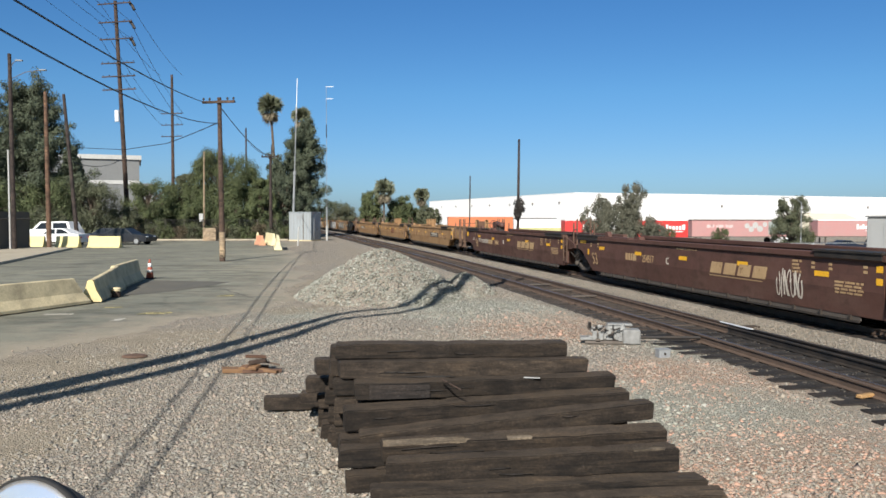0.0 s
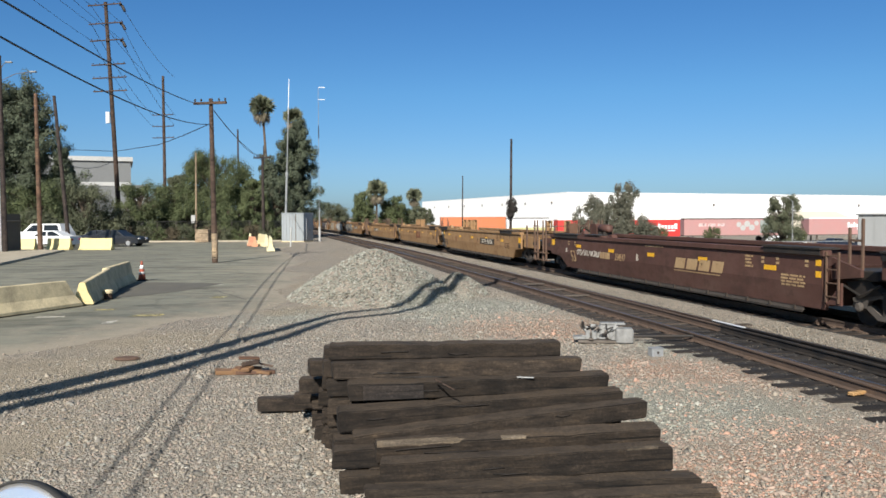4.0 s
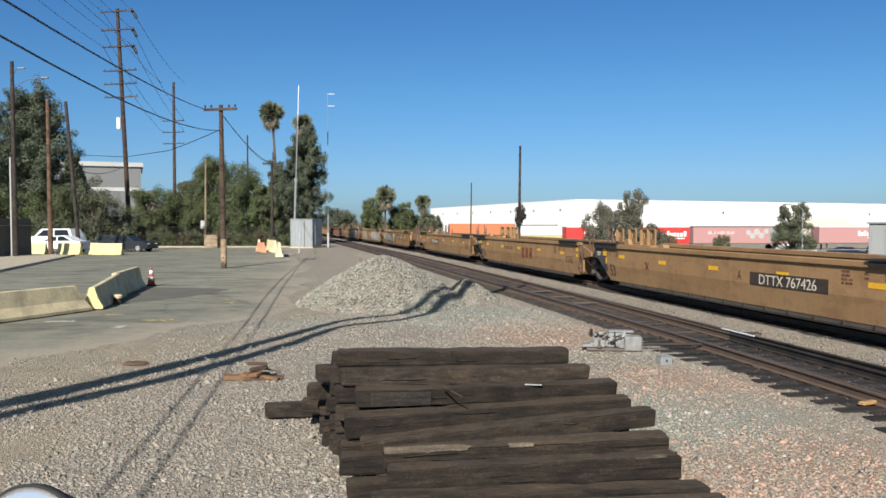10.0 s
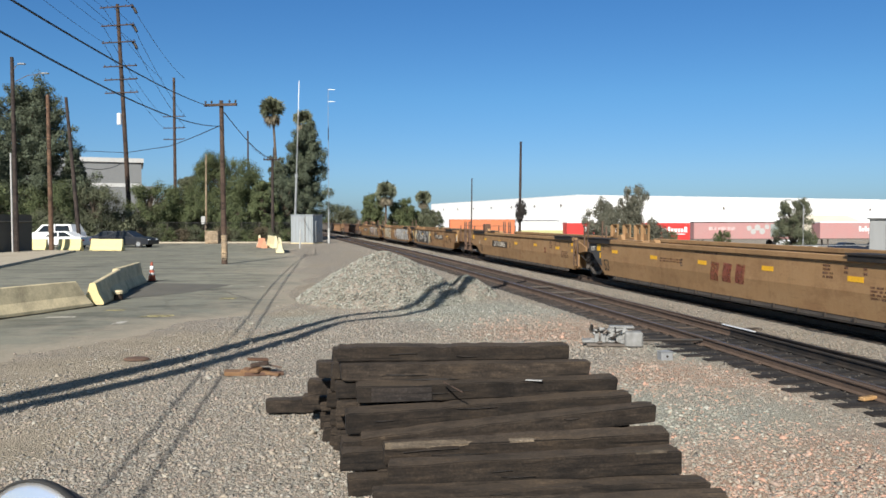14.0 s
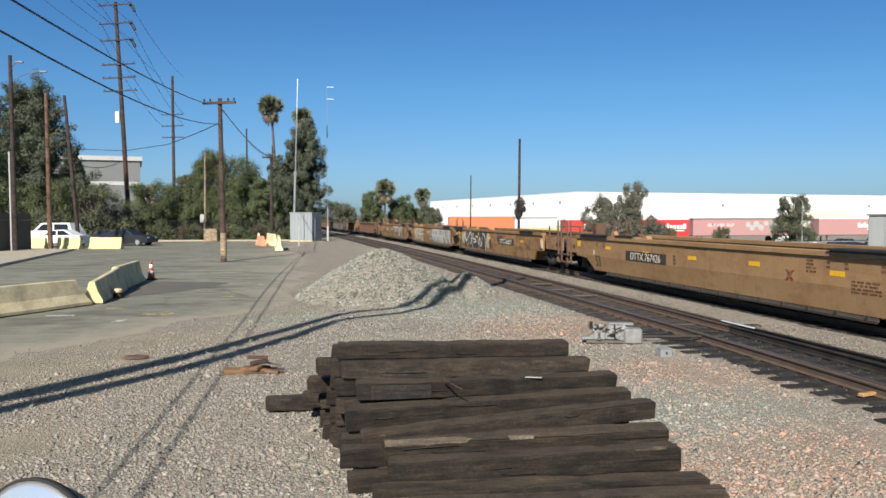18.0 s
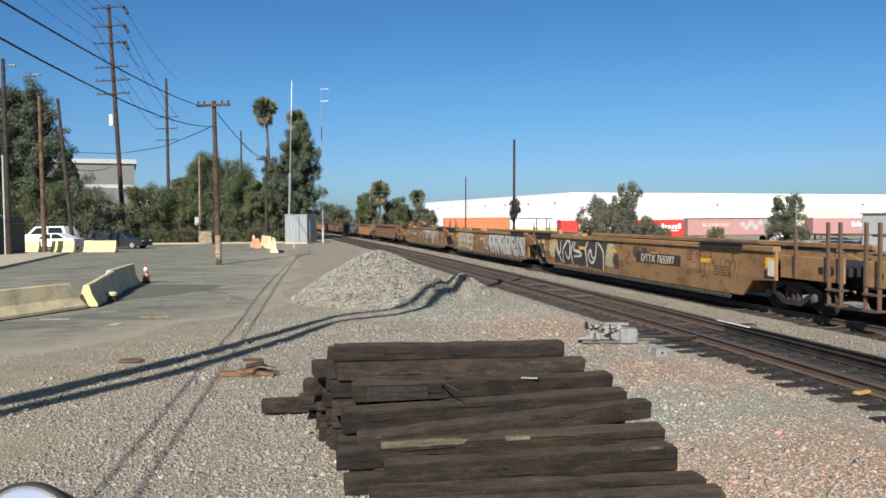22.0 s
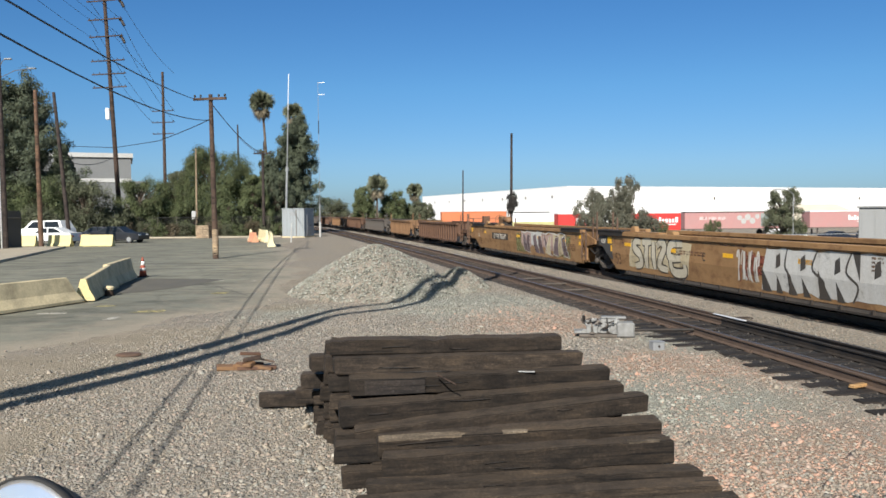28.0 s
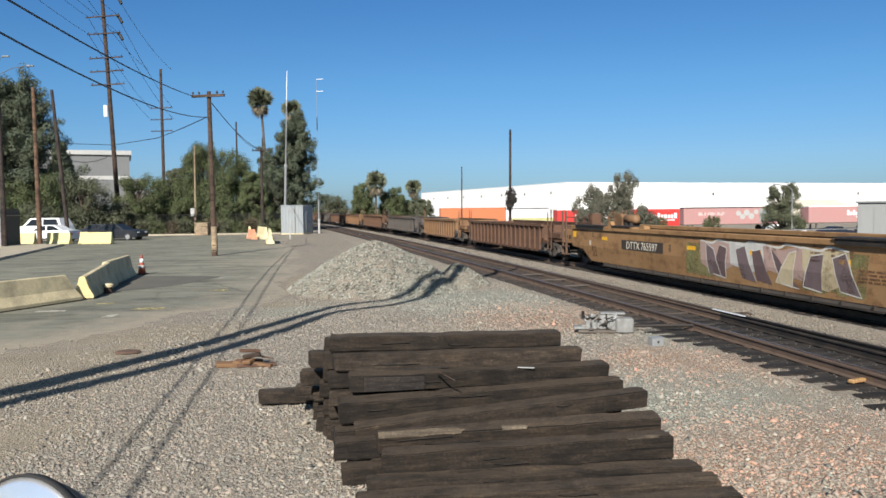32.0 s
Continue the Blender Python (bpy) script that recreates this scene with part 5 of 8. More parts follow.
def gang(paint, s_end, what, number, seed):
    """A three-unit articulated well car. s_end: its rear coupling. Units from the rear: B, C, A."""
    plan = [("joint", "coupler", s_end + E_LEN - 9.55, "B"), ("joint", "joint", s_end + E_LEN + 9.55, "C"), ("coupler", "joint", s_end + E_LEN + M_LEN + 9.55, "A")]
    out = {}
    for front, back, s, key in plan:
        u = well_unit(what, paint, front, back, "units of the freight train")
        reflectors(u)
        UNITS.append((u, s))
        out[key] = u
        ink = "dimletter" if paint != "brown" else "gold"
        bars(u, 6.9, 0.98, 0.9, 4, ink, seed=seed)
        bars(u, 5.1, 1.36, 0.35, 4, ink, 0.05, seed=seed + 3)
        if key == "C" and paint != "brown":
            bars(u, -2.4, 1.14, 1.5, 2, ink, seed=seed + 5)
        for k, x in enumerate((5.7, 6.3, 7.4, -7.9, -7.2)):
            bars(u, x, 1.34, 0.12, 2, ink, 0.06, seed=k)
        bars(u, -0.2, 1.42, 1.3, 1, ink, seed=seed + 6)
        if front == "joint":
            part("end_marker", Shape().box(7.72, 7.90, -1.467, -1.461, 1.28, 1.42), M["signal"], u, "yellow end marker")
            part("end_marker", Shape().box(7.72, 7.90, -1.467, -1.461, 1.02, 1.16), M["signal"], u, "yellow end marker")
        else:
            part("end_marker", Shape().box(8.9, 9.25, -1.467, -1.461, 1.10, 1.36), M["signal"], u, "yellow end marker")
            part("vent_panel", Shape().box(8.85, 9.25, -1.467, -1.461, 0.84, 1.04), M["blacksteel"], u, "dark vent panel")
        if back == "joint":
            part("end_marker", Shape().box(-9.1, -8.45, -1.467, -1.461, 1.36, 1.46) if paint == "brown" else Shape().box(-8.52, -8.16, -1.467, -1.461, 1.20, 1.45), M["signal"], u, "yellow end marker")
            part("end_marker", Shape().box(-8.25, -8.12, -1.467, -1.461, 0.92, 1.14), M["signal"], u, "yellow end marker")
            if paint != "brown":
                dk = part("load_panel", Shape().prism([(-9.33, 1.14), (-8.97, 1.07), (-8.46, 0.72), (-8.10, 0.62), (-8.10, 1.47), (-9.33, 1.47)], -1.4645, -1.461), M["slate"], u, "dark slate painted end panel")
                words("125T", 0.22, M["lettering"], dk, on_side(-8.90, 1.20) @ Matrix.Translation((0, 0, 0.004)))
        else:
            part("end_marker", Shape().box(-10.0, -9.65, -1.467, -1.461, 1.18, 1.42), M["signal"], u, "yellow end marker")
            part("end_marker", Shape().box(-8.25, -8.12, -1.467, -1.461, 0.92, 1.10), M["lettering"], u, "pale end marker")
    return out


K1, K2, K3 = 0.0, -62.0, -124.0

bn = gang("brown", K1, "dull brown three-unit well car, empty, with faded gold lettering", "", 2)
tt = gang("tan", K2, "dusty yellow-brown well car, empty, with black number panel", "", 3)
gr = gang("rustan", K3, "rust-stained yellow well car covered in sprayed lettering", "", 5)

# brown car
for key in ("B", "C"):
    u = bn[key]
    for k in range(4):      # the owner's mark as plain slanted blocks
        a = 1.15 + k * 0.70
        part("owner_mark", Shape().prism([(a, 0.84), (a + 0.58, 0.84), (a + 0.68, 1.16), (a + 0.10, 1.16)], -1.467, -1.4615), M["gold"], u, "faded gold block mark")
    part("owner_line", Shape().box(1.1, 3.7, -1.467, -1.4615, 0.76, 0.79), M["gold"], u)
    words("53", 0.66, M["gold"], u, on_low(-7.5 if key == "C" else -7.4, 0.57), squeeze=0.85)
    words(key, 0.30, M["lettering"], u, on_side(-1.45, 0.92))
for key, z in (("B", 0.84), ("C", 0.90)):
    bars(bn[key], -4.15, z, 0.95, 1, "gold", h=0.24, seed=9)
    words("254517", 0.34, M["gold"], bn[key], on_side(-2.85, z), squeeze=0.85)
scrawl(bn["B"], -6.95, -4.6, 0.85, 1.11, ["lettering"], 3, 0.028, 14)
scrawl(bn["C"], 4.3, 5.3, 0.40, 1.25, ["lettering"], 4, 0.02, 7)

# yellow car
plate(tt["A"], 2.95, 1.0, "DTTX 767426")
plate(tt["B"], -3.65, 1.02, "DTTX 767426")
words("A", 0.36, M["darkletter"], tt["A"], on_side(0.9, 0.92), squeeze=0.8)
words("B", 0.42, M["darkletter"], tt["B"], on_side(-1.55, 0.90), squeeze=0.8)
words("C", 0.34, M["darkletter"], tt["C"], on_side(-1.7, 0.98), squeeze=0.8)
for a in (0.2, 0.85, 1.5):      # the owner's mark as plain blocks
    part("owner_mark", Shape().prism([(a - 0.22, 0.70), (a + 0.20, 0.68), (a + 0.30, 1.20), (a - 0.12, 1.22)], -1.467, -1.4615), M["redletter"], tt["C"], "large faded red block mark")
for k, z in (("A", -4.7), ("B", 4.3)):
    part("owner_mark", Shape().prism([(z - 0.18, 0.85), (z - 0.06, 0.85), (z + 0.18, 1.12), (z + 0.06, 1.12)], -1.467, -1.4615).prism([(z + 0.06, 0.85), (z + 0.18, 0.85), (z - 0.06, 1.12), (z - 0.18, 1.12)], -1.4675, -1.4615), M["redletter"], tt[k], "small faded cross mark")
for k in tt:
    words("53", 0.62, M["darkletter"], tt[k], on_low(-7.8 if k == "B" else -7.6, 0.48), squeeze=0.85)

# sprayed car
plate(gr["A"], 3.0, 1.04, "DTTX 765597")
plate(gr["B"], -3.75, 1.06, "DTTX 765597")
words("A", 0.36, M["darkletter"], gr["A"], on_side(0.9, 0.98), squeeze=0.8)
words("B", 0.32, M["darkletter"], gr["B"], on_side(-1.75, 0.98), squeeze=0.8)
words("C", 0.34, M["darkletter"], gr["C"], on_side(-1.7, 0.94), squeeze=0.8)
for k in gr:
    words("53", 0.58, M["dimletter"], gr[k], on_low(-7.8 if k == "B" else -7.6, 0.50), squeeze=0.85)
sprayed_field(gr["A"], -7.5, -5.9, 0.62, 1.47, "sprayhalo", 3, -1.4615)
sprayed_field(gr["A"], -1.9, -0.35, 0.50, 1.45, "sprayhalo", 4, -1.4615)
sprayed_field(gr["A"], -6.85, -1.25, 0.38, 1.48, "spraydark", 5, -1.4625)
sprayed_lines(gr["A"], -6.85, -1.25, 0.38, 1.48, (
    [(0.02, 0.95), (0.06, 0.55), (0.16, 0.10)],
    [(0.06, 1.0), (0.09, 0.50), (0.14, 0.48), (0.15, 0.90)],
    [(0.19, 0.04), (0.20, 0.55), (0.25, 0.78), (0.31, 0.95), (0.35, 0.80), (0.34, 0.40), (0.29, 0.25), (0.25, 0.50)],
    [(0.39, 0.05), (0.37, 0.50), (0.42, 0.92)],
    [(0.46, 0.92), (0.43, 0.62), (0.54, 0.55), (0.57, 0.42), (0.42, 0.36)],
    [(0.56, 0.70), (0.65, 0.68), (0.67, 0.30), (0.66, 0.02)],
    [(0.70, 0.95), (0.66, 0.72)],
    [(0.86, 0.95), (0.84, 0.45), (0.76, 0.20), (0.71, 0.42), (0.75, 0.66), (0.78, 0.42), (0.82, 0.38)],
    [(0.88, 0.96), (0.98, 0.60), (0.95, 0.02)],
), "spraywhite", 0.048, -1.4640)
for r0, r1 in ((0.25, 0.31), (0.10, 0.16)):
    part("sprayed_stroke", Shape().lathe([(r0, 0), (r1, 0), (r1, 0.002), (r0, 0.002)], 16, Matrix.Translation((-0.25, -1.4612, 0.80)) @ Euler((radians(90), 0, 0)).to_matrix().to_4x4()), M["spraystain"], gr["A"], "dark sprayed ring")
cloud_patch(gr["A"], 1.2, 2.3, 0.95, 1.42, "spraystain", 8, 2)
scrawl(gr["A"], 5.7, 7.8, 0.55, 1.3, ["spraystain"], 22, 0.022, 8)
cloud_patch(gr["A"], -8.6, -7.4, 0.5, 1.4, "spraycream", 11, 2)
part("tag_square", Shape().box(9.0, 9.26, -1.4685, -1.461, 0.9, 1.3), M["lettering"], gr["A"], "white sprayed square")
sprayed_field(gr["C"], -6.7, -2.6, 0.40, 1.46, "sprayhalo", 13, -1.4615)
round_letters = (
    [(0.17, 0.88), (0.07, 0.90), (0.04, 0.70), (0.16, 0.48), (0.17, 0.20), (0.04, 0.10)],
    [(0.21, 0.90), (0.39, 0.93)], [(0.30, 0.90), (0.28, 0.08)], [(0.43, 0.92), (0.44, 0.08)],
    [(0.50, 0.80), (0.58, 0.94), (0.64, 0.76), (0.53, 0.22), (0.68, 0.12)],
    [(0.96, 0.92), (0.76, 0.88), (0.74, 0.52), (0.93, 0.50)], [(0.75, 0.48), (0.78, 0.10), (0.97, 0.10), (0.99, 0.34)])
sprayed_lines(gr["C"], -6.4, -2.8, 0.40, 1.46, round_letters, "sprayblack", 0.165, -1.4635)
sprayed_lines(gr["C"], -6.4, -2.8, 0.40, 1.46, round_letters, "spraycreamy", 0.115, -1.4655)
scrawl(gr["C"], 0.0, 1.0, 0.42, 1.46, ["spraywhite", "redletter", "palegrey"], 24, 0.03, 10)
sprayed_field(gr["C"], 0.2, 1.7, 0.7, 1.25, "redletter", 14, -1.4615)
silver_letters(gr["C"], 1.1, 5.5, 0.36, 1.49, 4, "spraysilver", "spraydark", 25)
sprayed_field(gr["C"], 5.0, 6.3, 0.4, 1.47, "sprayhalo", 16, -1.4652)
silver_letters(gr["C"], 5.7, 7.9, 0.38, 1.48, 3, "spraysilver", "spraydark", 27)
sprayed_field(gr["B"], -0.8, 1.1, 0.36, 1.35, "sprayolive", 16, -1.4613)
sprayed_field(gr["B"], 4.6, 6.7, 0.36, 1.40, "sprayolive", 18, -1.4613)
angular_letters(gr["B"], 0.1, 6.2, 0.38, 1.47, 4, ("sprayrose", "spraysilver", "sprayrose", "sprayhalo"), "spraymauve", "spraywhite", 29)


def reservoir(u, x):
    """Air tank, brake wheel and box on the end deck."""
    P = bpy.data.materials["railcar_brown"] if u in bn.values() else M["oldorange"]
    part("air_tank", Shape().lathe([(0.0, -0.50), (0.11, -0.49), (0.17, -0.44), (0.17, 0.44), (0.11, 0.49), (0.0, 0.50)], 16, Matrix.Translation((x + 0.35, 0.3, 1.90)) @ Euler((0, radians(90), 0)).to_matrix().to_4x4()), P, u, "rusty air tank", smooth=True)
    part("tank_stand", Shape().box(x + 0.05, x + 0.13, 0.1, 0.5, 1.2, 1.76).box(x + 0.55, x + 0.63, 0.1, 0.5, 1.2, 1.76).box(x - 1.5, x + 1.0, -0.1, 0.6, 1.2, 1.26), M["blacksteel"], u)
    part("brake_housing", Shape().prism([(x - 0.98, 1.26), (x - 0.26, 1.26), (x - 0.26, 1.98), (x - 0.42, 2.10), (x - 0.98, 2.10)], 0.16, 0.42), P, u, "rusty brake housing")
    w = Shape()
    pts = [(x - 1.25, 0.3 + 0.28 * math.cos(a), 1.90 + 0.28 * math.sin(a)) for a in [2 * math.pi * k / 14 for k in range(15)]]
    w.tube(pts, 0.022, 5).box(x - 1.26, x - 1.24, 0.02, 0.58, 1.885, 1.915).box(x - 1.26, x - 1.24, 0.285, 0.315, 1.62, 2.18).tube([(x - 1.26, 0.3, 1.90), (x - 0.96, 0.3, 1.90)], 0.03, 6)
    part("brake_wheel", w, P, u, "rusty brake wheel")


reservoir(bn["B"], -8.6)
reservoir(gr["B"], -8.6)

def hug(u):
    """Bends the paint on a unit's side round the edge where the lower plate leans in."""
    for ob in u.children_recursive:
        if ob.type != "MESH" or ob.data.users > 1 or ob.matrix_basis != Matrix.Identity(4):
            continue
        co = [v.co for v in ob.data.vertices]
        if min(c.y for c in co) < -1.475 or max(c.y for c in co) > -1.455 or min(c.z for c in co) > 0.86:
            continue
        b = bmesh.new()
        b.from_mesh(ob.data)
        bmesh.ops.bisect_plane(b, geom=b.verts[:] + b.edges[:] + b.faces[:], plane_co=(0, 0, 0.86), plane_no=(0, 0, 1))
        for v in b.verts:
            v.co.y += LEAN * max(0.0, 0.86 - v.co.z) / 0.56
        b.to_mesh(ob.data)
        b.free()


for unit_ in list(bn.values()) + list(tt.values()) + list(gr.values()):
    hug(unit_)

# older cars behind
s_at = K3
for paint, length, what in (("oldbrown", 17.5, "dull brown ribbed well car"), ("oldorange", 14.6, "dull orange ribbed well car"), ("greycar", 18.0, "dark grey low railcar"),
                            ("oldbrown", 18.0, "dull brown ribbed well car"), ("oldorange", 18.0, "dull orange ribbed well car"), ("oldbrown", 18.0, "dull brown ribbed well car"),
                            ("greycar", 18.0, "dark grey low railcar"), ("oldbrown", 18.0, "dull brown ribbed well car")):
    u = ribbed_unit(what + ", empty, in the freight train", paint, length, "units of the freight train")
    UNITS.append((u, s_at - length / 2))
    s_at -= length


def run_of_train(t):
    """How far the first coupling has come along the line at t seconds."""
    return -45.0 + 4.2890 * t + 2.1274e-2 * t ** 2 - 4.3168e-4 * t ** 3 + 7.44e-8 * t ** 4 - 0.0045 * max(0.0, t - 18) ** 2


def unit_pose(s):
    a, _ = line(s - 9.0, TRAIN_OFF)
    b, _ = line(s + 9.0, TRAIN_OFF)
    d = (b - a).normalized()
    c = (a + b) / 2
    return Matrix.Translation((c.x, c.y, RAIL_Z)) @ Euler((0, 0, math.atan2(d.y, d.x))).to_matrix().to_4x4()


# ---- stack of old ties ----
def build_tie_stack():
    rng = random.Random(8)

    def tie_mesh(length, w, h, seed):
        b = bmesh.new()
        q = bmesh.ops.create_cube(b, size=1)["verts"]
        for v in q:
            v.co = Vector((v.co.x * length, v.co.y * w, v.co.z * h))
        bmesh.ops.subdivide_edges(b, edges=[e for e in b.edges if abs(e.verts[0].co.x - e.verts[1].co.x) > 0.5], cuts=26)
        bmesh.ops.bevel(b, geom=[e for e in b.edges if e.calc_face_angle(0) > 1.0], offset=0.011, segments=2, affect="EDGES")
        for v in b.verts:
            k = noise.noise((v.co.x * 2.2 + seed, v.co.y * 6, v.co.z * 6)) * 0.012
            v.co.y += k
            v.co.z += noise.noise((v.co.x * 1.7, v.co.y * 5, seed * 3.1)) * 0.014
            chip = max(0.0, noise.noise((v.co.x * 7.0 + seed * 2.3, v.co.y * 9, v.co.z * 9)) - 0.18) * 0.05
            v.co.z -= chip * (1 if v.co.z > 0 else 0)
            v.co.y += chip * (1 if v.co.y < 0 else -1) * 0.6
            v.co.x += noise.noise((seed, v.co.y * 15, v.co.z * 15)) * 0.035 * (1 if v.co.x > 0 else -1) * (abs(v.co.x) > length * 0.48)
        sh = Shape()
        sh.take(b)
        return sh.mesh("railroad_tie", M["oldtie"])

    def put(x, y, ztop, ang, k, L=2.6, roll=0.0, tilt=0.0, h=0.178, w=0.225):
        """A tie by its left front upper edge; tilt lifts its far end."""
        turn_ = Euler((radians(roll), radians(-tilt), radians(ang)), "XYZ").to_matrix().to_4x4()
        m = Matrix.Translation((x, y, ztop)) @ turn_ @ Matrix.Translation((L / 2, w / 2, -h / 2))
        t = solo("railroad_tie", tie_mesh(L, w, h, k), None, "old dark creosoted timber tie in a stack on the gravel", "railroad tie", m, "stack of ties")
        part("end_split", Shape().box(L / 2 - 0.22, L / 2 + 0.004, -0.004, 0.004, 0.03, h / 2 + 0.004), M["blacksteel"], t, "dark split in the end")
        return t
    # left front upper edge, turn, tilt, length, height and roll of the upper ties, from the back of the stack to its front
    rows = (
        (-1.178, 8.9, 1.171, 6.5, -0.48, 2.65, 0.165, 2),
        (-1.105, 8.62, 1.026, 6.8, -0.45, 2.78, 0.18, -2),
        (-0.912, 8.36, 0.841, 7.6, 0.27, 2.86, 0.18, 3),
        (-0.989, 8.1, 0.618, 8.5, 1.95, 3.05, 0.225, 4),
        (-0.802, 7.84, 0.435, 8.7, 4.3, 3.06, 0.18, 3),
        (-0.559, 7.56, 0.415, 7.5, 1.05, 2.85, 0.178, 9),
        (-0.494, 7.24, 0.352, 7.4, 0.73, 2.8, 0.225, 1),
        (-0.616, 6.98, 0.191, 5.9, -0.1, 3.09, 0.178, -3),
        (-0.689, 6.72, 0.126, 5.8, 0.19, 3.27, 0.178, 2),
        (-0.667, 6.5, 0.043, 5.2, 0.76, 3.33, 0.178, 0),
    )
    top = []
    for i, (x, y, z, a, tilt, L, h, roll) in enumerate(rows):
        top.append((put(x, y, z, a, i, L, roll, tilt, h), L, h))
        k, zz = 1, z - h - 0.03
        while zz > 0.2:
            put(x + rng.uniform(-0.12, 0.08), y + rng.uniform(0.02, 0.06), zz, a + rng.uniform(-0.8, 0.8), i * 3 + k + 20, L - 0.08, tilt=tilt * 0.4)
            zz -= 0.19
            k += 1
        if zz > -0.02:
            put(x + rng.uniform(-0.1, 0.1), y + rng.uniform(0.02, 0.05), 0.18, a, i + k + 60, L - 0.1)
    # marks on single ties: the seat of a tie plate with spike holes, splintered pale edges, a check along a face
    t, L, h = top[2]
    part("plate_seat", Shape().box(-L / 2 + 0.16, -L / 2 + 0.80, -0.128, -0.110, -h / 2 + 0.012, h / 2 - 0.012), M["blacktie"], t, "dark smooth seat of a tie plate")
    for a, b in ((0.22, 0.045), (0.30, -0.05), (0.56, -0.055), (0.52, 0.04)):
        part("spike_hole", Shape().tube([(-L / 2 + 0.16 + a, -0.131, b), (-L / 2 + 0.16 + a, -0.108, b)], 0.014, 8), M["blacksteel"], t, "black spike hole")
    part("surface_check", Shape().prism([(-0.75, 0.088), (-0.35, 0.098), (-0.1, 0.086), (-0.36, 0.080)], -0.1, -0.03), M["blacksteel"], top[1][0], "dark hollow rotted along the edge", m=Matrix.Translation((0, -0.02, -0.168)))
    for i, a, w_, deep in ((5, 0.01, 0.80, 0.125), (5, 1.22, 0.24, 0.075), (6, 2.35, 0.30, 0.05)):
        t, L, h = top[i]
        front = [(a + w_ * q / 12, -0.106 + 0.006 * noise.noise((q * 0.9, i, a))) for q in range(13)]
        torn = [(a + w_ * 1.07, -0.106 + deep * 0.42), (a + w_ * 0.98, -0.106 + deep * 0.55), (a + w_ * 1.01, -0.106 + deep * 0.72), (a + w_ * 0.88, -0.106 + deep * 0.85)]
        back = [(a + w_ * q / 12, -0.106 + deep * (0.92 + 0.16 * noise.noise((q * 0.7, a, 3.0)))) for q in range(10, -1, -1)]
        part("worn_patch", Shape().prism([(-L / 2 + b, c) for b, c in front + torn + back], h / 2 - 0.02, h / 2 + 0.004, "z"), M["palewear"], t, "pale worn splintered patch")
    for i, (t, L, h) in enumerate(top):
        for j in range(2):
            a, w_, z = rng.uniform(-0.46, 0.2) * L, rng.uniform(0.15, 0.55), rng.uniform(-0.3, 0.42) * h
            rise, e = rng.uniform(-0.015, 0.015), rng.uniform(0.002, 0.005)
            part("surface_check", Shape().prism([(a, z), (a + w_ * 0.4, z + rise - e), (a + w_, z + rise), (a + w_ * 0.5, z + rise + e)], -0.1285, -0.10), M["blacksteel"], t, "dark weather check")
    # ends and short pieces that stick out on the far side
    for x, y, z, a, L in ((-2.34, 10.5, 0.215, 6, 2.6), (-1.78, 10.05, 0.36, 7, 2.5), (-1.62, 9.55, 0.66, 8, 2.6), (-1.47, 9.3, 0.93, 8, 2.6), (-1.28, 9.2, 1.10, 7, 2.6), (-1.52, 9.8, 0.178, 7, 2.6), (-1.5, 9.75, 0.42, 7, 2.6),
                          (-1.3, 9.3, 0.76, 7, 2.6), (-1.35, 9.3, 0.57, 7, 2.6), (-1.3, 9.25, 0.37, 7, 2.6), (-1.4, 9.25, 0.18, 7, 2.6), (-1.1, 10.3, 0.18, 7, 2.6),
                          (-1.03, 7.98, 0.36, 9, 2.5), (-0.98, 7.62, 0.36, 8, 2.6), (-0.90, 7.40, 0.178, 8, 2.6)):
        put(x, y, z, a, int(x * -100) + 100, L)
    solo("splinter", Shape().tube([(0, 0, 0), (0.2, -0.3, -0.05)], 0.009, 5), M["polewood"], "thin brown wooden splinter on the tie stack", "splinter", Matrix.Translation((0.0, 8.35, 0.90)))
    solo("paper_scrap", Shape().box(-0.09, 0.09, -0.02, 0.02, 0, 0.006), M["palewall"], "small white scrap on the tie stack", "litter", Matrix.Translation((0.98, 8.6, 0.862)) @ Euler((0, 0, -0.2)).to_matrix().to_4x4())


build_tie_stack()


# ---- trees ----
def leaf_cloud(blobs, count, size, seed, flat=0.0):
    """Leaf clumps: small bent blades scattered in and on the blobs (centre, radii)."""
    rng = np.random.default_rng(seed)
    vol = np.array([b[1][0] * b[1][1] * b[1][2] for b in blobs]) ** 0.67
    pick = rng.choice(len(blobs), count, p=vol / vol.sum())
    d = rng.normal(0, 1, (count, 3))
    d /= np.linalg.norm(d, axis=1)[:, None]
    r = rng.random(count) ** 0.45 * (1 + 0.22 * rng.random(count) ** 3)
    c = np.array([b[0] for b in blobs])[pick] + d * r[:, None] * np.array([b[1] for b in blobs])[pick]
    nrm = d + rng.normal(0, 0.20, (count, 3)) + np.array([0, 0, 0.25])
    nrm /= np.linalg.norm(nrm, axis=1)[:, None]
    u = np.cross(nrm, rng.normal(0, 1, (count, 3)))
    u /= np.linalg.norm(u, axis=1)[:, None] + 1e-9
    w = np.cross(nrm, u)
    s = size * rng.uniform(0.6, 1.4, count)
    u, w = u * s[:, None], w * (s * 0.55)[:, None]
    bend = nrm * (s * 0.25)[:, None]
    q = np.stack([c - u, c + w + bend, c + u, c - w + bend], 1)
    sh = Shape()
    sh.v = [tuple(p) for p in q.reshape(-1, 3).tolist()]
    sh.f = [(4 * i, 4 * i + 1, 4 * i + 2) for i in range(count)] + [(4 * i, 4 * i + 2, 4 * i + 3) for i in range(count)]
    return sh


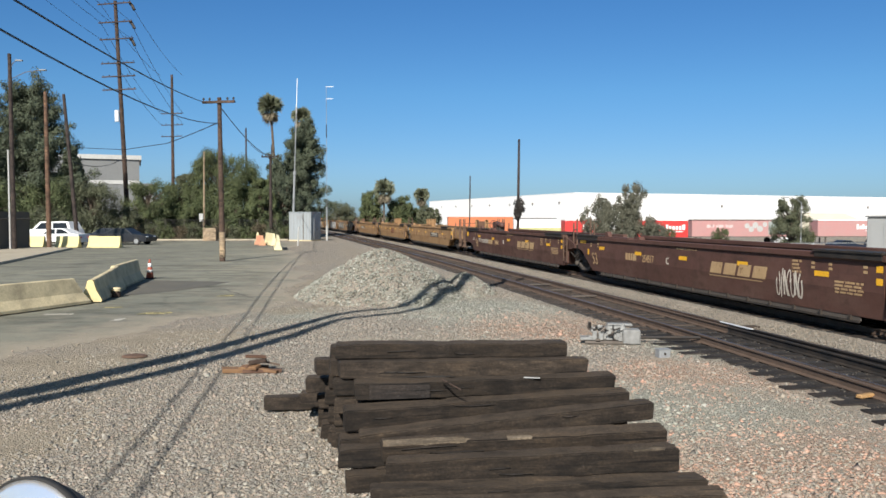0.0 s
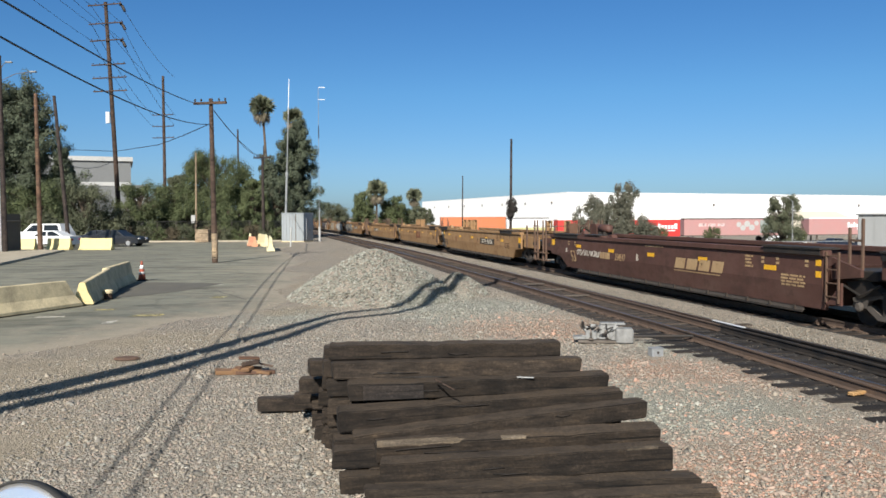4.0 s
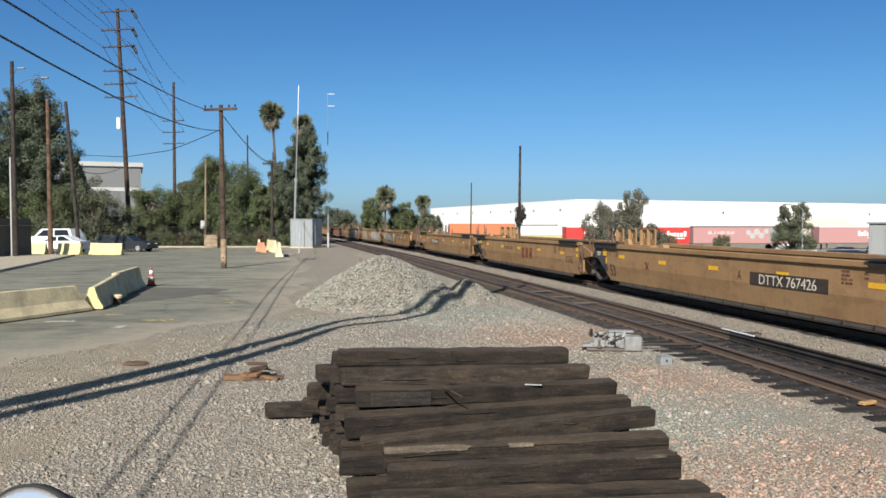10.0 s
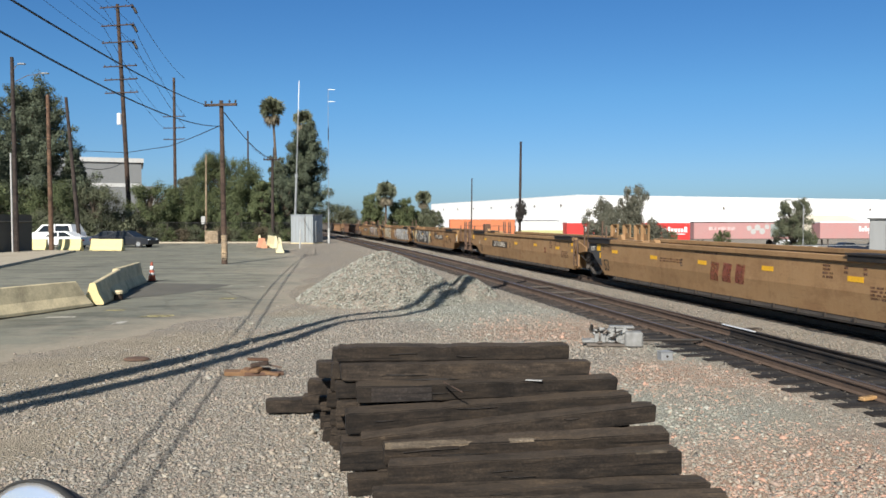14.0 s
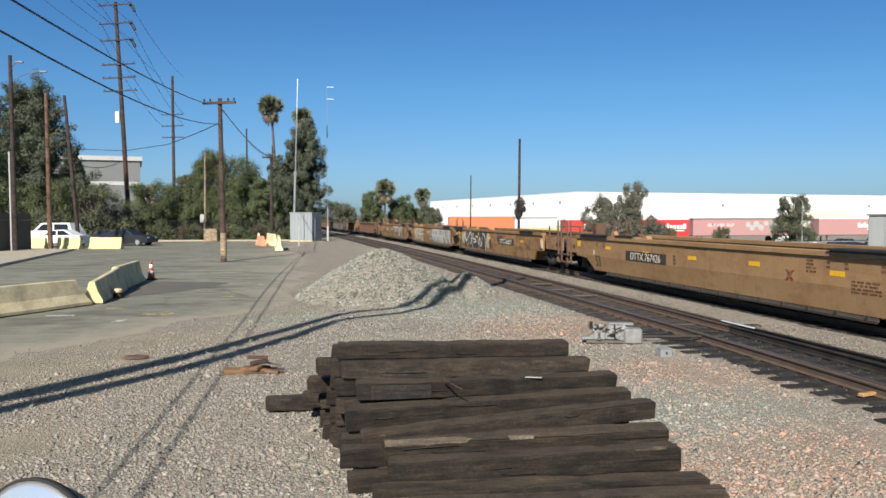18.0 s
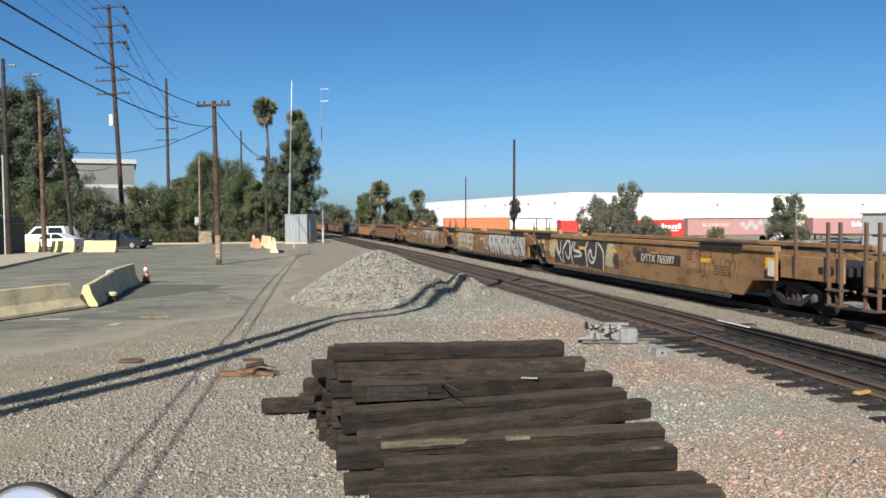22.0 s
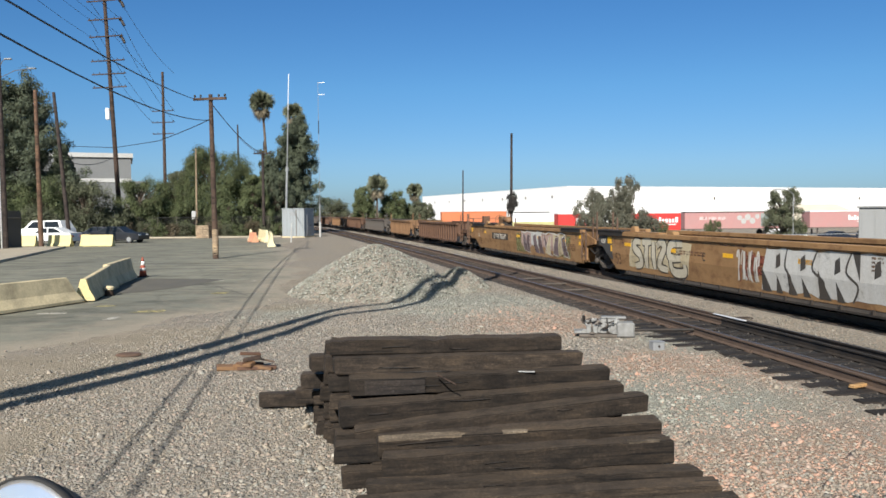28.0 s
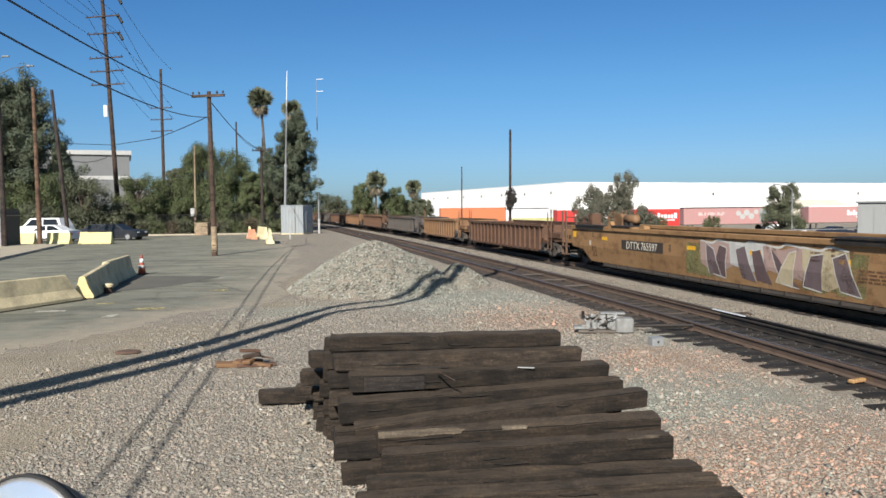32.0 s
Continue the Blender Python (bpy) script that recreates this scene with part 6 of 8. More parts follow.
def broadleaf(x, y, z0, h, r, seed, mat="bush", label="leafy green tree", category="tree", leaves=3000, size=0.3, trunk=0.18, low=0.1, name="tree"):
    rng = random.Random(seed)
    t = thing(name, label, category, Matrix.Translation((x, y, z0)))
    tr = Shape().tube([(0, 0, -0.2), (rng.uniform(-.2, .2), 0, h * 0.3), (rng.uniform(-.3, .3), 0, h * 0.7)], trunk, 7, trunk * 0.4)
    blobs = []
    n = 46 + int(r * 13)
    for k in range(n):
        a, q = rng.uniform(0, 6.28), rng.random() ** 0.4
        zz = h * (low + (0.88 - low) * rng.random())
        rad = r * (0.13 + 0.17 * rng.random()) * (1.0 if zz < h * 0.6 else 0.85)
        reach = (r - rad * 0.7) * math.sqrt(max(0.08, 1.0 - max(0, zz / h - 0.45) ** 2 / 0.27))
        p = (reach * q * math.cos(a), reach * q * math.sin(a), zz)
        blobs.append((p, (rad, rad, rad * rng.uniform(0.8, 1.5))))
        tr.tube([(0, 0, min(h * 0.55, zz * 0.6)), (p[0] * 0.6, p[1] * 0.6, zz * 0.9), p], trunk * 0.4, 5, trunk * 0.1)
    part("trunk", tr, M["bark"], t)
    part("crown", leaf_cloud(blobs, int(leaves * 8), size * 0.31, seed), M[mat], t)
    return t


def conifer(x, y, h, r, seed, leaves=5000, label="tall dark green pine", lean=0.0, low=0.14, taper=0.8):
    """Uneven whorls of spreading limbs, each carrying flat tufts of needles with gaps between."""
    rng = random.Random(seed)
    t = thing("pine_tree", label, "tree", Matrix.Translation((x, y, 0)))
    tr = Shape().tube([(0, 0, -0.2), (lean * 0.4, 0, h * 0.5), (lean, 0, h * 0.97)], 0.42, 8, 0.06)
    blobs = []
    levels = int(h * 1.5)
    for k in range(levels):
        f = low + (1 - low) * k / (levels - 1)
        for j in range(rng.choice((3, 4, 5))):
            a = k * 2.4 + j * 1.45 + rng.uniform(-0.5, 0.5)
            reach = r * (1.0 - taper * max(0, (f - 0.3) / 0.7) ** 1.5) * rng.choice((0.45, 0.6, 0.75, 0.9, 1.15)) * (0.75 + 0.25 * min(1, f / 0.3))
            z0 = h * f * rng.uniform(0.96, 1.0)
            rise = reach * rng.uniform(-0.12, 0.55)
            c, s_ = math.cos(a), math.sin(a)
            tip = (lean * f + reach * c, reach * s_, z0 + rise)
            tr.tube([(lean * f, 0, z0 - 0.3), tip], 0.08, 4, 0.02)
            for g in (0.35, 0.52, 0.68, 0.84, 1.0):
                q = r * rng.uniform(0.07, 0.14) * (1.25 - 0.35 * g) * (1.1 - 0.30 * f)
                blobs.append(((lean * f + reach * g * c + rng.uniform(-.2, .2), reach * g * s_ + rng.uniform(-.3, .3), z0 + rise * g + rng.gauss(0, 0.45)), (q * 1.2, q * 1.2, q * rng.uniform(0.9, 1.7))))
    part("trunk", tr, M["bark"], t)
    part("crown", leaf_cloud(blobs, int(leaves * 11), 0.105, seed), M["pine"], t)
    return t


def palm_tree(x, y, h, r, seed, label="tall fan palm with a shaggy round head", skirt=True, lean=0.0):
    rng = random.Random(seed)
    t = thing("palm_tree", label, "palm tree", Matrix.Translation((x, y, 0)))
    part("trunk", Shape().tube([(0, 0, -0.2), (lean * 0.3, 0, h * 0.5), (lean, 0, h)], 0.24, 8, 0.16), M["bark"], t)
    fr, dry = Shape(), Shape()
    for k in range(190):
        a, e = rng.uniform(0, 6.28), math.asin(rng.uniform(-0.92, 1.0))
        d = Vector((math.cos(a) * math.cos(e), math.sin(a) * math.cos(e), math.sin(e)))
        s = d.cross(Vector((rng.gauss(0, 1), rng.gauss(0, 1), rng.gauss(0, 1)))).normalized()
        o = Vector((lean, 0, h))
        L = r * rng.uniform(0.75, 1.1)
        sh = dry if (e < -0.42 and skirt) else fr
        if sh is dry:
            o = o - Vector((0, 0, 0.25 * r))
            d = Vector((d.x * 0.62, d.y * 0.62, d.z - 0.25)).normalized()
        m = o + d * L * 0.32
        tip = o + d * L + Vector((0, 0, -0.18 * L))
        for j in range(7):
            g = (j - 3) / 3
            q = m + (d * (1 - 0.35 * abs(g)) + s * g * 0.75) * L * 0.62 + Vector((0, 0, -0.12 * L * abs(g)))
            w = s * 0.07 * r if abs(g) < 0.5 else d * 0.07 * r
            sh.add([m, (m + q) / 2 + w, q, (m + q) / 2 - w], [(0, 1, 2, 3)])
        sh.add([o, o + d * L * 0.2 + s * 0.04, m, o + d * L * 0.2 - s * 0.04], [(0, 1, 2, 3)])
    part("crown", fr, M["palm"], t)
    if dry.v:
        part("dry_skirt", dry, M["dryleaf"], t, "dry brown hanging fronds")
    return t


conifer(-43.5, 85, 15.6, 5.9, 31, 8500, "tall dense dark green pine behind the fence", taper=0.5)
conifer(-39.4, 86, 9.4, 2.8, 35, 3500, "short dark pine beside a taller one")
conifer(-49.5, 88, 15.0, 4.5, 32, 4000, "tall dark pine behind the fence", taper=0.6)
conifer(-19.9, 104, 14.4, 4.9, 33, 8500, "tall ragged dark green pine", 2.6, 0.16, 0.86)
conifer(-20.5, 101, 9.0, 3.4, 34, 3500, "dark green pine beside the shed")
for k, (x, y, h, r, mat, n) in enumerate(((-45, 78, 6.2, 4.2, "bush", 3500), (-40.5, 82, 6.8, 3.8, "bush", 3000), (-36.5, 84, 6.4, 3.2, "dusty", 2600), (-33.0, 90, 7.0, 3.0, "bush", 2600),
                                          (-50, 76, 6.0, 4.0, "bush", 2500), (-31, 95, 7.0, 3.4, "bush", 2800), (-30.6, 97, 8.6, 2.3, "dusty", 3000), (-26.5, 98, 11.7, 4.7, "bush", 9500),
                                          (-21.7, 97, 7.8, 2.2, "bush", 2600), (-28, 93, 4.6, 2.4, "bush", 2200), (-24, 92, 4.2, 2.4, "bush", 2000), (-20.5, 93, 6.0, 2.3, "bush", 2000), (-19, 96, 8.0, 2.3, "pine", 2400), (-34.5, 87, 3.6, 2.6, "dusty", 1800), (-39, 80, 3.6, 2.6, "dusty", 1800), (-17.3, 97, 6.0, 2.0, "pine", 2000))):
    broadleaf(x, y, 0, h, r, 40 + k, mat, ("dusty grey-green" if mat == "dusty" else "dense dark green") + " tree behind the wire fence", "tree", n, 0.27)
palm_tree(-24.6, 120, 19.0, 2.2, 61, lean=-0.8)
palm_tree(-20.7, 119, 17.3, 1.75, 62, "fan palm behind a pine")
# far end of the line
for k, (x, y, h, r, mat, n) in enumerate(((-26, 205, 7.0, 5.0, "dusty", 1500), (-19, 215, 6.0, 4.0, "dusty", 1200), (-33, 200, 6, 5, "bush", 1200), (-16.5, 190, 10.2, 3.2, "bush", 2200), (-9.8, 190, 8.6, 3.6, "bush", 2200), (-6.5, 195, 5.6, 3.0, "bush", 1200), (-3.5, 180, 6.0, 2.4, "dusty", 900), (-2.0, 178, 5.0, 2.2, "dusty", 800))):
    broadleaf(x, y, -0.5, h, r, 70 + k, mat, "distant dusty green tree", "tree", n, 0.45)
palm_tree(-13.2, 185, 9.0, 3.0, 81, "distant fan palm beside the railway")
palm_tree(-4.5, 182, 7.4, 2.2, 82, "distant short palm beside the railway")


def eucalyptus(x, y, z0, h, w, seed, label):
    """Several bare stems with hanging, upright clumps of fine leaves from the ground up."""
    rng = random.Random(seed)
    t = thing("eucalyptus_tree", label, "tree", Matrix.Translation((x, y, z0)))
    tr, blobs = Shape(), []
    for k in range(10):
        sx, sy = rng.uniform(-1, 1) * w * 0.72, rng.uniform(-0.8, 0.8)
        hh = h * (1.0 - 0.30 * (sx / w) ** 2) * rng.uniform(0.72, 1.0)
        tr.tube([(sx * 0.25, sy * 0.25, -0.2), (sx * 0.7, sy * 0.7, hh * 0.5), (sx, sy, hh * 0.95)], 0.07, 6, 0.02)
        for j in range(9):
            f = (j + 0.6) / 9
            q = rng.uniform(0.34, 0.56) * (1.1 - 0.35 * f)
            blobs.append(((sx * f + rng.gauss(0, 0.28), sy * f + rng.gauss(0, 0.25), hh * f * 0.93), (q, q, q * rng.uniform(1.2, 1.8))))
    part("trunk", tr, M["bark"], t)
    part("crown", leaf_cloud(blobs, 34000, 0.072, seed), M["eucalypt"], t)
    return t


eucalyptus(12.95, 66, -1.7, 6.6, 1.85, 91, "dusty grey-green eucalyptus beyond the train")
eucalyptus(15.5, 66.6, -1.7, 8.0, 2.3, 92, "tall dusty grey-green eucalyptus beyond the train")
eucalyptus(17.2, 66.2, -1.7, 4.5, 0.75, 95, "low grey-green eucalyptus shoot beside taller ones")
broadleaf(29.5, 67.5, -1.7, 6.6, 1.75, 94, "dusty", "small dusty green tree beyond the train", "tree", 2600, 0.2, low=0.15)


# ---- poles and wires ----
def pole(x, y, top, r, mat, label, arms=(), lean=(0, 0), name="utility_pole", base=0.0, wide=1.0, group="utility poles"):
    p = thing(name, label, "utility pole", Matrix.Translation((x, y, base)), group)
    h = top - base
    part("shaft", Shape().tube([(0, 0, -0.3), (lean[0] * 0.5, lean[1] * 0.5, h * 0.5), (lean[0], lean[1], h)], r, 10, r * 0.68), M[mat], p, smooth=False)
    for z, half, turn in arms:
        f = (z - base) / h
        arm = part("crossarm", Shape().box(-half, half, -0.07, 0.07, -0.07, 0.07, c=0.01), M[mat], p, m=Matrix.Translation((lean[0] * f, lean[1] * f - r, z - base)) @ Euler((0, 0, radians(turn))).to_matrix().to_4x4())
        for k in (-0.92, -0.55, 0.55, 0.92):
            part("insulator", shared(("insulator",), lambda: Shape().lathe([(0.03, 0), (0.03, 0.06), (0.07, 0.08), (0.05, 0.17), (0.02, 0.19)], 8), M["blacksteel"]), None, arm, m=Matrix.Translation((k * half, 0, 0.07)))
    return p


main_pole = pole(-12.55, 46, 9.35, 0.168, "polewood", "weathered brown utility pole with crossarm standing in the asphalt", [(9.08, 1.0, -12)], (-0.1, 0))
part("pale_band", Shape().tube([(0, 0, 0.25), (0, 0, 1.70)], 0.180, 12), M["palepole"], main_pole, "pale scraped band near the foot")
# tall wooden transmission poles
tall = pole(-39.7, 102, 29.6, 0.31, "polewood", "very tall brown wooden power pole with six crossarms", [(29.2, 2.4, -14), (26.9, 2.4, -14), (24.8, 2.4, -14), (21.8, 2.4, -14), (20.15, 2.4, -14), (18.5, 2.4, -14)], (-1.3, 0), name="power_pole")
part("transformer", Shape().tube([(-1.15, -0.3, 14.5), (-1.15, -0.3, 15.9)], 0.28, 12), M["whiteclean"], tall, "white transformer can")
for z in (29.2, 26.9, 24.8):
    part("insulator_string", Shape().tube([(0.75, -0.5, z - 0.05), (1.05, -0.6, z - 0.3), (1.35, -0.7, z - 0.9)], 0.18, 6), M["blacksteel"], tall, "dark hanging insulators")
tall2 = pole(-50, 150, 28.8, 0.33, "polewood", "tall brown wooden power pole with crossarms", [(21.6, 2.2, -14), (19.5, 2.2, -14), (17.4, 2.2, -14)], (0, 0), name="power_pole")
fence_pole = pole(-31.9, 60, 14.6, 0.19, "darkpole", "dark wooden pole beside the fence, with a pale riser pipe", (), (-0.1, 0))
part("riser_pipe", Shape().tube([(-0.26, -0.1, 0.1), (-0.28, -0.1, 7.5)], 0.065, 8), M["palewall"], fence_pole, "pale grey riser pipe")
pole(-31.5, 64.5, 12.5, 0.2, "sunpole", "bare brown wooden pole behind yellow barriers", (), (-0.1, 0))
pole(-33.95, 75, 13.9, 0.2, "darkpole", "dark leaning wooden pole", (), (-1.1, 0))
pole(-26.6, 90, 9.8, 0.12, "palepole", "thin pale wooden pole with a meter box", (), (0.1, 0))
pole(-19.0, 89.5, 9.5, 0.19, "darkpole", "dark wooden pole with a short crossarm", [(9.2, 1.0, -10)], (0, 0))
pole(-28.6, 118, 15.5, 0.16, "darkpole", "distant dark wooden pole", (), (0, 0))
pole(-29.5, 140, 15.0, 0.16, "darkpole", "distant dark wooden pole", (), (0, 0))
pole(7.6, 80, 10.3, 0.16, "darkpole", "dark wooden pole beyond the train, with a clump of dead vine", (), (0.1, 0), base=-1.7)
pole(3.9, 112, 8.3, 0.11, "darkpole", "thin dark wooden pole beyond the train", (), (0.1, 0), base=-1.7)
vine = solo("dead_vine", leaf_cloud([((0.1, -0.2, 0), (0.5, 0.4, 0.7)), ((-0.05, -0.2, -0.9), (0.4, 0.35, 0.6)), ((0.2, -0.2, -0.5), (0.5, 0.4, 0.5))], 700, 0.14, 5), M["blacksteel"], "dark clump of dead vine on a pole", "vine", Matrix.Translation((7.6, 80, 3.8)))
box1 = solo("meter_box", Shape().box(-0.45, 0.0, -0.3, -0.13, 2.0, 2.9, c=0.02), M["palewall"], "pale meter box on a thin pole", "meter box", Matrix.Translation((-26.6, 90, 0)))
solo("tan_cabinet", Shape().box(-0.7, 0.7, -0.5, 0.5, 0, 1.35, c=0.03), M["palepole"], "tan utility cabinet by the fence", "cabinet", Matrix.Translation((-24.6, 85.6, 0)))


def cable(pts, r, label, sag=0.0, name="overhead_wire", group="overhead wires"):
    a = [Vector(p) for p in pts]
    out = []
    for p, q in zip(a, a[1:]):
        drop = sag if p is a[0] else 0.0
        for i in range(12):
            t = i / 12
            out.append(p.lerp(q, t) - Vector((0, 0, drop * 4 * t * (1 - t))))
    out.append(a[-1])
    return solo(name, Shape().tube(out, r, 5), M["wire"], label, "cable", group=group)


T1 = "thick black overhead cable running to a utility pole"
cable([(-13.4, 46, 9.05), (-7.33, 13.5, 6.33), (-3.3, -8, 4.6)], 0.022, T1, 0.2)
cable([(-12.75, 46, 7.9), (-7.3, 13.2, 5.7), (-3.6, -8, 4.4)], 0.021, T1, 0.42)
cable([(-12.7, 46, 7.95), (-20.45, 60.00, 8.01), (-29.52, 75.00, 8.78), (-36.61, 82.00, 9.53)], 0.027, "slack black cable between poles", 0.05)
cable([(-12.5, 46, 8.7), (-19.0, 89.5, 9.3)], 0.028, "black cable between two poles", 0.5)
cable([(-19.0, 89.5, 9.3), (-28.6, 118, 14)], 0.03, "black cable between two poles", 0.5)
cable([(-34.2, 75, 7.6), (-38.07, 95.00, 9.09)], 0.035, "black cable behind the trees", 0.5)
T2 = "thin high power line between tall poles"
for z, zz in ((29.3, 28.6), (27.0, 21.6), (24.9, 19.6)):
    for k in (-1, 1):
        cable([(-41.0 + k * 2.0, 102 - k * 0.4, z), (-50 + k * 2.1, 150, zz)], 0.03, T2, 0.9)
        cable([(-41.0 + k * 2.0, 102 - k * 0.4, z), (-30.0 + k * 2.0, 30, z + 1.5)], 0.022, T2, 1.2)

# street lamps on the dark pole
for dx, z, reach in ((0.75, 14.1, 0.55), (2.6, 13.4, 2.3)):
    l_ = thing("street_lamp", "pale street lamp head on a thin arm from a pole", "street lamp", Matrix.Translation((-32.0, 60, 0)), "street lamps")
    part("arm", Shape().tube([(0, 0, z - 0.7), (reach * 0.5, 0, z - 0.15), (reach, 0, z)], 0.025, 6), M["greysteel"], l_)
    part("lamp_head", Shape().box(reach - 0.1, reach + 0.42, -0.12, 0.12, z - 0.05, z + 0.05, c=0.03), M["galv"], l_, "pale lamp head")

# ---- signal shed and masts ----
shed = thing("signal_shed", "grey ribbed metal signal hut with two masts beside it", "shed", Matrix.Translation((-14.6, 86, 0)) @ Euler((0, 0, radians(-14))).to_matrix().to_4x4())
part("wall", Shape().box(-1.25, 1.25, -1.3, 1.3, 0.12, 3.0, c=0.02), M["shed"], shed)
part("roof", Shape().box(-1.30, 1.30, -1.35, 1.35, 3.0, 3.09, c=0.02), M["shed"], shed)
part("plinth", Shape().box(-1.3, 1.3, -1.35, 1.35, 0, 0.12), M["concrete"], shed)
for k in range(7):
    part("rib", Shape().box(-1.1 + k * 0.36, -1.05 + k * 0.36, -1.325, -1.3, 0.15, 2.98), M["galv"], shed)
dr = part("door", Shape().box(1.25, 1.29, -0.6, 0.45, 0.2, 2.4), M["galv"], shed, "plain metal door")
part("door_handle", Shape().box(1.29, 1.34, 0.25, 0.32, 1.2, 1.3), M["blacksteel"], dr)
part("wall_seam", Shape().box(0.32, 0.40, -1.335, -1.3, 0.15, 2.95), M["greysteel"], shed, "dark upright seam")
part("vent", Shape().box(-0.3, 0.3, -1.33, -1.3, 2.3, 2.7), M["galv"], shed)


def mast(x, y, parts_, label, lean=0.0):
    t = thing("radio_mast", label, "mast", Matrix.Translation((x, y, 0)))
    for n, z0, z1, r, mat in parts_:
        part(n, Shape().tube([(lean * z0, 0, z0), (lean * z1, 0, z1)], r, 8), M[mat], t)
    return t


mast(-15.85, 85.5, (("pole", 0, 7.2, 0.12, "galv"), ("upper_pole", 7.2, 13.5, 0.06, "galv"), ("joint", 13.5, 14.2, 0.075, "palewall"), ("whip", 14.2, 17.2, 0.04, "whiteclean"), ("collar", 7.0, 7.4, 0.17, "galv")), "tall slim galvanised mast with white whip antenna", 0.035)
m2 = mast(-12.55, 88, (("pole", 0, 3.6, 0.075, "galv"), ("upper_pole", 3.6, 16.8, 0.022, "galv"), ("collar", 11.2, 12.6, 0.05, "blacksteel")), "thin grey mast with small white antenna bars")
for z in (15.4, 16.7):
    part("antenna_bar", Shape().tube([(0, 0, z), (0.75, 0, z)], 0.035, 6), M["whiteclean"], m2, "white antenna bar")
solo("marker_post", Shape().tube([(0, 0, 0), (0.08, 0, 1.7)], 0.065, 8), M["palewall"], "leaning white marker post", "marker post", Matrix.Translation((-12.7, 71, 0)))
solo("shed_vent_pipe", Shape().tube([(0, 0, 0), (0, 0, 1.6)], 0.12, 10), M["palewall"], "short white pipe beside the signal hut", "pipe", Matrix.Translation((-12.4, 87, 0)))

# ---- buildings ----
wh = thing("warehouse", "huge plain white warehouse beyond the railway", "warehouse", Matrix.Translation((47.2, 285, -2)))
RW, LW = Vector((0.912, 0.410)), Vector((-0.30, 0.954))
foot = [(0, 0), tuple(RW * 420), tuple(RW * 420 + LW * 180), tuple(LW * 180)]
part("wall", Shape().prism(foot, 0, 13, "z"), M["white"], wh)
part("roof", Shape().prism([(a * 1.001, b * 1.001 - 0.2) for a, b in foot], 13, 13.25, "z"), M["white"], wh)
for k in range(10):
    p = RW * (27 + k * 41)
    part("wall_light", Shape().box(p.x - 0.3, p.x + 0.3, p.y - 0.4, p.y, 8.3, 9.4), M["greysteel"], wh, "small wall light")
for k in range(7):
    p = LW * (12 + k * 24)
    part("wall_light", Shape().box(p.x - 0.4, p.x, p.y - 0.3, p.y + 0.3, 9.3, 10.1), M["greysteel"], wh, "small wall light")
part("wall_joint", Shape().box(*[v for c in (RW * 24,) for v in (c.x - 0.3, c.x + 0.3, c.y - 0.08, c.y)], 0, 13), M["palewall"], wh)
for k in range(30):
    p = RW * (7 + k * 14)
    part("wall_joint", Shape().box(p.x - 0.05, p.x + 0.05, p.y - 0.03, p.y, 0, 13), M["white"], wh)
gb = thing("grey_building", "grey metal-clad industrial building behind trees", "building", Matrix.Translation((-57, 152, 0)) @ Euler((0, 0, radians(21))).to_matrix().to_4x4())
part("wall", Shape().box(-26, 0, 0, 20, 0, 13.2), M["greywall"], gb)
part("roof", Shape().box(-26.4, 0.4, -0.4, 20.4, 13.2, 14.0), M["palewall"], gb)
part("lower_wing", Shape().box(0, 2.6, 1, 18, 0, 8.3), M["palewall"], gb)
part("wing_roof", Shape().box(0, 3.0, 0.6, 18.4, 8.3, 8.8), M["greywall"], gb)
part("wall_band", Shape().box(-26.1, 0.05, -0.12, 0, 8.6, 9.3), M["palewall"], gb)
cab = thing("equipment_hut", "pale grey metal equipment hut beyond the train", "shed", Matrix.Translation((18.12, 30.67, -0.45)) @ Euler((0, 0, radians(-29))).to_matrix().to_4x4())
part("wall", Shape().box(-1.6, 3.0, -1.2, 1.4, 0, 3.05, c=0.02), M["hut"], cab)
part("roof", Shape().box(-1.68, 3.08, -1.28, 1.48, 3.05, 3.12, c=0.01), M["greywall"], cab)
for k in range(10):
    part("rib", Shape().box(-1.5 + k * 0.45, -1.45 + k * 0.45, -1.225, -1.2, 0.05, 2.84), M["hut"], cab)


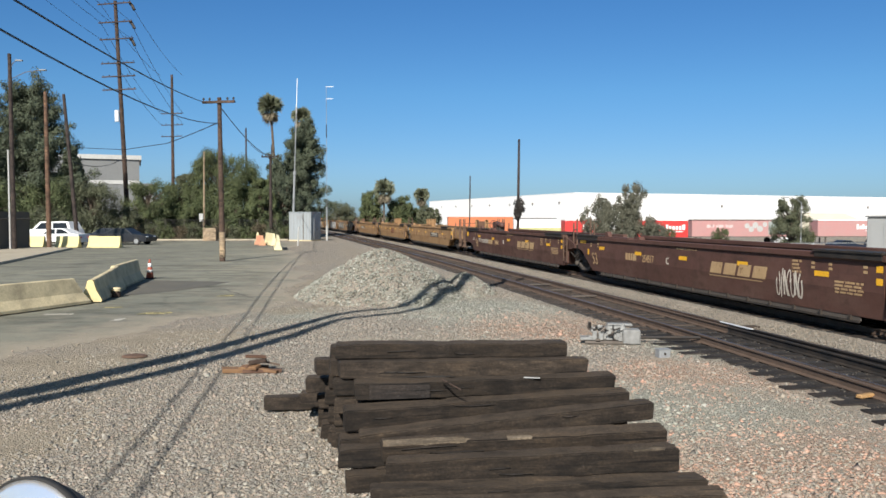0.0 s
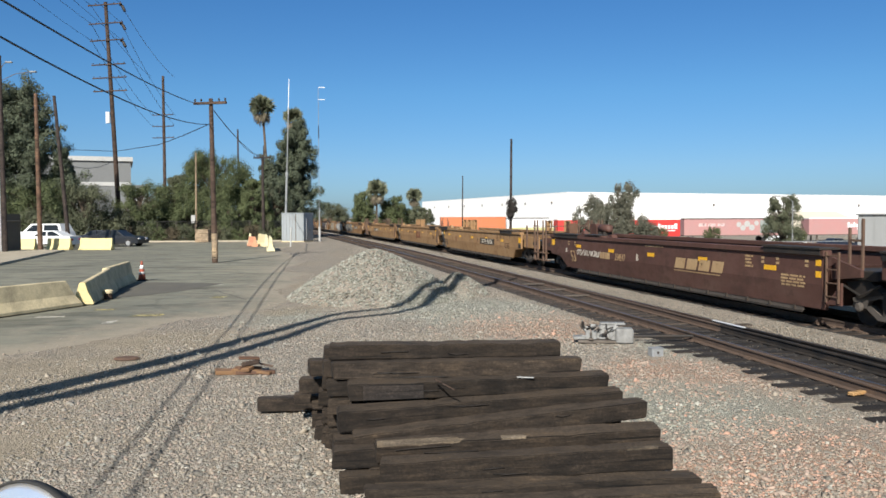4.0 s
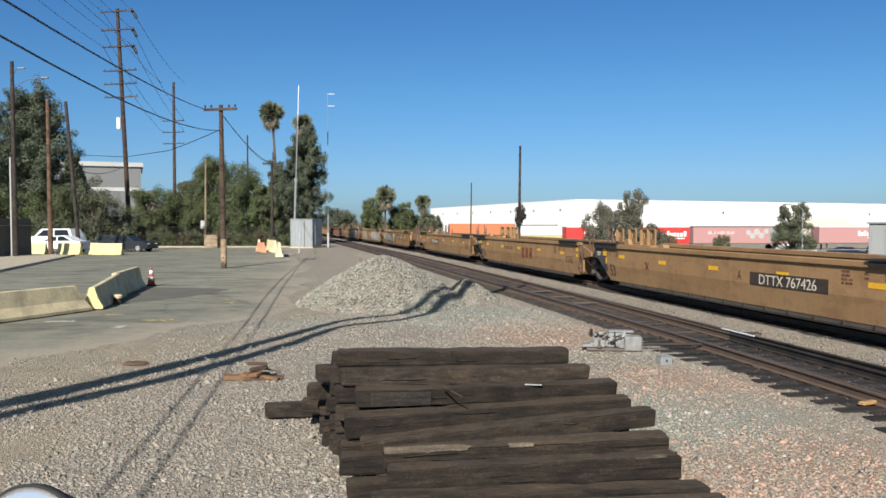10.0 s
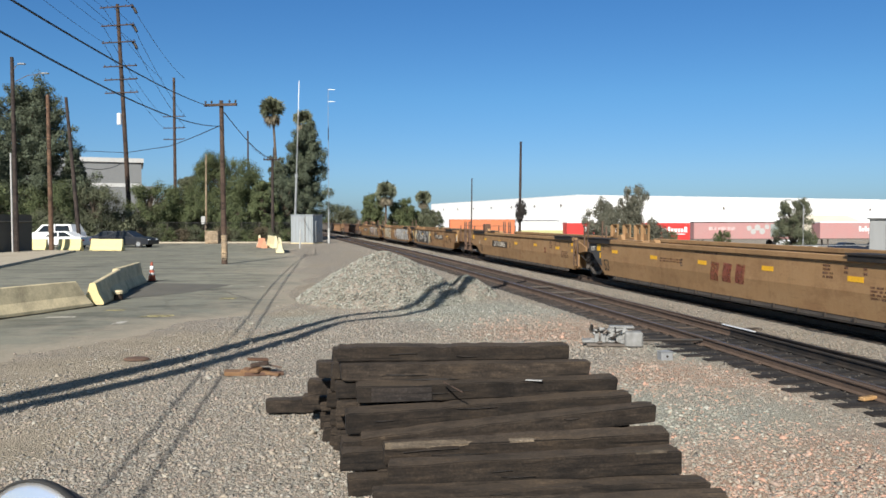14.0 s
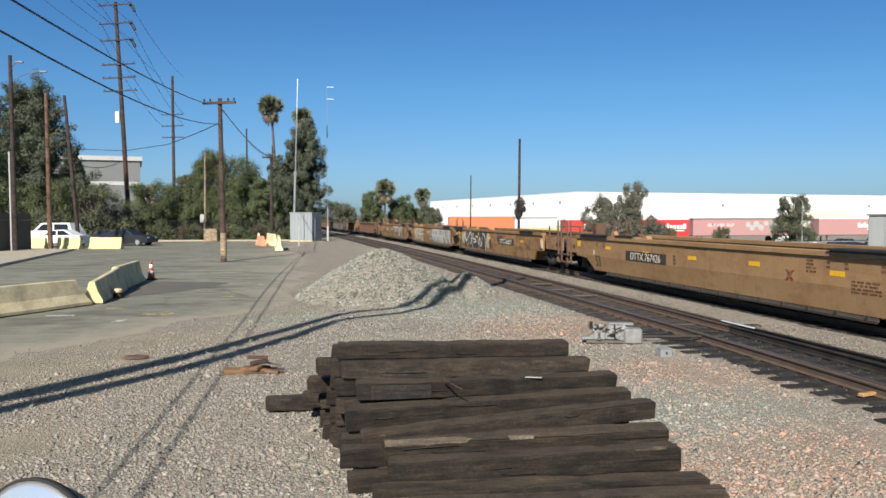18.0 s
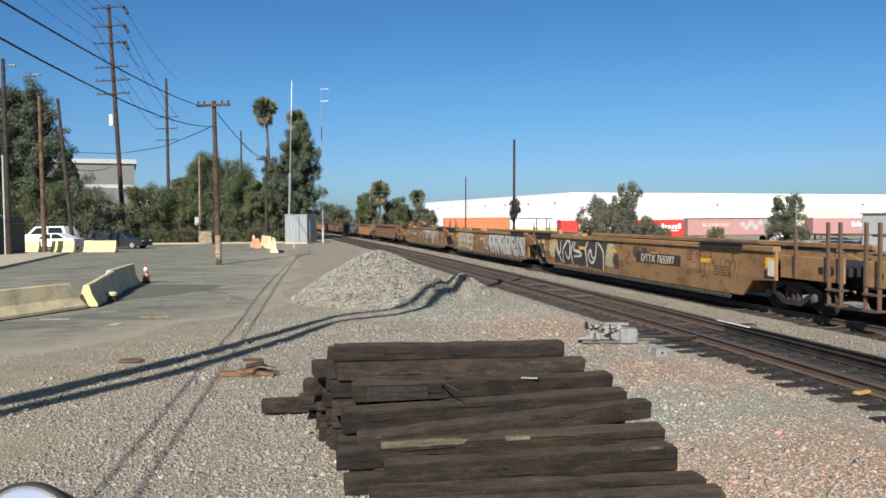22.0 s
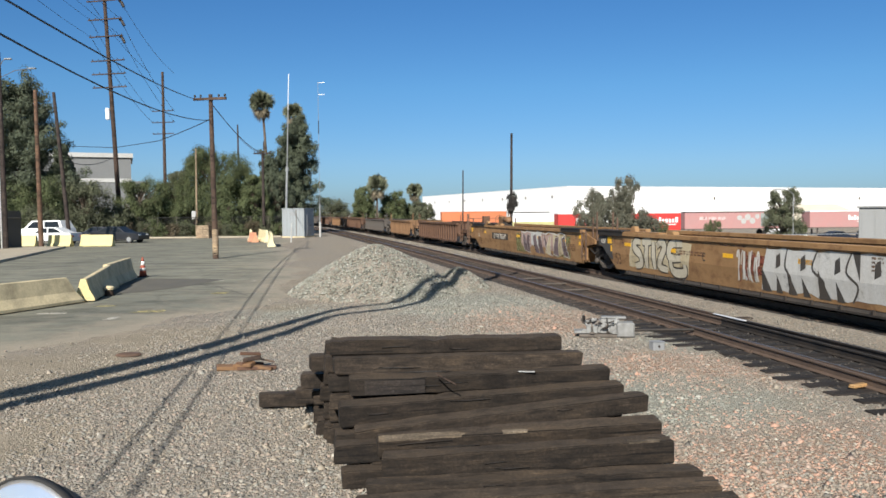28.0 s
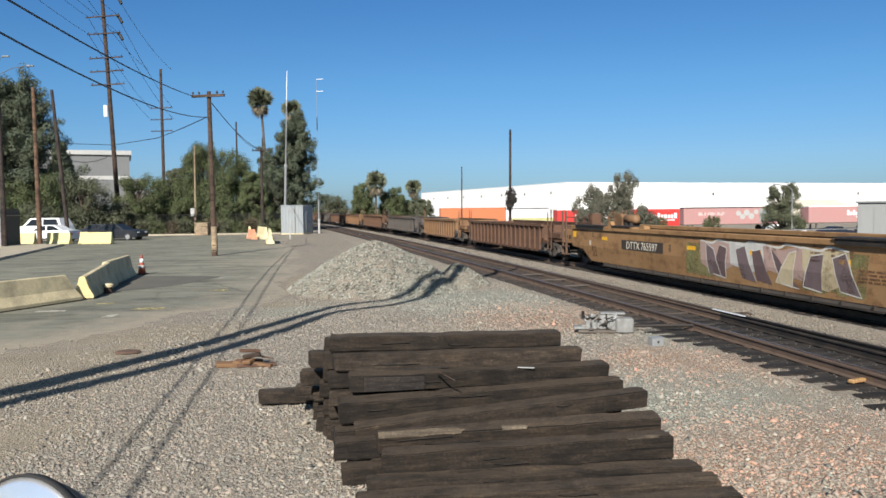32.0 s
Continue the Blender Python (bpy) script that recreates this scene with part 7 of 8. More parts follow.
# ---- trailers in the yard ----
def trailer(x, y, length, mat, label, turn=8.0, skirt=None, marks=0, h=3.9):
    t = thing("trailer", label, "trailer", Matrix.Translation((x, y, -1.7)) @ Euler((0, 0, radians(turn))).to_matrix().to_4x4(), "trailers in the yard")
    part("box", Shape().box(0, length, 0, 2.5, 1.15, h, c=0.03), M[mat], t)
    part("top_rail", Shape().box(-0.02, length + 0.02, -0.03, 2.53, h - 0.14, h + 0.02), M[skirt or "whiteclean"], t)
    part("bottom_rail", Shape().box(-0.02, length + 0.02, -0.03, 2.53, 1.05, 1.2), M["greysteel"], t)
    for a in (length - 2.4, length - 1.2):
        for b in (0.1, 2.1):
            part("wheel", Shape().lathe([(0.2, 0), (0.5, 0), (0.5, 0.28), (0.2, 0.28)], 14, Matrix.Translation((a, b + 0.3, 0.5)) @ Euler((radians(90), 0, 0)).to_matrix().to_4x4()), M["rubber"], t)
    for b in (0.3, 2.0):
        part("landing_leg", Shape().box(1.5, 1.7, b, b + 0.2, 0, 1.1), M["greysteel"], t)
    if marks:          # the owner's name as plain bars
        rng = random.Random(int(x))
        a = length * 0.5
        while a < length * 0.94:
            b = a + rng.uniform(0.28, 0.5)
            part("name_mark", Shape().box(a, b, -0.012, 0.0, 2.35, 2.35 + rng.choice((0.55, 0.55, 0.8))), M["whiteclean"], t)
            a = b + 0.14
        part("slogan_mark", Shape().box(length * 0.62, length * 0.92, -0.012, 0, 2.0, 2.14), M["whiteclean"], t)
    return t


trailer(18.2, 118, 5.4, "trailerred", "bright red box trailer in the yard", 6, marks=1)
trailer(27.6, 121, 10.0, "trailerred", "bright red box trailer with white name mark", 6, marks=1)
long_trailer = trailer(40.0, 128, 16.2, "trailermaroon", "long faded red box trailer with a printed picture, behind small bushes", 6, "blacksteel")
for k, (a, z, r) in enumerate(((9.2, 2.9, 0.42), (9.9, 2.35, 0.45), (10.6, 3.0, 0.5), (11.4, 2.4, 0.5), (12.2, 3.1, 0.4))):
    part("picture_blot", Shape().lathe([(r * 0.55, 0), (r, 0), (r, 0.01), (r * 0.55, 0.01)], 14, Matrix.Translation((a, 0.0, z)) @ Euler((radians(90), 0, 0)).to_matrix().to_4x4()), M["palewall"], long_trailer, "pale printed blot")
part("picture_panel", Shape().box(12.8, 16.0, -0.008, 0.0, 1.5, 3.6), M["tealprint"], long_trailer, "dull teal printed panel")
for a in (2.4, 4.0, 5.6):
    part("name_mark", Shape().box(a, a + 1.3, -0.012, 0.0, 2.6, 3.1), M["palepink"], long_trailer)
trailer(61.5, 131, 13.5, "trailermaroon", "faded red box trailer with pale name mark", 6, marks=1)
trailer(76.5, 134, 13.5, "trailermaroon", "faded red box trailer with pale name mark", 6, marks=1)
trailer(1.2, 140, 11.4, "traileorange", "orange shipping container on the yard", 4, "traileorange", h=4.25)
trailer(12.3, 128, 7.0, "limebox", "pale lime box body on the yard", 4, "whiteclean", h=2.7)
trailer(13.6, 150, 8.0, "carwhite", "white box trailer with a dark top rail on the yard", 4, "blacksteel", h=4.05)
for k, x in enumerate((33.5, 41.5, 54.0)):
    broadleaf(x, 119, -1.7, 2.9, 1.5, 110 + k, "bush", "low green bush in front of trailers", "bush", 700, 0.2, name="bush")
solo("beige_roof_building", Shape().prism([(-7, 0), (7, 0), (7, 4.1), (3.5, 5.6), (-5.5, 5.6), (-7, 4.1)], 0, 14), M["beige"], "low beige roofed building before the warehouse", "building", Matrix.Translation((92, 190, -2)))


# ---- vehicles ----
def car(x, y, z, turn, mat, label, body, roof, length=4.6, width=1.8, scale=1.0):
    """body and roof: outlines in side view."""
    c = thing("car", label, "car", Matrix.Translation((x, y, z)) @ Euler((0, 0, radians(turn))).to_matrix().to_4x4() @ Matrix.Scale(scale, 4), "parked vehicles")
    low_, high = min(d for _, d in body), max(d for _, d in roof)
    sh = Shape().prism(body, -width / 2, width / 2)
    sh.v = [(p, q * (1 - 0.10 * max(0, (r_ - 0.6))), r_) for p, q, r_ in sh.v]
    part("body", sh, M[mat], c)
    part("sill", Shape().box(-length * 0.36, length * 0.36, -width / 2 - 0.01, width / 2 + 0.01, low_ - 0.04, low_ + 0.06, c=0.01), M["rubber"], c)
    foot_ = min(d for _, d in roof)

    def cabin(outline, half):
        s_ = Shape().prism(outline, -half, half)
        s_.v = [(p, q * (1 - 0.20 * (r_ - foot_) / (high - foot_)), r_) for p, q, r_ in s_.v]
        return s_
    part("roof", cabin(roof, width / 2 - 0.10), M[mat], c)
    cx = sum(p for p, _ in roof) / len(roof)
    inner = [(cx + (p - cx) * 0.86, foot_ + 0.03 + (d - foot_) * 0.80) for p, d in roof]
    part("side_window", cabin(inner, width / 2 - 0.085), M["glass"], c)
    part("pillar", Shape().box(cx - 0.05, cx + 0.05, -width / 2 + 0.10, width / 2 - 0.10, foot_, high - 0.06), M[mat], c)
    for a in (-length * 0.31, length * 0.31):
        for s in (-1, 1):
            w = part("wheel", Shape().lathe([(0.12, 0), (0.32, 0), (0.33, 0.04), (0.33, 0.18), (0.12, 0.2)], 16, Matrix.Translation((a, s * (width / 2 - 0.09) + 0.1, 0.33)) @ Euler((radians(90), 0, 0)).to_matrix().to_4x4()), M["rubber"], c)
            part("hubcap", Shape().lathe([(0.05, 0), (0.2, 0), (0.2, 0.03)], 12, Matrix.Translation((a, s * (width / 2 + 0.012) + 0.01, 0.33)) @ Euler((radians(90), 0, 0)).to_matrix().to_4x4()), M["galv"], w)
    for e in (-1, 1):
        for s in (-0.6, 0.6):
            part("headlight" if e > 0 else "tail_light", Shape().box(e * length / 2 - 0.03, e * length / 2 + 0.01, s - 0.16, s + 0.16, 0.62, 0.76), M["whiteclean" if e > 0 else "trailerred"], c)
    return c


SEDAN = [(-2.3, 0.3), (2.3, 0.3), (2.32, 0.65), (2.15, 0.82), (1.0, 0.95), (-1.5, 1.0), (-2.25, 0.95), (-2.32, 0.6)]
SEDAN_R = [(1.0, 0.94), (0.25, 1.40), (-0.85, 1.42), (-1.65, 0.98)]
SUV = [(-2.4, 0.35), (2.4, 0.35), (2.42, 0.8), (2.3, 1.0), (1.2, 1.1), (-2.3, 1.12), (-2.42, 0.7)]
SUV_R = [(1.1, 1.09), (0.5, 1.72), (-2.0, 1.74), (-2.3, 1.1)]
car(-37.9, 78, 0, 170, "carwhite", "white SUV parked behind the barriers", SUV, SUV_R, 4.8, scale=1.2)
car(-33.7, 70.5, 0, 175, "carwhite", "white sedan parked behind yellow barriers", SEDAN, SEDAN_R, scale=1.08)
car(-33.0, 79, 0, 172, "carblue", "dark blue sedan parked behind the barriers", SEDAN, SEDAN_R)
car(-28.8, 73.5, 0, -10, "carblack", "black sedan parked on the asphalt", SEDAN, SEDAN_R, scale=1.06)
for k, (x, y, mat, kind) in enumerate(((44.0, 100, "carwhite", 1), (51.0, 101, "carblue", 0), (56.5, 102, "carblack", 1), (62.0, 103, "carblue", 0))):
    car(x, y, -1.7, 10, mat, ("white", "dark blue", "black", "dark blue")[k] + " vehicle parked in the far yard", SUV if kind else SEDAN, SUV_R if kind else SEDAN_R)

# ---- fences ----
bf = thing("board_fence", "tall dark board fence along the yard", "fence")
a0, a1 = Vector((-36.2, 34, 0)), Vector((-32.3, 63, 0))
dd = (a1 - a0)
nb = 90
bd = Shape().box(-0.17, 0.17, -0.02, 0.02, 0, 2.9).mesh("board", M["fence"])
for i in range(nb):
    p = a0 + dd * (i + 0.5) / nb
    part("board", bd, None, bf, m=Matrix.Translation((p.x, p.y, 0.02 + 0.03 * math.sin(i * 7.1))) @ Euler((0, 0, math.atan2(dd.y, dd.x))).to_matrix().to_4x4())
part("fence_rail", Shape().tube([a0 + Vector((0.1, 0, 2.4)), a1 + Vector((0.1, 0, 2.4))], 0.05, 5), M["fence"], bf)
cf = thing("chain_link_fence", "grey chain-link fence on posts along the trees", "fence")
rows_, posts_ = Shape(), Shape().tube([(0, 0, 0), (0, 0, 2.3)], 0.035, 6).mesh("post", M["greysteel"])
c0, c1 = Vector((-40, 86, 0)), Vector((-17.0, 92, 0))
for i in range(13):
    p = c0.lerp(c1, i / 12)
    part("post", posts_, None, cf, m=Matrix.Translation(p))
q = c1 - c0
for i in range(150):
    for dz in (1, -1):
        p0 = c0 + q * i / 150
        p1 = c0 + q * (i + 6.5) / 150
        rows_.tube([p0 + Vector((0, 0, 0.1 if dz > 0 else 2.15)), p1 + Vector((0, 0, 2.15 if dz > 0 else 0.1))], 0.012, 3, cap=False)
part("wire_mesh", rows_, M["mesh"], cf, "wire mesh")
part("top_rail", Shape().tube([c0 + Vector((0, 0, 2.2)), c1 + Vector((0, 0, 2.2))], 0.025, 5), M["mesh"], cf)
lp = thing("yard_lamp", "thin grey lamp post with a short arm in the yard", "street lamp", Matrix.Translation((29.6, 66.0, -1.7)))
part("shaft", Shape().tube([(0, 0, 0), (0, 0, 5.5)], 0.05, 8, 0.035), M["galv"], lp)
part("arm", Shape().tube([(0, 0, 5.45), (-0.4, 0, 5.8), (-1.1, 0, 5.9)], 0.025, 6), M["galv"], lp)
part("lamp_head", Shape().box(-1.5, -1.05, -0.12, 0.12, 5.85, 5.95, c=0.02), M["galv"], lp)
yf = thing("yard_fence", "grey wire fence rail beyond the railway", "fence")
for i in range(22):
    part("post", Shape().tube([(14 + i * 4, 60 + i * 0.8, -1.7), (14 + i * 4, 60 + i * 0.8, 0.6)], 0.04, 5), M["galv"], yf)
part("top_rail", Shape().tube([(14, 60, 0.55), (98, 76.8, 0.55)], 0.035, 5), M["galv"], yf)

for k in range(17):
    x = -39.5 + k * 1.38
    broadleaf(x, 84.2 + (x + 40) * 0.26, 0, 1.5 + 0.7 * abs(noise.noise((k * 1.7, 0, 0))) * 2, 1.15, 200 + k, ("dusty", "bush", "brush")[k % 3], "low dry grey-green brush along the wire fence", "bush", 420, 0.17, trunk=0.04, low=0.05, name="bush")

# kerbs
sheet("pavement", [(-90, 30), (-21.5, 35.3), (-23.4, 42.4), (-28.8, 62.6), (-33.5, 64.5), (-90, 70)], 0.14, M["kerb"], "pale concrete pavement by the board fence", "pavement")
solo("kerb", Shape().tube([(-20.6, 32, 0.05), (-21.5, 35.3, 0.05), (-23.4, 42.4, 0.05), (-28.8, 62.6, 0.05)], 0.13, 6), M["kerb"], "dark edged concrete kerb along the pavement", "kerb", kind="structure")
solo("low_kerb", Shape().box(-26, 0, -0.15, 0.15, 0, 0.17, c=0.03), M["kerb"], "pale concrete kerb before the chain-link fence", "kerb", Matrix.Translation((-16.5, 86.5, 0)) @ Euler((0, 0, radians(4))).to_matrix().to_4x4(), kind="structure")


# ---- barriers and cone ----
def jersey(p, q, mat, label, endmat=None, h=0.81, w=0.6, h2=None, slant=0.0):
    """From p to q; its height may change on the way to h2, and its end at q may slant back."""
    p, q = Vector((*p, 0)), Vector((*q, 0))
    L = (q - p).length
    sec = [(-w / 2, 0), (w / 2, 0), (w / 2, 0.08), (w * 0.27, 0.33), (w * 0.13, h - 0.02), (w * 0.09, h), (-w * 0.09, h), (-w * 0.13, h - 0.02), (-w * 0.27, 0.33), (-w / 2, 0.08)]
    t = thing("jersey_barrier", label, "barrier", Matrix.Translation((p.x, p.y, 0.055)) @ Euler((0, 0, math.atan2(q.y - p.y, q.x - p.x))).to_matrix().to_4x4(), "concrete barriers")
    b = bmesh.new()
    n = 8
    up = [1 + ((h2 or h) / h - 1) * i / n for i in range(n + 1)]
    loops = [[b.verts.new((L * i / n - (slant * z / h if i == n else 0), y + noise.noise((i, y * 3, z * 3)) * 0.008, z * up[i] + noise.noise((i * 2.1, z, y)) * 0.008)) for y, z in sec] for i in range(n + 1)]
    for i in range(n):
        for j in range(len(sec)):
            b.faces.new((loops[i][j], loops[i][(j + 1) % len(sec)], loops[i + 1][(j + 1) % len(sec)], loops[i + 1][j]))
    b.faces.new(loops[0])
    b.faces.new(list(reversed(loops[-1])))
    bmesh.ops.recalc_face_normals(b, faces=b.faces[:])
    sh = Shape()
    sh.take(b)
    part("body", sh, M[mat], t)
    for f in (0.12, 0.88):
        part("foot", Shape().box(L * f - 0.2, L * f + 0.2, -w * 0.4, w * 0.4, -0.036, 0.002), M[mat], t)
    if endmat:
        part("painted_end", Shape().prism([(a * 1.02, c * 1.01) for a, c in sec], -0.02, 0.22, "x"), M[endmat], t, "faded yellow painted end")
    return t


jersey((-12.9, 17.0), (-10.55, 23.6), "concrete", "worn concrete jersey barrier with stains and cracks", None, 0.77, 0.6, 0.74, 0.42)
jersey((-10.4, 23.75), (-11.3, 27.9), "concrete", "concrete jersey barrier with faded yellow end", "yellowc", 0.64, 0.6, 0.80)
jersey((-11.45, 27.95), (-12.25, 32.2), "concrete", "concrete jersey barrier beside a traffic cone", None)
jersey((-14.7, 11.6), (-13.05, 16.6), "concrete", "worn concrete jersey barrier", None, 0.77)
for k, (xa, xb, y) in enumerate(((-33.4, -32.2, 65.3), (-31.4, -29.5, 65.6), (-29.0, -28.3, 66.2), (-28.3, -25.9, 65.0))):
    jersey((xa, y), (xb, y - 0.1), "yellowp", "yellow painted barrier before parked cars", None, 0.92, 0.7)
for k, (xa, ya, xb, yb, mat) in enumerate(((-17.4, 76, -16.7, 73, "creamp"), (-16.2, 74.5, -14.6, 70, "creamp"), (-13.5, 66, -12.3, 60.5, "creamp"))):
    jersey((xa, ya), (xb, yb), mat, "cream-yellow water barrier at the road's end", None, 1.05, 0.6)
jersey((-16.6, 72.5), (-15.9, 71.2), "paleorange", "orange water barrier at the road's end", None, 0.85, 0.6)

cone = thing("traffic_cone", "orange traffic cone with white collar on the asphalt", "traffic cone", Matrix.Translation((-12.0, 33, 0.03)))
part("base", Shape().box(-0.19, 0.19, -0.19, 0.19, 0, 0.04, c=0.015), M["rubber"], cone)
part("cone_body", Shape().lathe([(0.155, 0.04), (0.115, 0.3), (0.085, 0.48)], 16), M["orange"], cone, smooth=True)
part("collar", Shape().lathe([(0.128, 0.26), (0.106, 0.37)], 16), M["palewall"], cone, "scuffed white band", smooth=True)
part("collar", Shape().lathe([(0.088, 0.48), (0.062, 0.64)], 16), M["whiteclean"], cone, "white reflective collar", smooth=True)
part("tip", Shape().lathe([(0.062, 0.64), (0.056, 0.69), (0.036, 0.80), (0.01, 0.81)], 16), M["orange"], cone, smooth=True)
stub = thing("broken_delineator", "broken white-topped orange delineator base at the barrier", "delineator", Matrix.Translation((-10.35, 25.5, 0.03)))
part("base", Shape().lathe([(0.14, 0), (0.12, 0.16), (0.1, 0.2)], 14), M["polewood"], stub)
part("cap", Shape().lathe([(0.15, 0.19), (0.16, 0.26), (0.12, 0.3), (0.02, 0.31)], 14), M["concrete"], stub)

for k, (x, y, a, b, mat) in enumerate(((-8.05, 19.9, 0.13, 0.35, "paint"), (-7.6, 21.3, 0.42, 0.28, "yellowpaint"), (-10.1, 21.0, 0.45, 0.16, "paint"), (-9.3, 22.6, 0.35, 0.14, "yellowpaint"), (-8.2, 30.9, 0.12, 0.12, "paint"), (-6.9, 30.5, 0.10, 0.10, "paint"), (-7.0, 26.0, 0.25, 0.3, "yellowpaint"))):
    sheet("road_marking", [(x - a, y - b), (x + a, y - b * 0.7), (x + a * 0.8, y + b), (x - a * 0.6, y + b * 0.6)], 0.0265, M[mat], "worn fragment of road paint on the asphalt", "road marking", 0.04, 20 + k, step=0.12)

# shadows of overhead wires, painted as thin dark strips on the asphalt
for k, pts in enumerate((((-26, 45.0), (-19, 48.5), (-13.2, 52)), ((-11.5, 31.5), (-7.8, 28.5), (-5.9, 25.2)), ((-24, 39), (-16, 42), (-9.5, 41)), ((-9.6, 33), (-7.5, 36), (-7.0, 44)))):
    sh = Shape()
    line_ = [Vector((*p, 0.0235)) for p in pts]
    path = [line_[0].lerp(line_[1], i / 10) for i in range(10)] + [line_[1].lerp(line_[2], i / 10) for i in range(11)]
    for i, p in enumerate(path):
        w = 0.05 + 0.03 * noise.noise((i * 0.7, k, 0))
        q = Vector((noise.noise((i * 0.5, k * 3.0, 1)) * 0.12, noise.noise((i * 0.5, k * 3.0, 5)) * 0.2, 0))
        sh.v += [tuple(p + q + Vector((0, w * 1.6, 0))), tuple(p + q - Vector((0, w * 1.6, 0)))]
    sh.f = [(2 * i, 2 * i + 1, 2 * i + 3, 2 * i + 2) for i in range(len(path) - 1)]
    solo("sealed_crack", sh, M["patch"], "thin dark strip painted across the asphalt as a wire's shadow", "crack", kind="structure")

# ---- two unseen heavy cables, added above and behind the eye so their shadows cross the gravel and the heap ----
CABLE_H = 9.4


def shadow_caster(rows):
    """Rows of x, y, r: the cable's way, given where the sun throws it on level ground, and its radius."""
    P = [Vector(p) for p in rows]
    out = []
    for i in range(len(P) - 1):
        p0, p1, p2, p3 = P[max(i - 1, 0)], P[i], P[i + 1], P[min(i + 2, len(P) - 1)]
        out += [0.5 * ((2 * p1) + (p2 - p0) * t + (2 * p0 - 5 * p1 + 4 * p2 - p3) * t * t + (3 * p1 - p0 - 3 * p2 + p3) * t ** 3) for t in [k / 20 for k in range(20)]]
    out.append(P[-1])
    for i, q in enumerate(out):          # uneven path and girth, so the shadow's edges waver
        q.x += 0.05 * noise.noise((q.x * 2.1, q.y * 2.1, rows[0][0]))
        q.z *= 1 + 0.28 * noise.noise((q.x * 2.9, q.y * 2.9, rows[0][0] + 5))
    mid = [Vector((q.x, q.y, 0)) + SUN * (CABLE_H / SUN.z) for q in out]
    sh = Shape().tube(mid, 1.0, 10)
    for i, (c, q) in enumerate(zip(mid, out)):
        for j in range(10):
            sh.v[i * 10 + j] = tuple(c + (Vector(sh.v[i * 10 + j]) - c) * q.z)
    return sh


CASTER_LABEL = "unseen heavy black cable added overhead to cast a shadow band"
solo("slack_cable", shadow_caster([(-11.0, 0.0, 0.275), (-8.2, 7.6, 0.275), (-6.28, 11.5, 0.265), (-5.35, 13.6, 0.245), (-4.4, 16.0, 0.21), (-3.45, 19.0, 0.17), (-2.75, 21.2, 0.13), (-2.22, 22.0, 0.11), (-1.34, 22.8, 0.10), (-0.64, 23.9, 0.10), (-0.07, 25.4, 0.10), (0.52, 27.1, 0.10), (1.83, 30.3, 0.11), (3.4, 33.4, 0.10)]), M["wire"], CASTER_LABEL, "cable", group="slack cables")
solo("slack_cable", shadow_caster([(-10.6, -0.8, 0.165), (-7.85, 6.8, 0.165), (-5.90, 10.85, 0.18), (-4.72, 13.15, 0.185), (-4.0, 15.0, 0.185), (-3.24, 17.4, 0.175), (-2.93, 18.7, 0.14), (-2.5, 20.2, 0.12), (-1.82, 20.95, 0.11), (-1.15, 21.6, 0.11), (-0.52, 22.8, 0.12), (-0.08, 24.2, 0.14), (0.28, 25.4, 0.15), (1.0, 27.3, 0.15), (1.9, 30.1, 0.12), (3.3, 33.0, 0.10)]), M["wire"], CASTER_LABEL, "cable", group="slack cables")
# mast added out of view to carry the shadow-casting cables
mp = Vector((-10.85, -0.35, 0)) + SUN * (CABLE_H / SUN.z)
cm = thing("cable_mast", "unseen grey mast added to hold the shadow-casting cables", "mast")
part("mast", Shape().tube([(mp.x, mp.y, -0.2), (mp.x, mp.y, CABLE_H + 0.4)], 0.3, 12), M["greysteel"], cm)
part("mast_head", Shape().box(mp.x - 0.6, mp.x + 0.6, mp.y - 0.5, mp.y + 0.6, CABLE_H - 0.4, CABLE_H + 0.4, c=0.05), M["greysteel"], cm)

# ---- switch machine, boxes, scrap ----
sm = thing("switch_machine", "silver-grey switch machine with open gear beside the track", "switch machine", Matrix.Translation((3.5, 16.4, 0.02)) @ Euler((0, 0, radians(-8))).to_matrix().to_4x4() @ Matrix.Scale(0.94, 4))
part("base_plate", Shape().box(-0.58, 0.5, -0.24, 0.26, 0, 0.06, c=0.01), M["greysteel"], sm)
part("gear_case", Shape().box(-0.15, 0.32, -0.05, 0.26, 0.07, 0.36, c=0.05), M["silver"], sm)
part("motor", Shape().tube([(-0.36, 0.1, 0.2), (-0.1, 0.1, 0.2)], 0.13, 12), M["greysteel"], sm)
part("terminal_box", Shape().box(0.22, 0.60, -0.28, 0.06, 0.0, 0.32, c=0.03), M["silver"], sm)
part("cover", Shape().box(-0.1, 0.45, 0.0, 0.25, 0.36, 0.41, c=0.02), M["silver"], sm)
part("end_plate", Shape().box(-0.68, -0.42, -0.2, 0.1, 0.07, 0.13, c=0.01), M["silver"], sm)
part("throw_rod", Shape().tube([(0.2, 0.1, 0.1), (2.4, 0.4, 0.1)], 0.035, 6), M["blacksteel"], sm)
rs = random.Random(12)
for k in range(58):
    x, y, z = rs.uniform(-0.5, 0.3), rs.uniform(-0.26, 0.1), rs.uniform(0.08, 0.38)
    if k % 3:
        part("linkage", Shape().tube([(x, y, z), (x + rs.uniform(-0.15, 0.15), y + rs.uniform(-0.05, 0.05), z + rs.uniform(-0.05, 0.12))], rs.uniform(0.015, 0.035), 6), M[rs.choice(("blacksteel", "silver", "greysteel"))], sm)
    else:
        part("lug", Shape().box(x - 0.05, x + 0.05, y - 0.04, y + 0.04, 0.07, z * 0.6 + 0.06, c=0.01), M[rs.choice(("silver", "silver", "greysteel"))], sm)
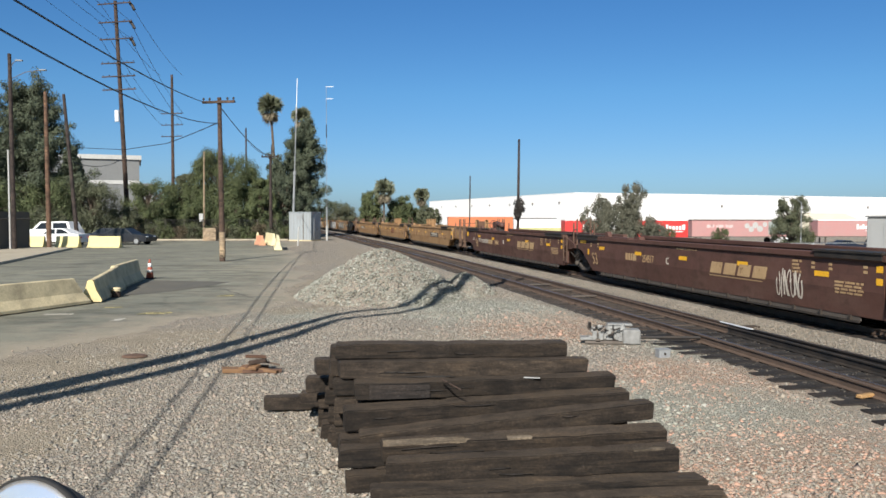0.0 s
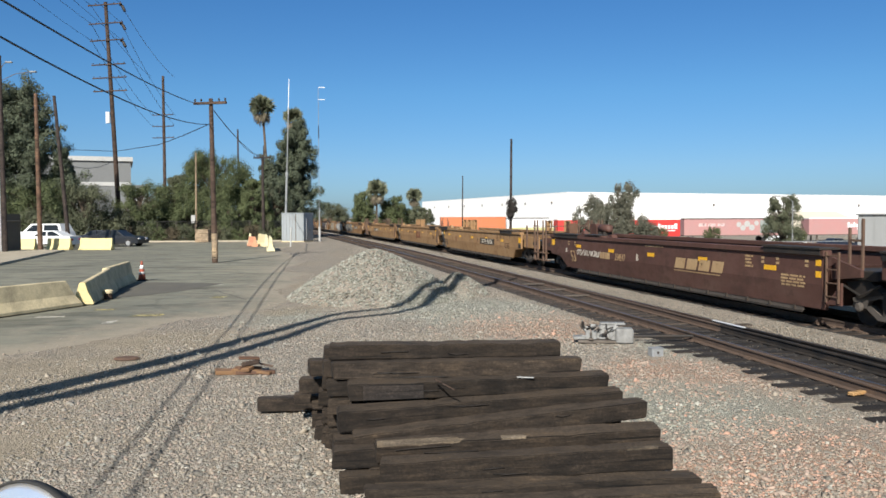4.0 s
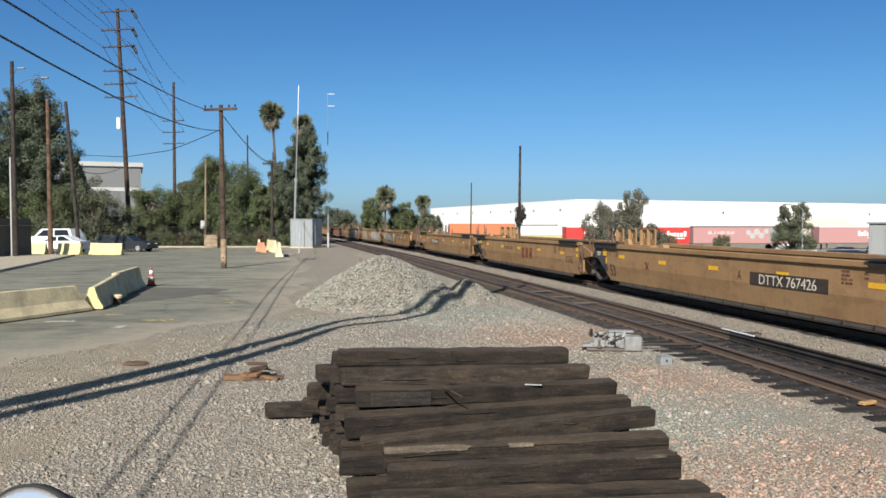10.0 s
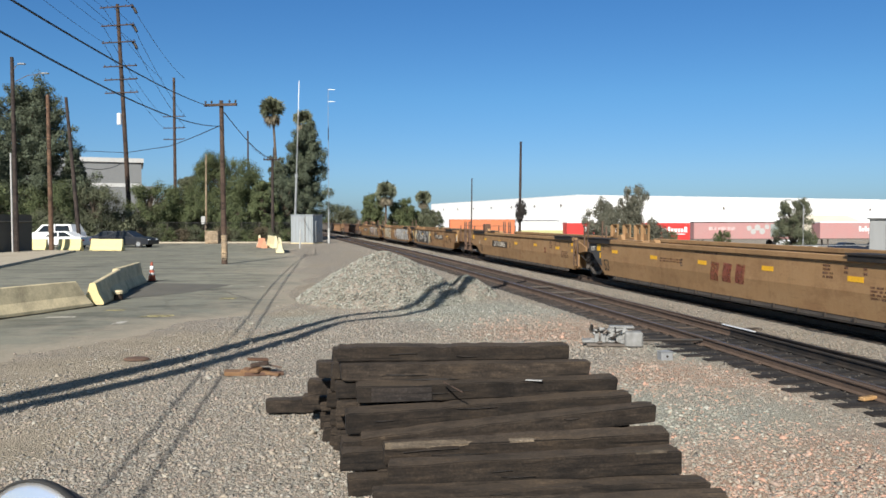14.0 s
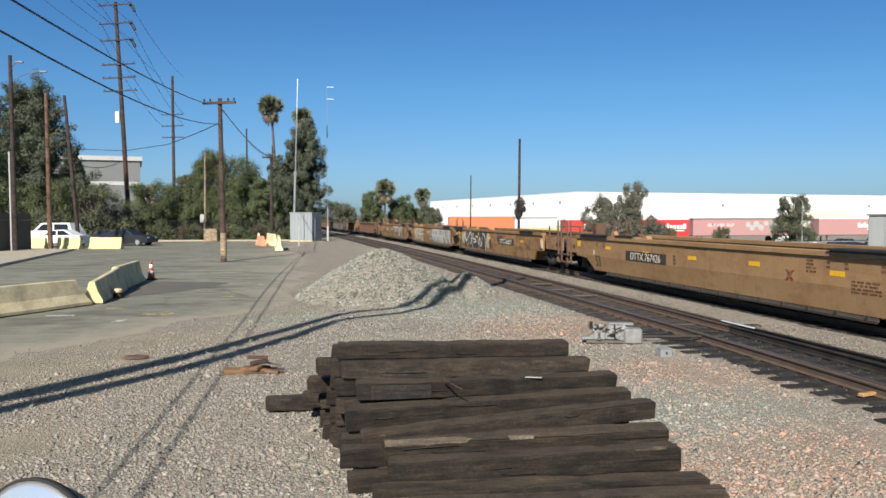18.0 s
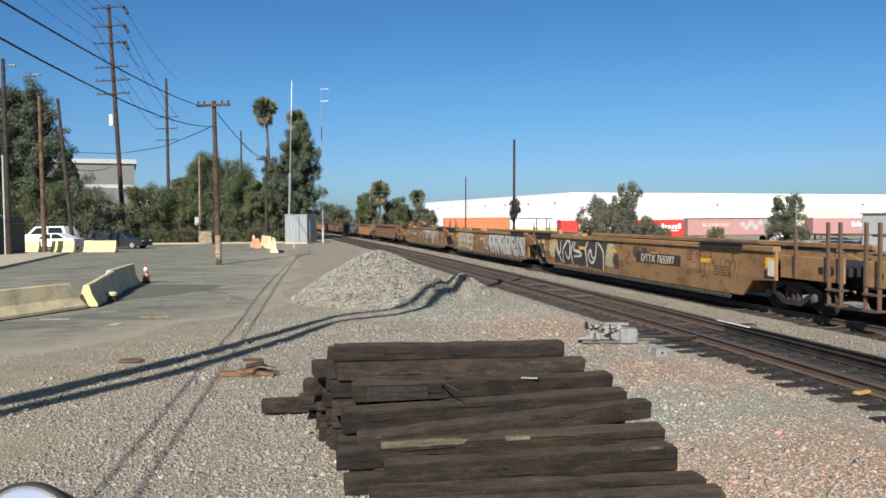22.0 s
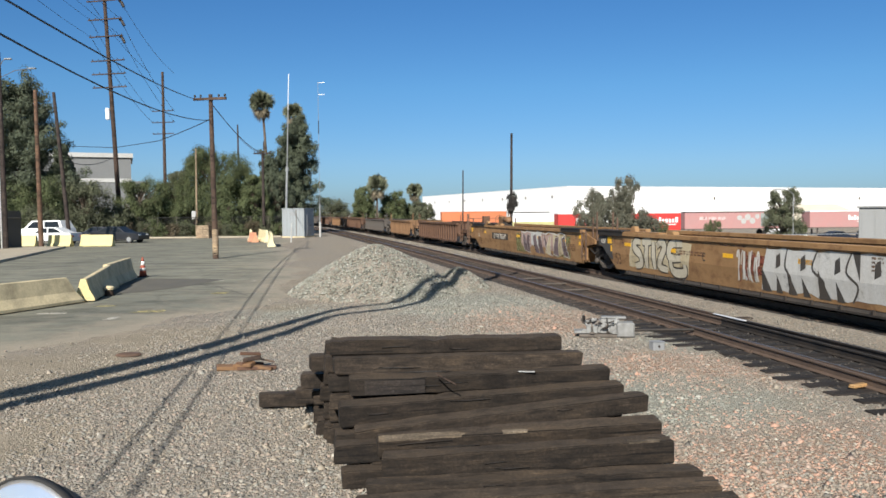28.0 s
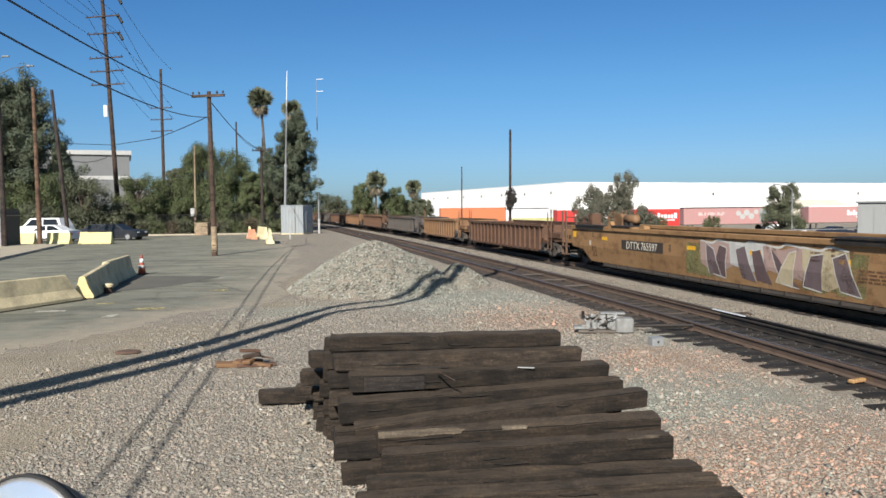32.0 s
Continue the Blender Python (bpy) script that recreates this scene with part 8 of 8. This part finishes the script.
jb = thing("junction_box", "small pale grey junction box on the gravel", "junction box", Matrix.Translation((4.1, 14.75, 0)) @ Euler((0, 0, radians(12))).to_matrix().to_4x4() @ Matrix.Scale(0.82, 4))
part("box", Shape().box(-0.14, 0.14, -0.11, 0.11, 0, 0.19, c=0.015), M["galv"], jb)
part("lid", Shape().box(-0.15, 0.15, -0.12, 0.12, 0.19, 0.205, c=0.005), M["galv"], jb)
part("knockout", Shape().tube([(0.0, -0.112, 0.1), (0.0, -0.12, 0.1)], 0.03, 8), M["blacksteel"], jb)
sc = thing("scrap_plates", "rusty orange steel plates thrown on the gravel", "scrap metal", Matrix.Translation((-3.2, 13.3, 0)) @ Matrix.Scale(0.85, 4))
for x, y, z, hx, hy, hz, turn, mat in ((-0.28, -0.02, 0.05, 0.24, 0.13, 0.04, (0.05, 0.06, 0.30), "oldorange"), (0.02, -0.06, 0.11, 0.20, 0.10, 0.035, (0.16, -0.10, -0.35), "oldorange"), (0.10, 0.08, 0.10, 0.27, 0.09, 0.03, (-0.10, 0.12, 0.85), "oldbrown"),
                                      (0.16, 0.02, 0.21, 0.17, 0.11, 0.04, (-0.12, -0.14, 0.15), "polewood"), (0.40, -0.08, 0.05, 0.19, 0.07, 0.03, (0.0, 0.08, -0.25), "oldorange"), (0.12, 0.06, 0.30, 0.21, 0.05, 0.02, (0.25, 0.10, 0.5), "oldbrown"), (-0.42, 0.14, 0.03, 0.10, 0.06, 0.025, (0, 0, 1.1), "polewood")):
    part("plate", Shape().box(-hx, hx, -hy, hy, -hz, hz, Matrix.Translation((x, y, z)) @ Euler(turn).to_matrix().to_4x4(), c=0.012), M[mat], sc)
part("bolt", Shape().tube([(0.1, 0.15, 0.22), (0.55, 0.26, 0.10)], 0.022, 6), M["rail"], sc)
part("bar", Shape().box(-0.2, 0.55, -0.05, 0.04, 0.0, 0.07, Matrix.Translation((0.1, -0.1, 0.01)) @ Euler((0, 0, 0.12)).to_matrix().to_4x4(), c=0.01), M["oldbrown"], sc)
solo("flat_stone", Shape().lathe([(0.2, 0), (0.25, 0.02), (0.2, 0.05), (0.06, 0.06)], 11, Matrix.Diagonal((1, 0.75, 1, 1))), M["post"], "flat dark lid lying on the dirt", "lid", Matrix.Translation((-5.65, 14.7, 0)))
solo("split_plank", Shape().box(-0.2, 0.2, -0.07, 0.07, 0, 0.07, c=0.015), M["freshwood"], "short split yellow plank by the rail", "plank", Matrix.Translation((6.05, 11.35, 0.03)) @ Euler((0, 0, 0.5)).to_matrix().to_4x4() @ Matrix.Scale(0.75, 4))

# ---- the mirror in the corner of the view ----
mir = thing("fender_mirror", "round convex vehicle mirror with black rim", "mirror", Matrix.Translation((-0.988, 1.9, 1.741)) @ Euler((radians(-6), 0, radians(-24))).to_matrix().to_4x4() @ Matrix.Scale(1.49, 4))
tilt = Euler((radians(90), 0, 0)).to_matrix().to_4x4()
dome = [(0.1505 * math.sin(a) / math.sin(0.62), 0.12 * (math.cos(a) - math.cos(0.62))) for a in [0.62 * (1 - k / 12) for k in range(12)]] + [(0.002, 0.12 * (1 - math.cos(0.62)))]
part("glass", Shape().lathe(dome, 40, tilt), M["mirror"], mir, "convex mirror glass", smooth=True)
part("rim", Shape().lathe([(0.149, -0.012), (0.152, -0.012), (0.1535, 0.0), (0.152, 0.004), (0.1500, 0.004), (0.149, 0.0)], 40, tilt), M["rubber"], mir, "black rubber rim", smooth=True)
part("back_shell", Shape().lathe([(0.152, -0.01), (0.13, -0.05), (0.05, -0.075), (0.005, -0.08)], 32, tilt), M["black"], mir, smooth=True)
part("mounting_arm", Shape().tube([(0, 0.07, 0), (0.02, 0.12, -0.2), (0.05, 0.1, -0.9), (0.05, 0.75, -1.15)], 0.014, 8), M["blacksteel"], mir)


def motions():
    times = [0, 2, 4, 6, 8, 10, 12, 14, 16, 18, 20, 22, 24, 26, 28, 30, 32]
    for u, s in UNITS:
        walk(u, [(t, unit_pose(s + run_of_train(t))) for t in times])


motions()
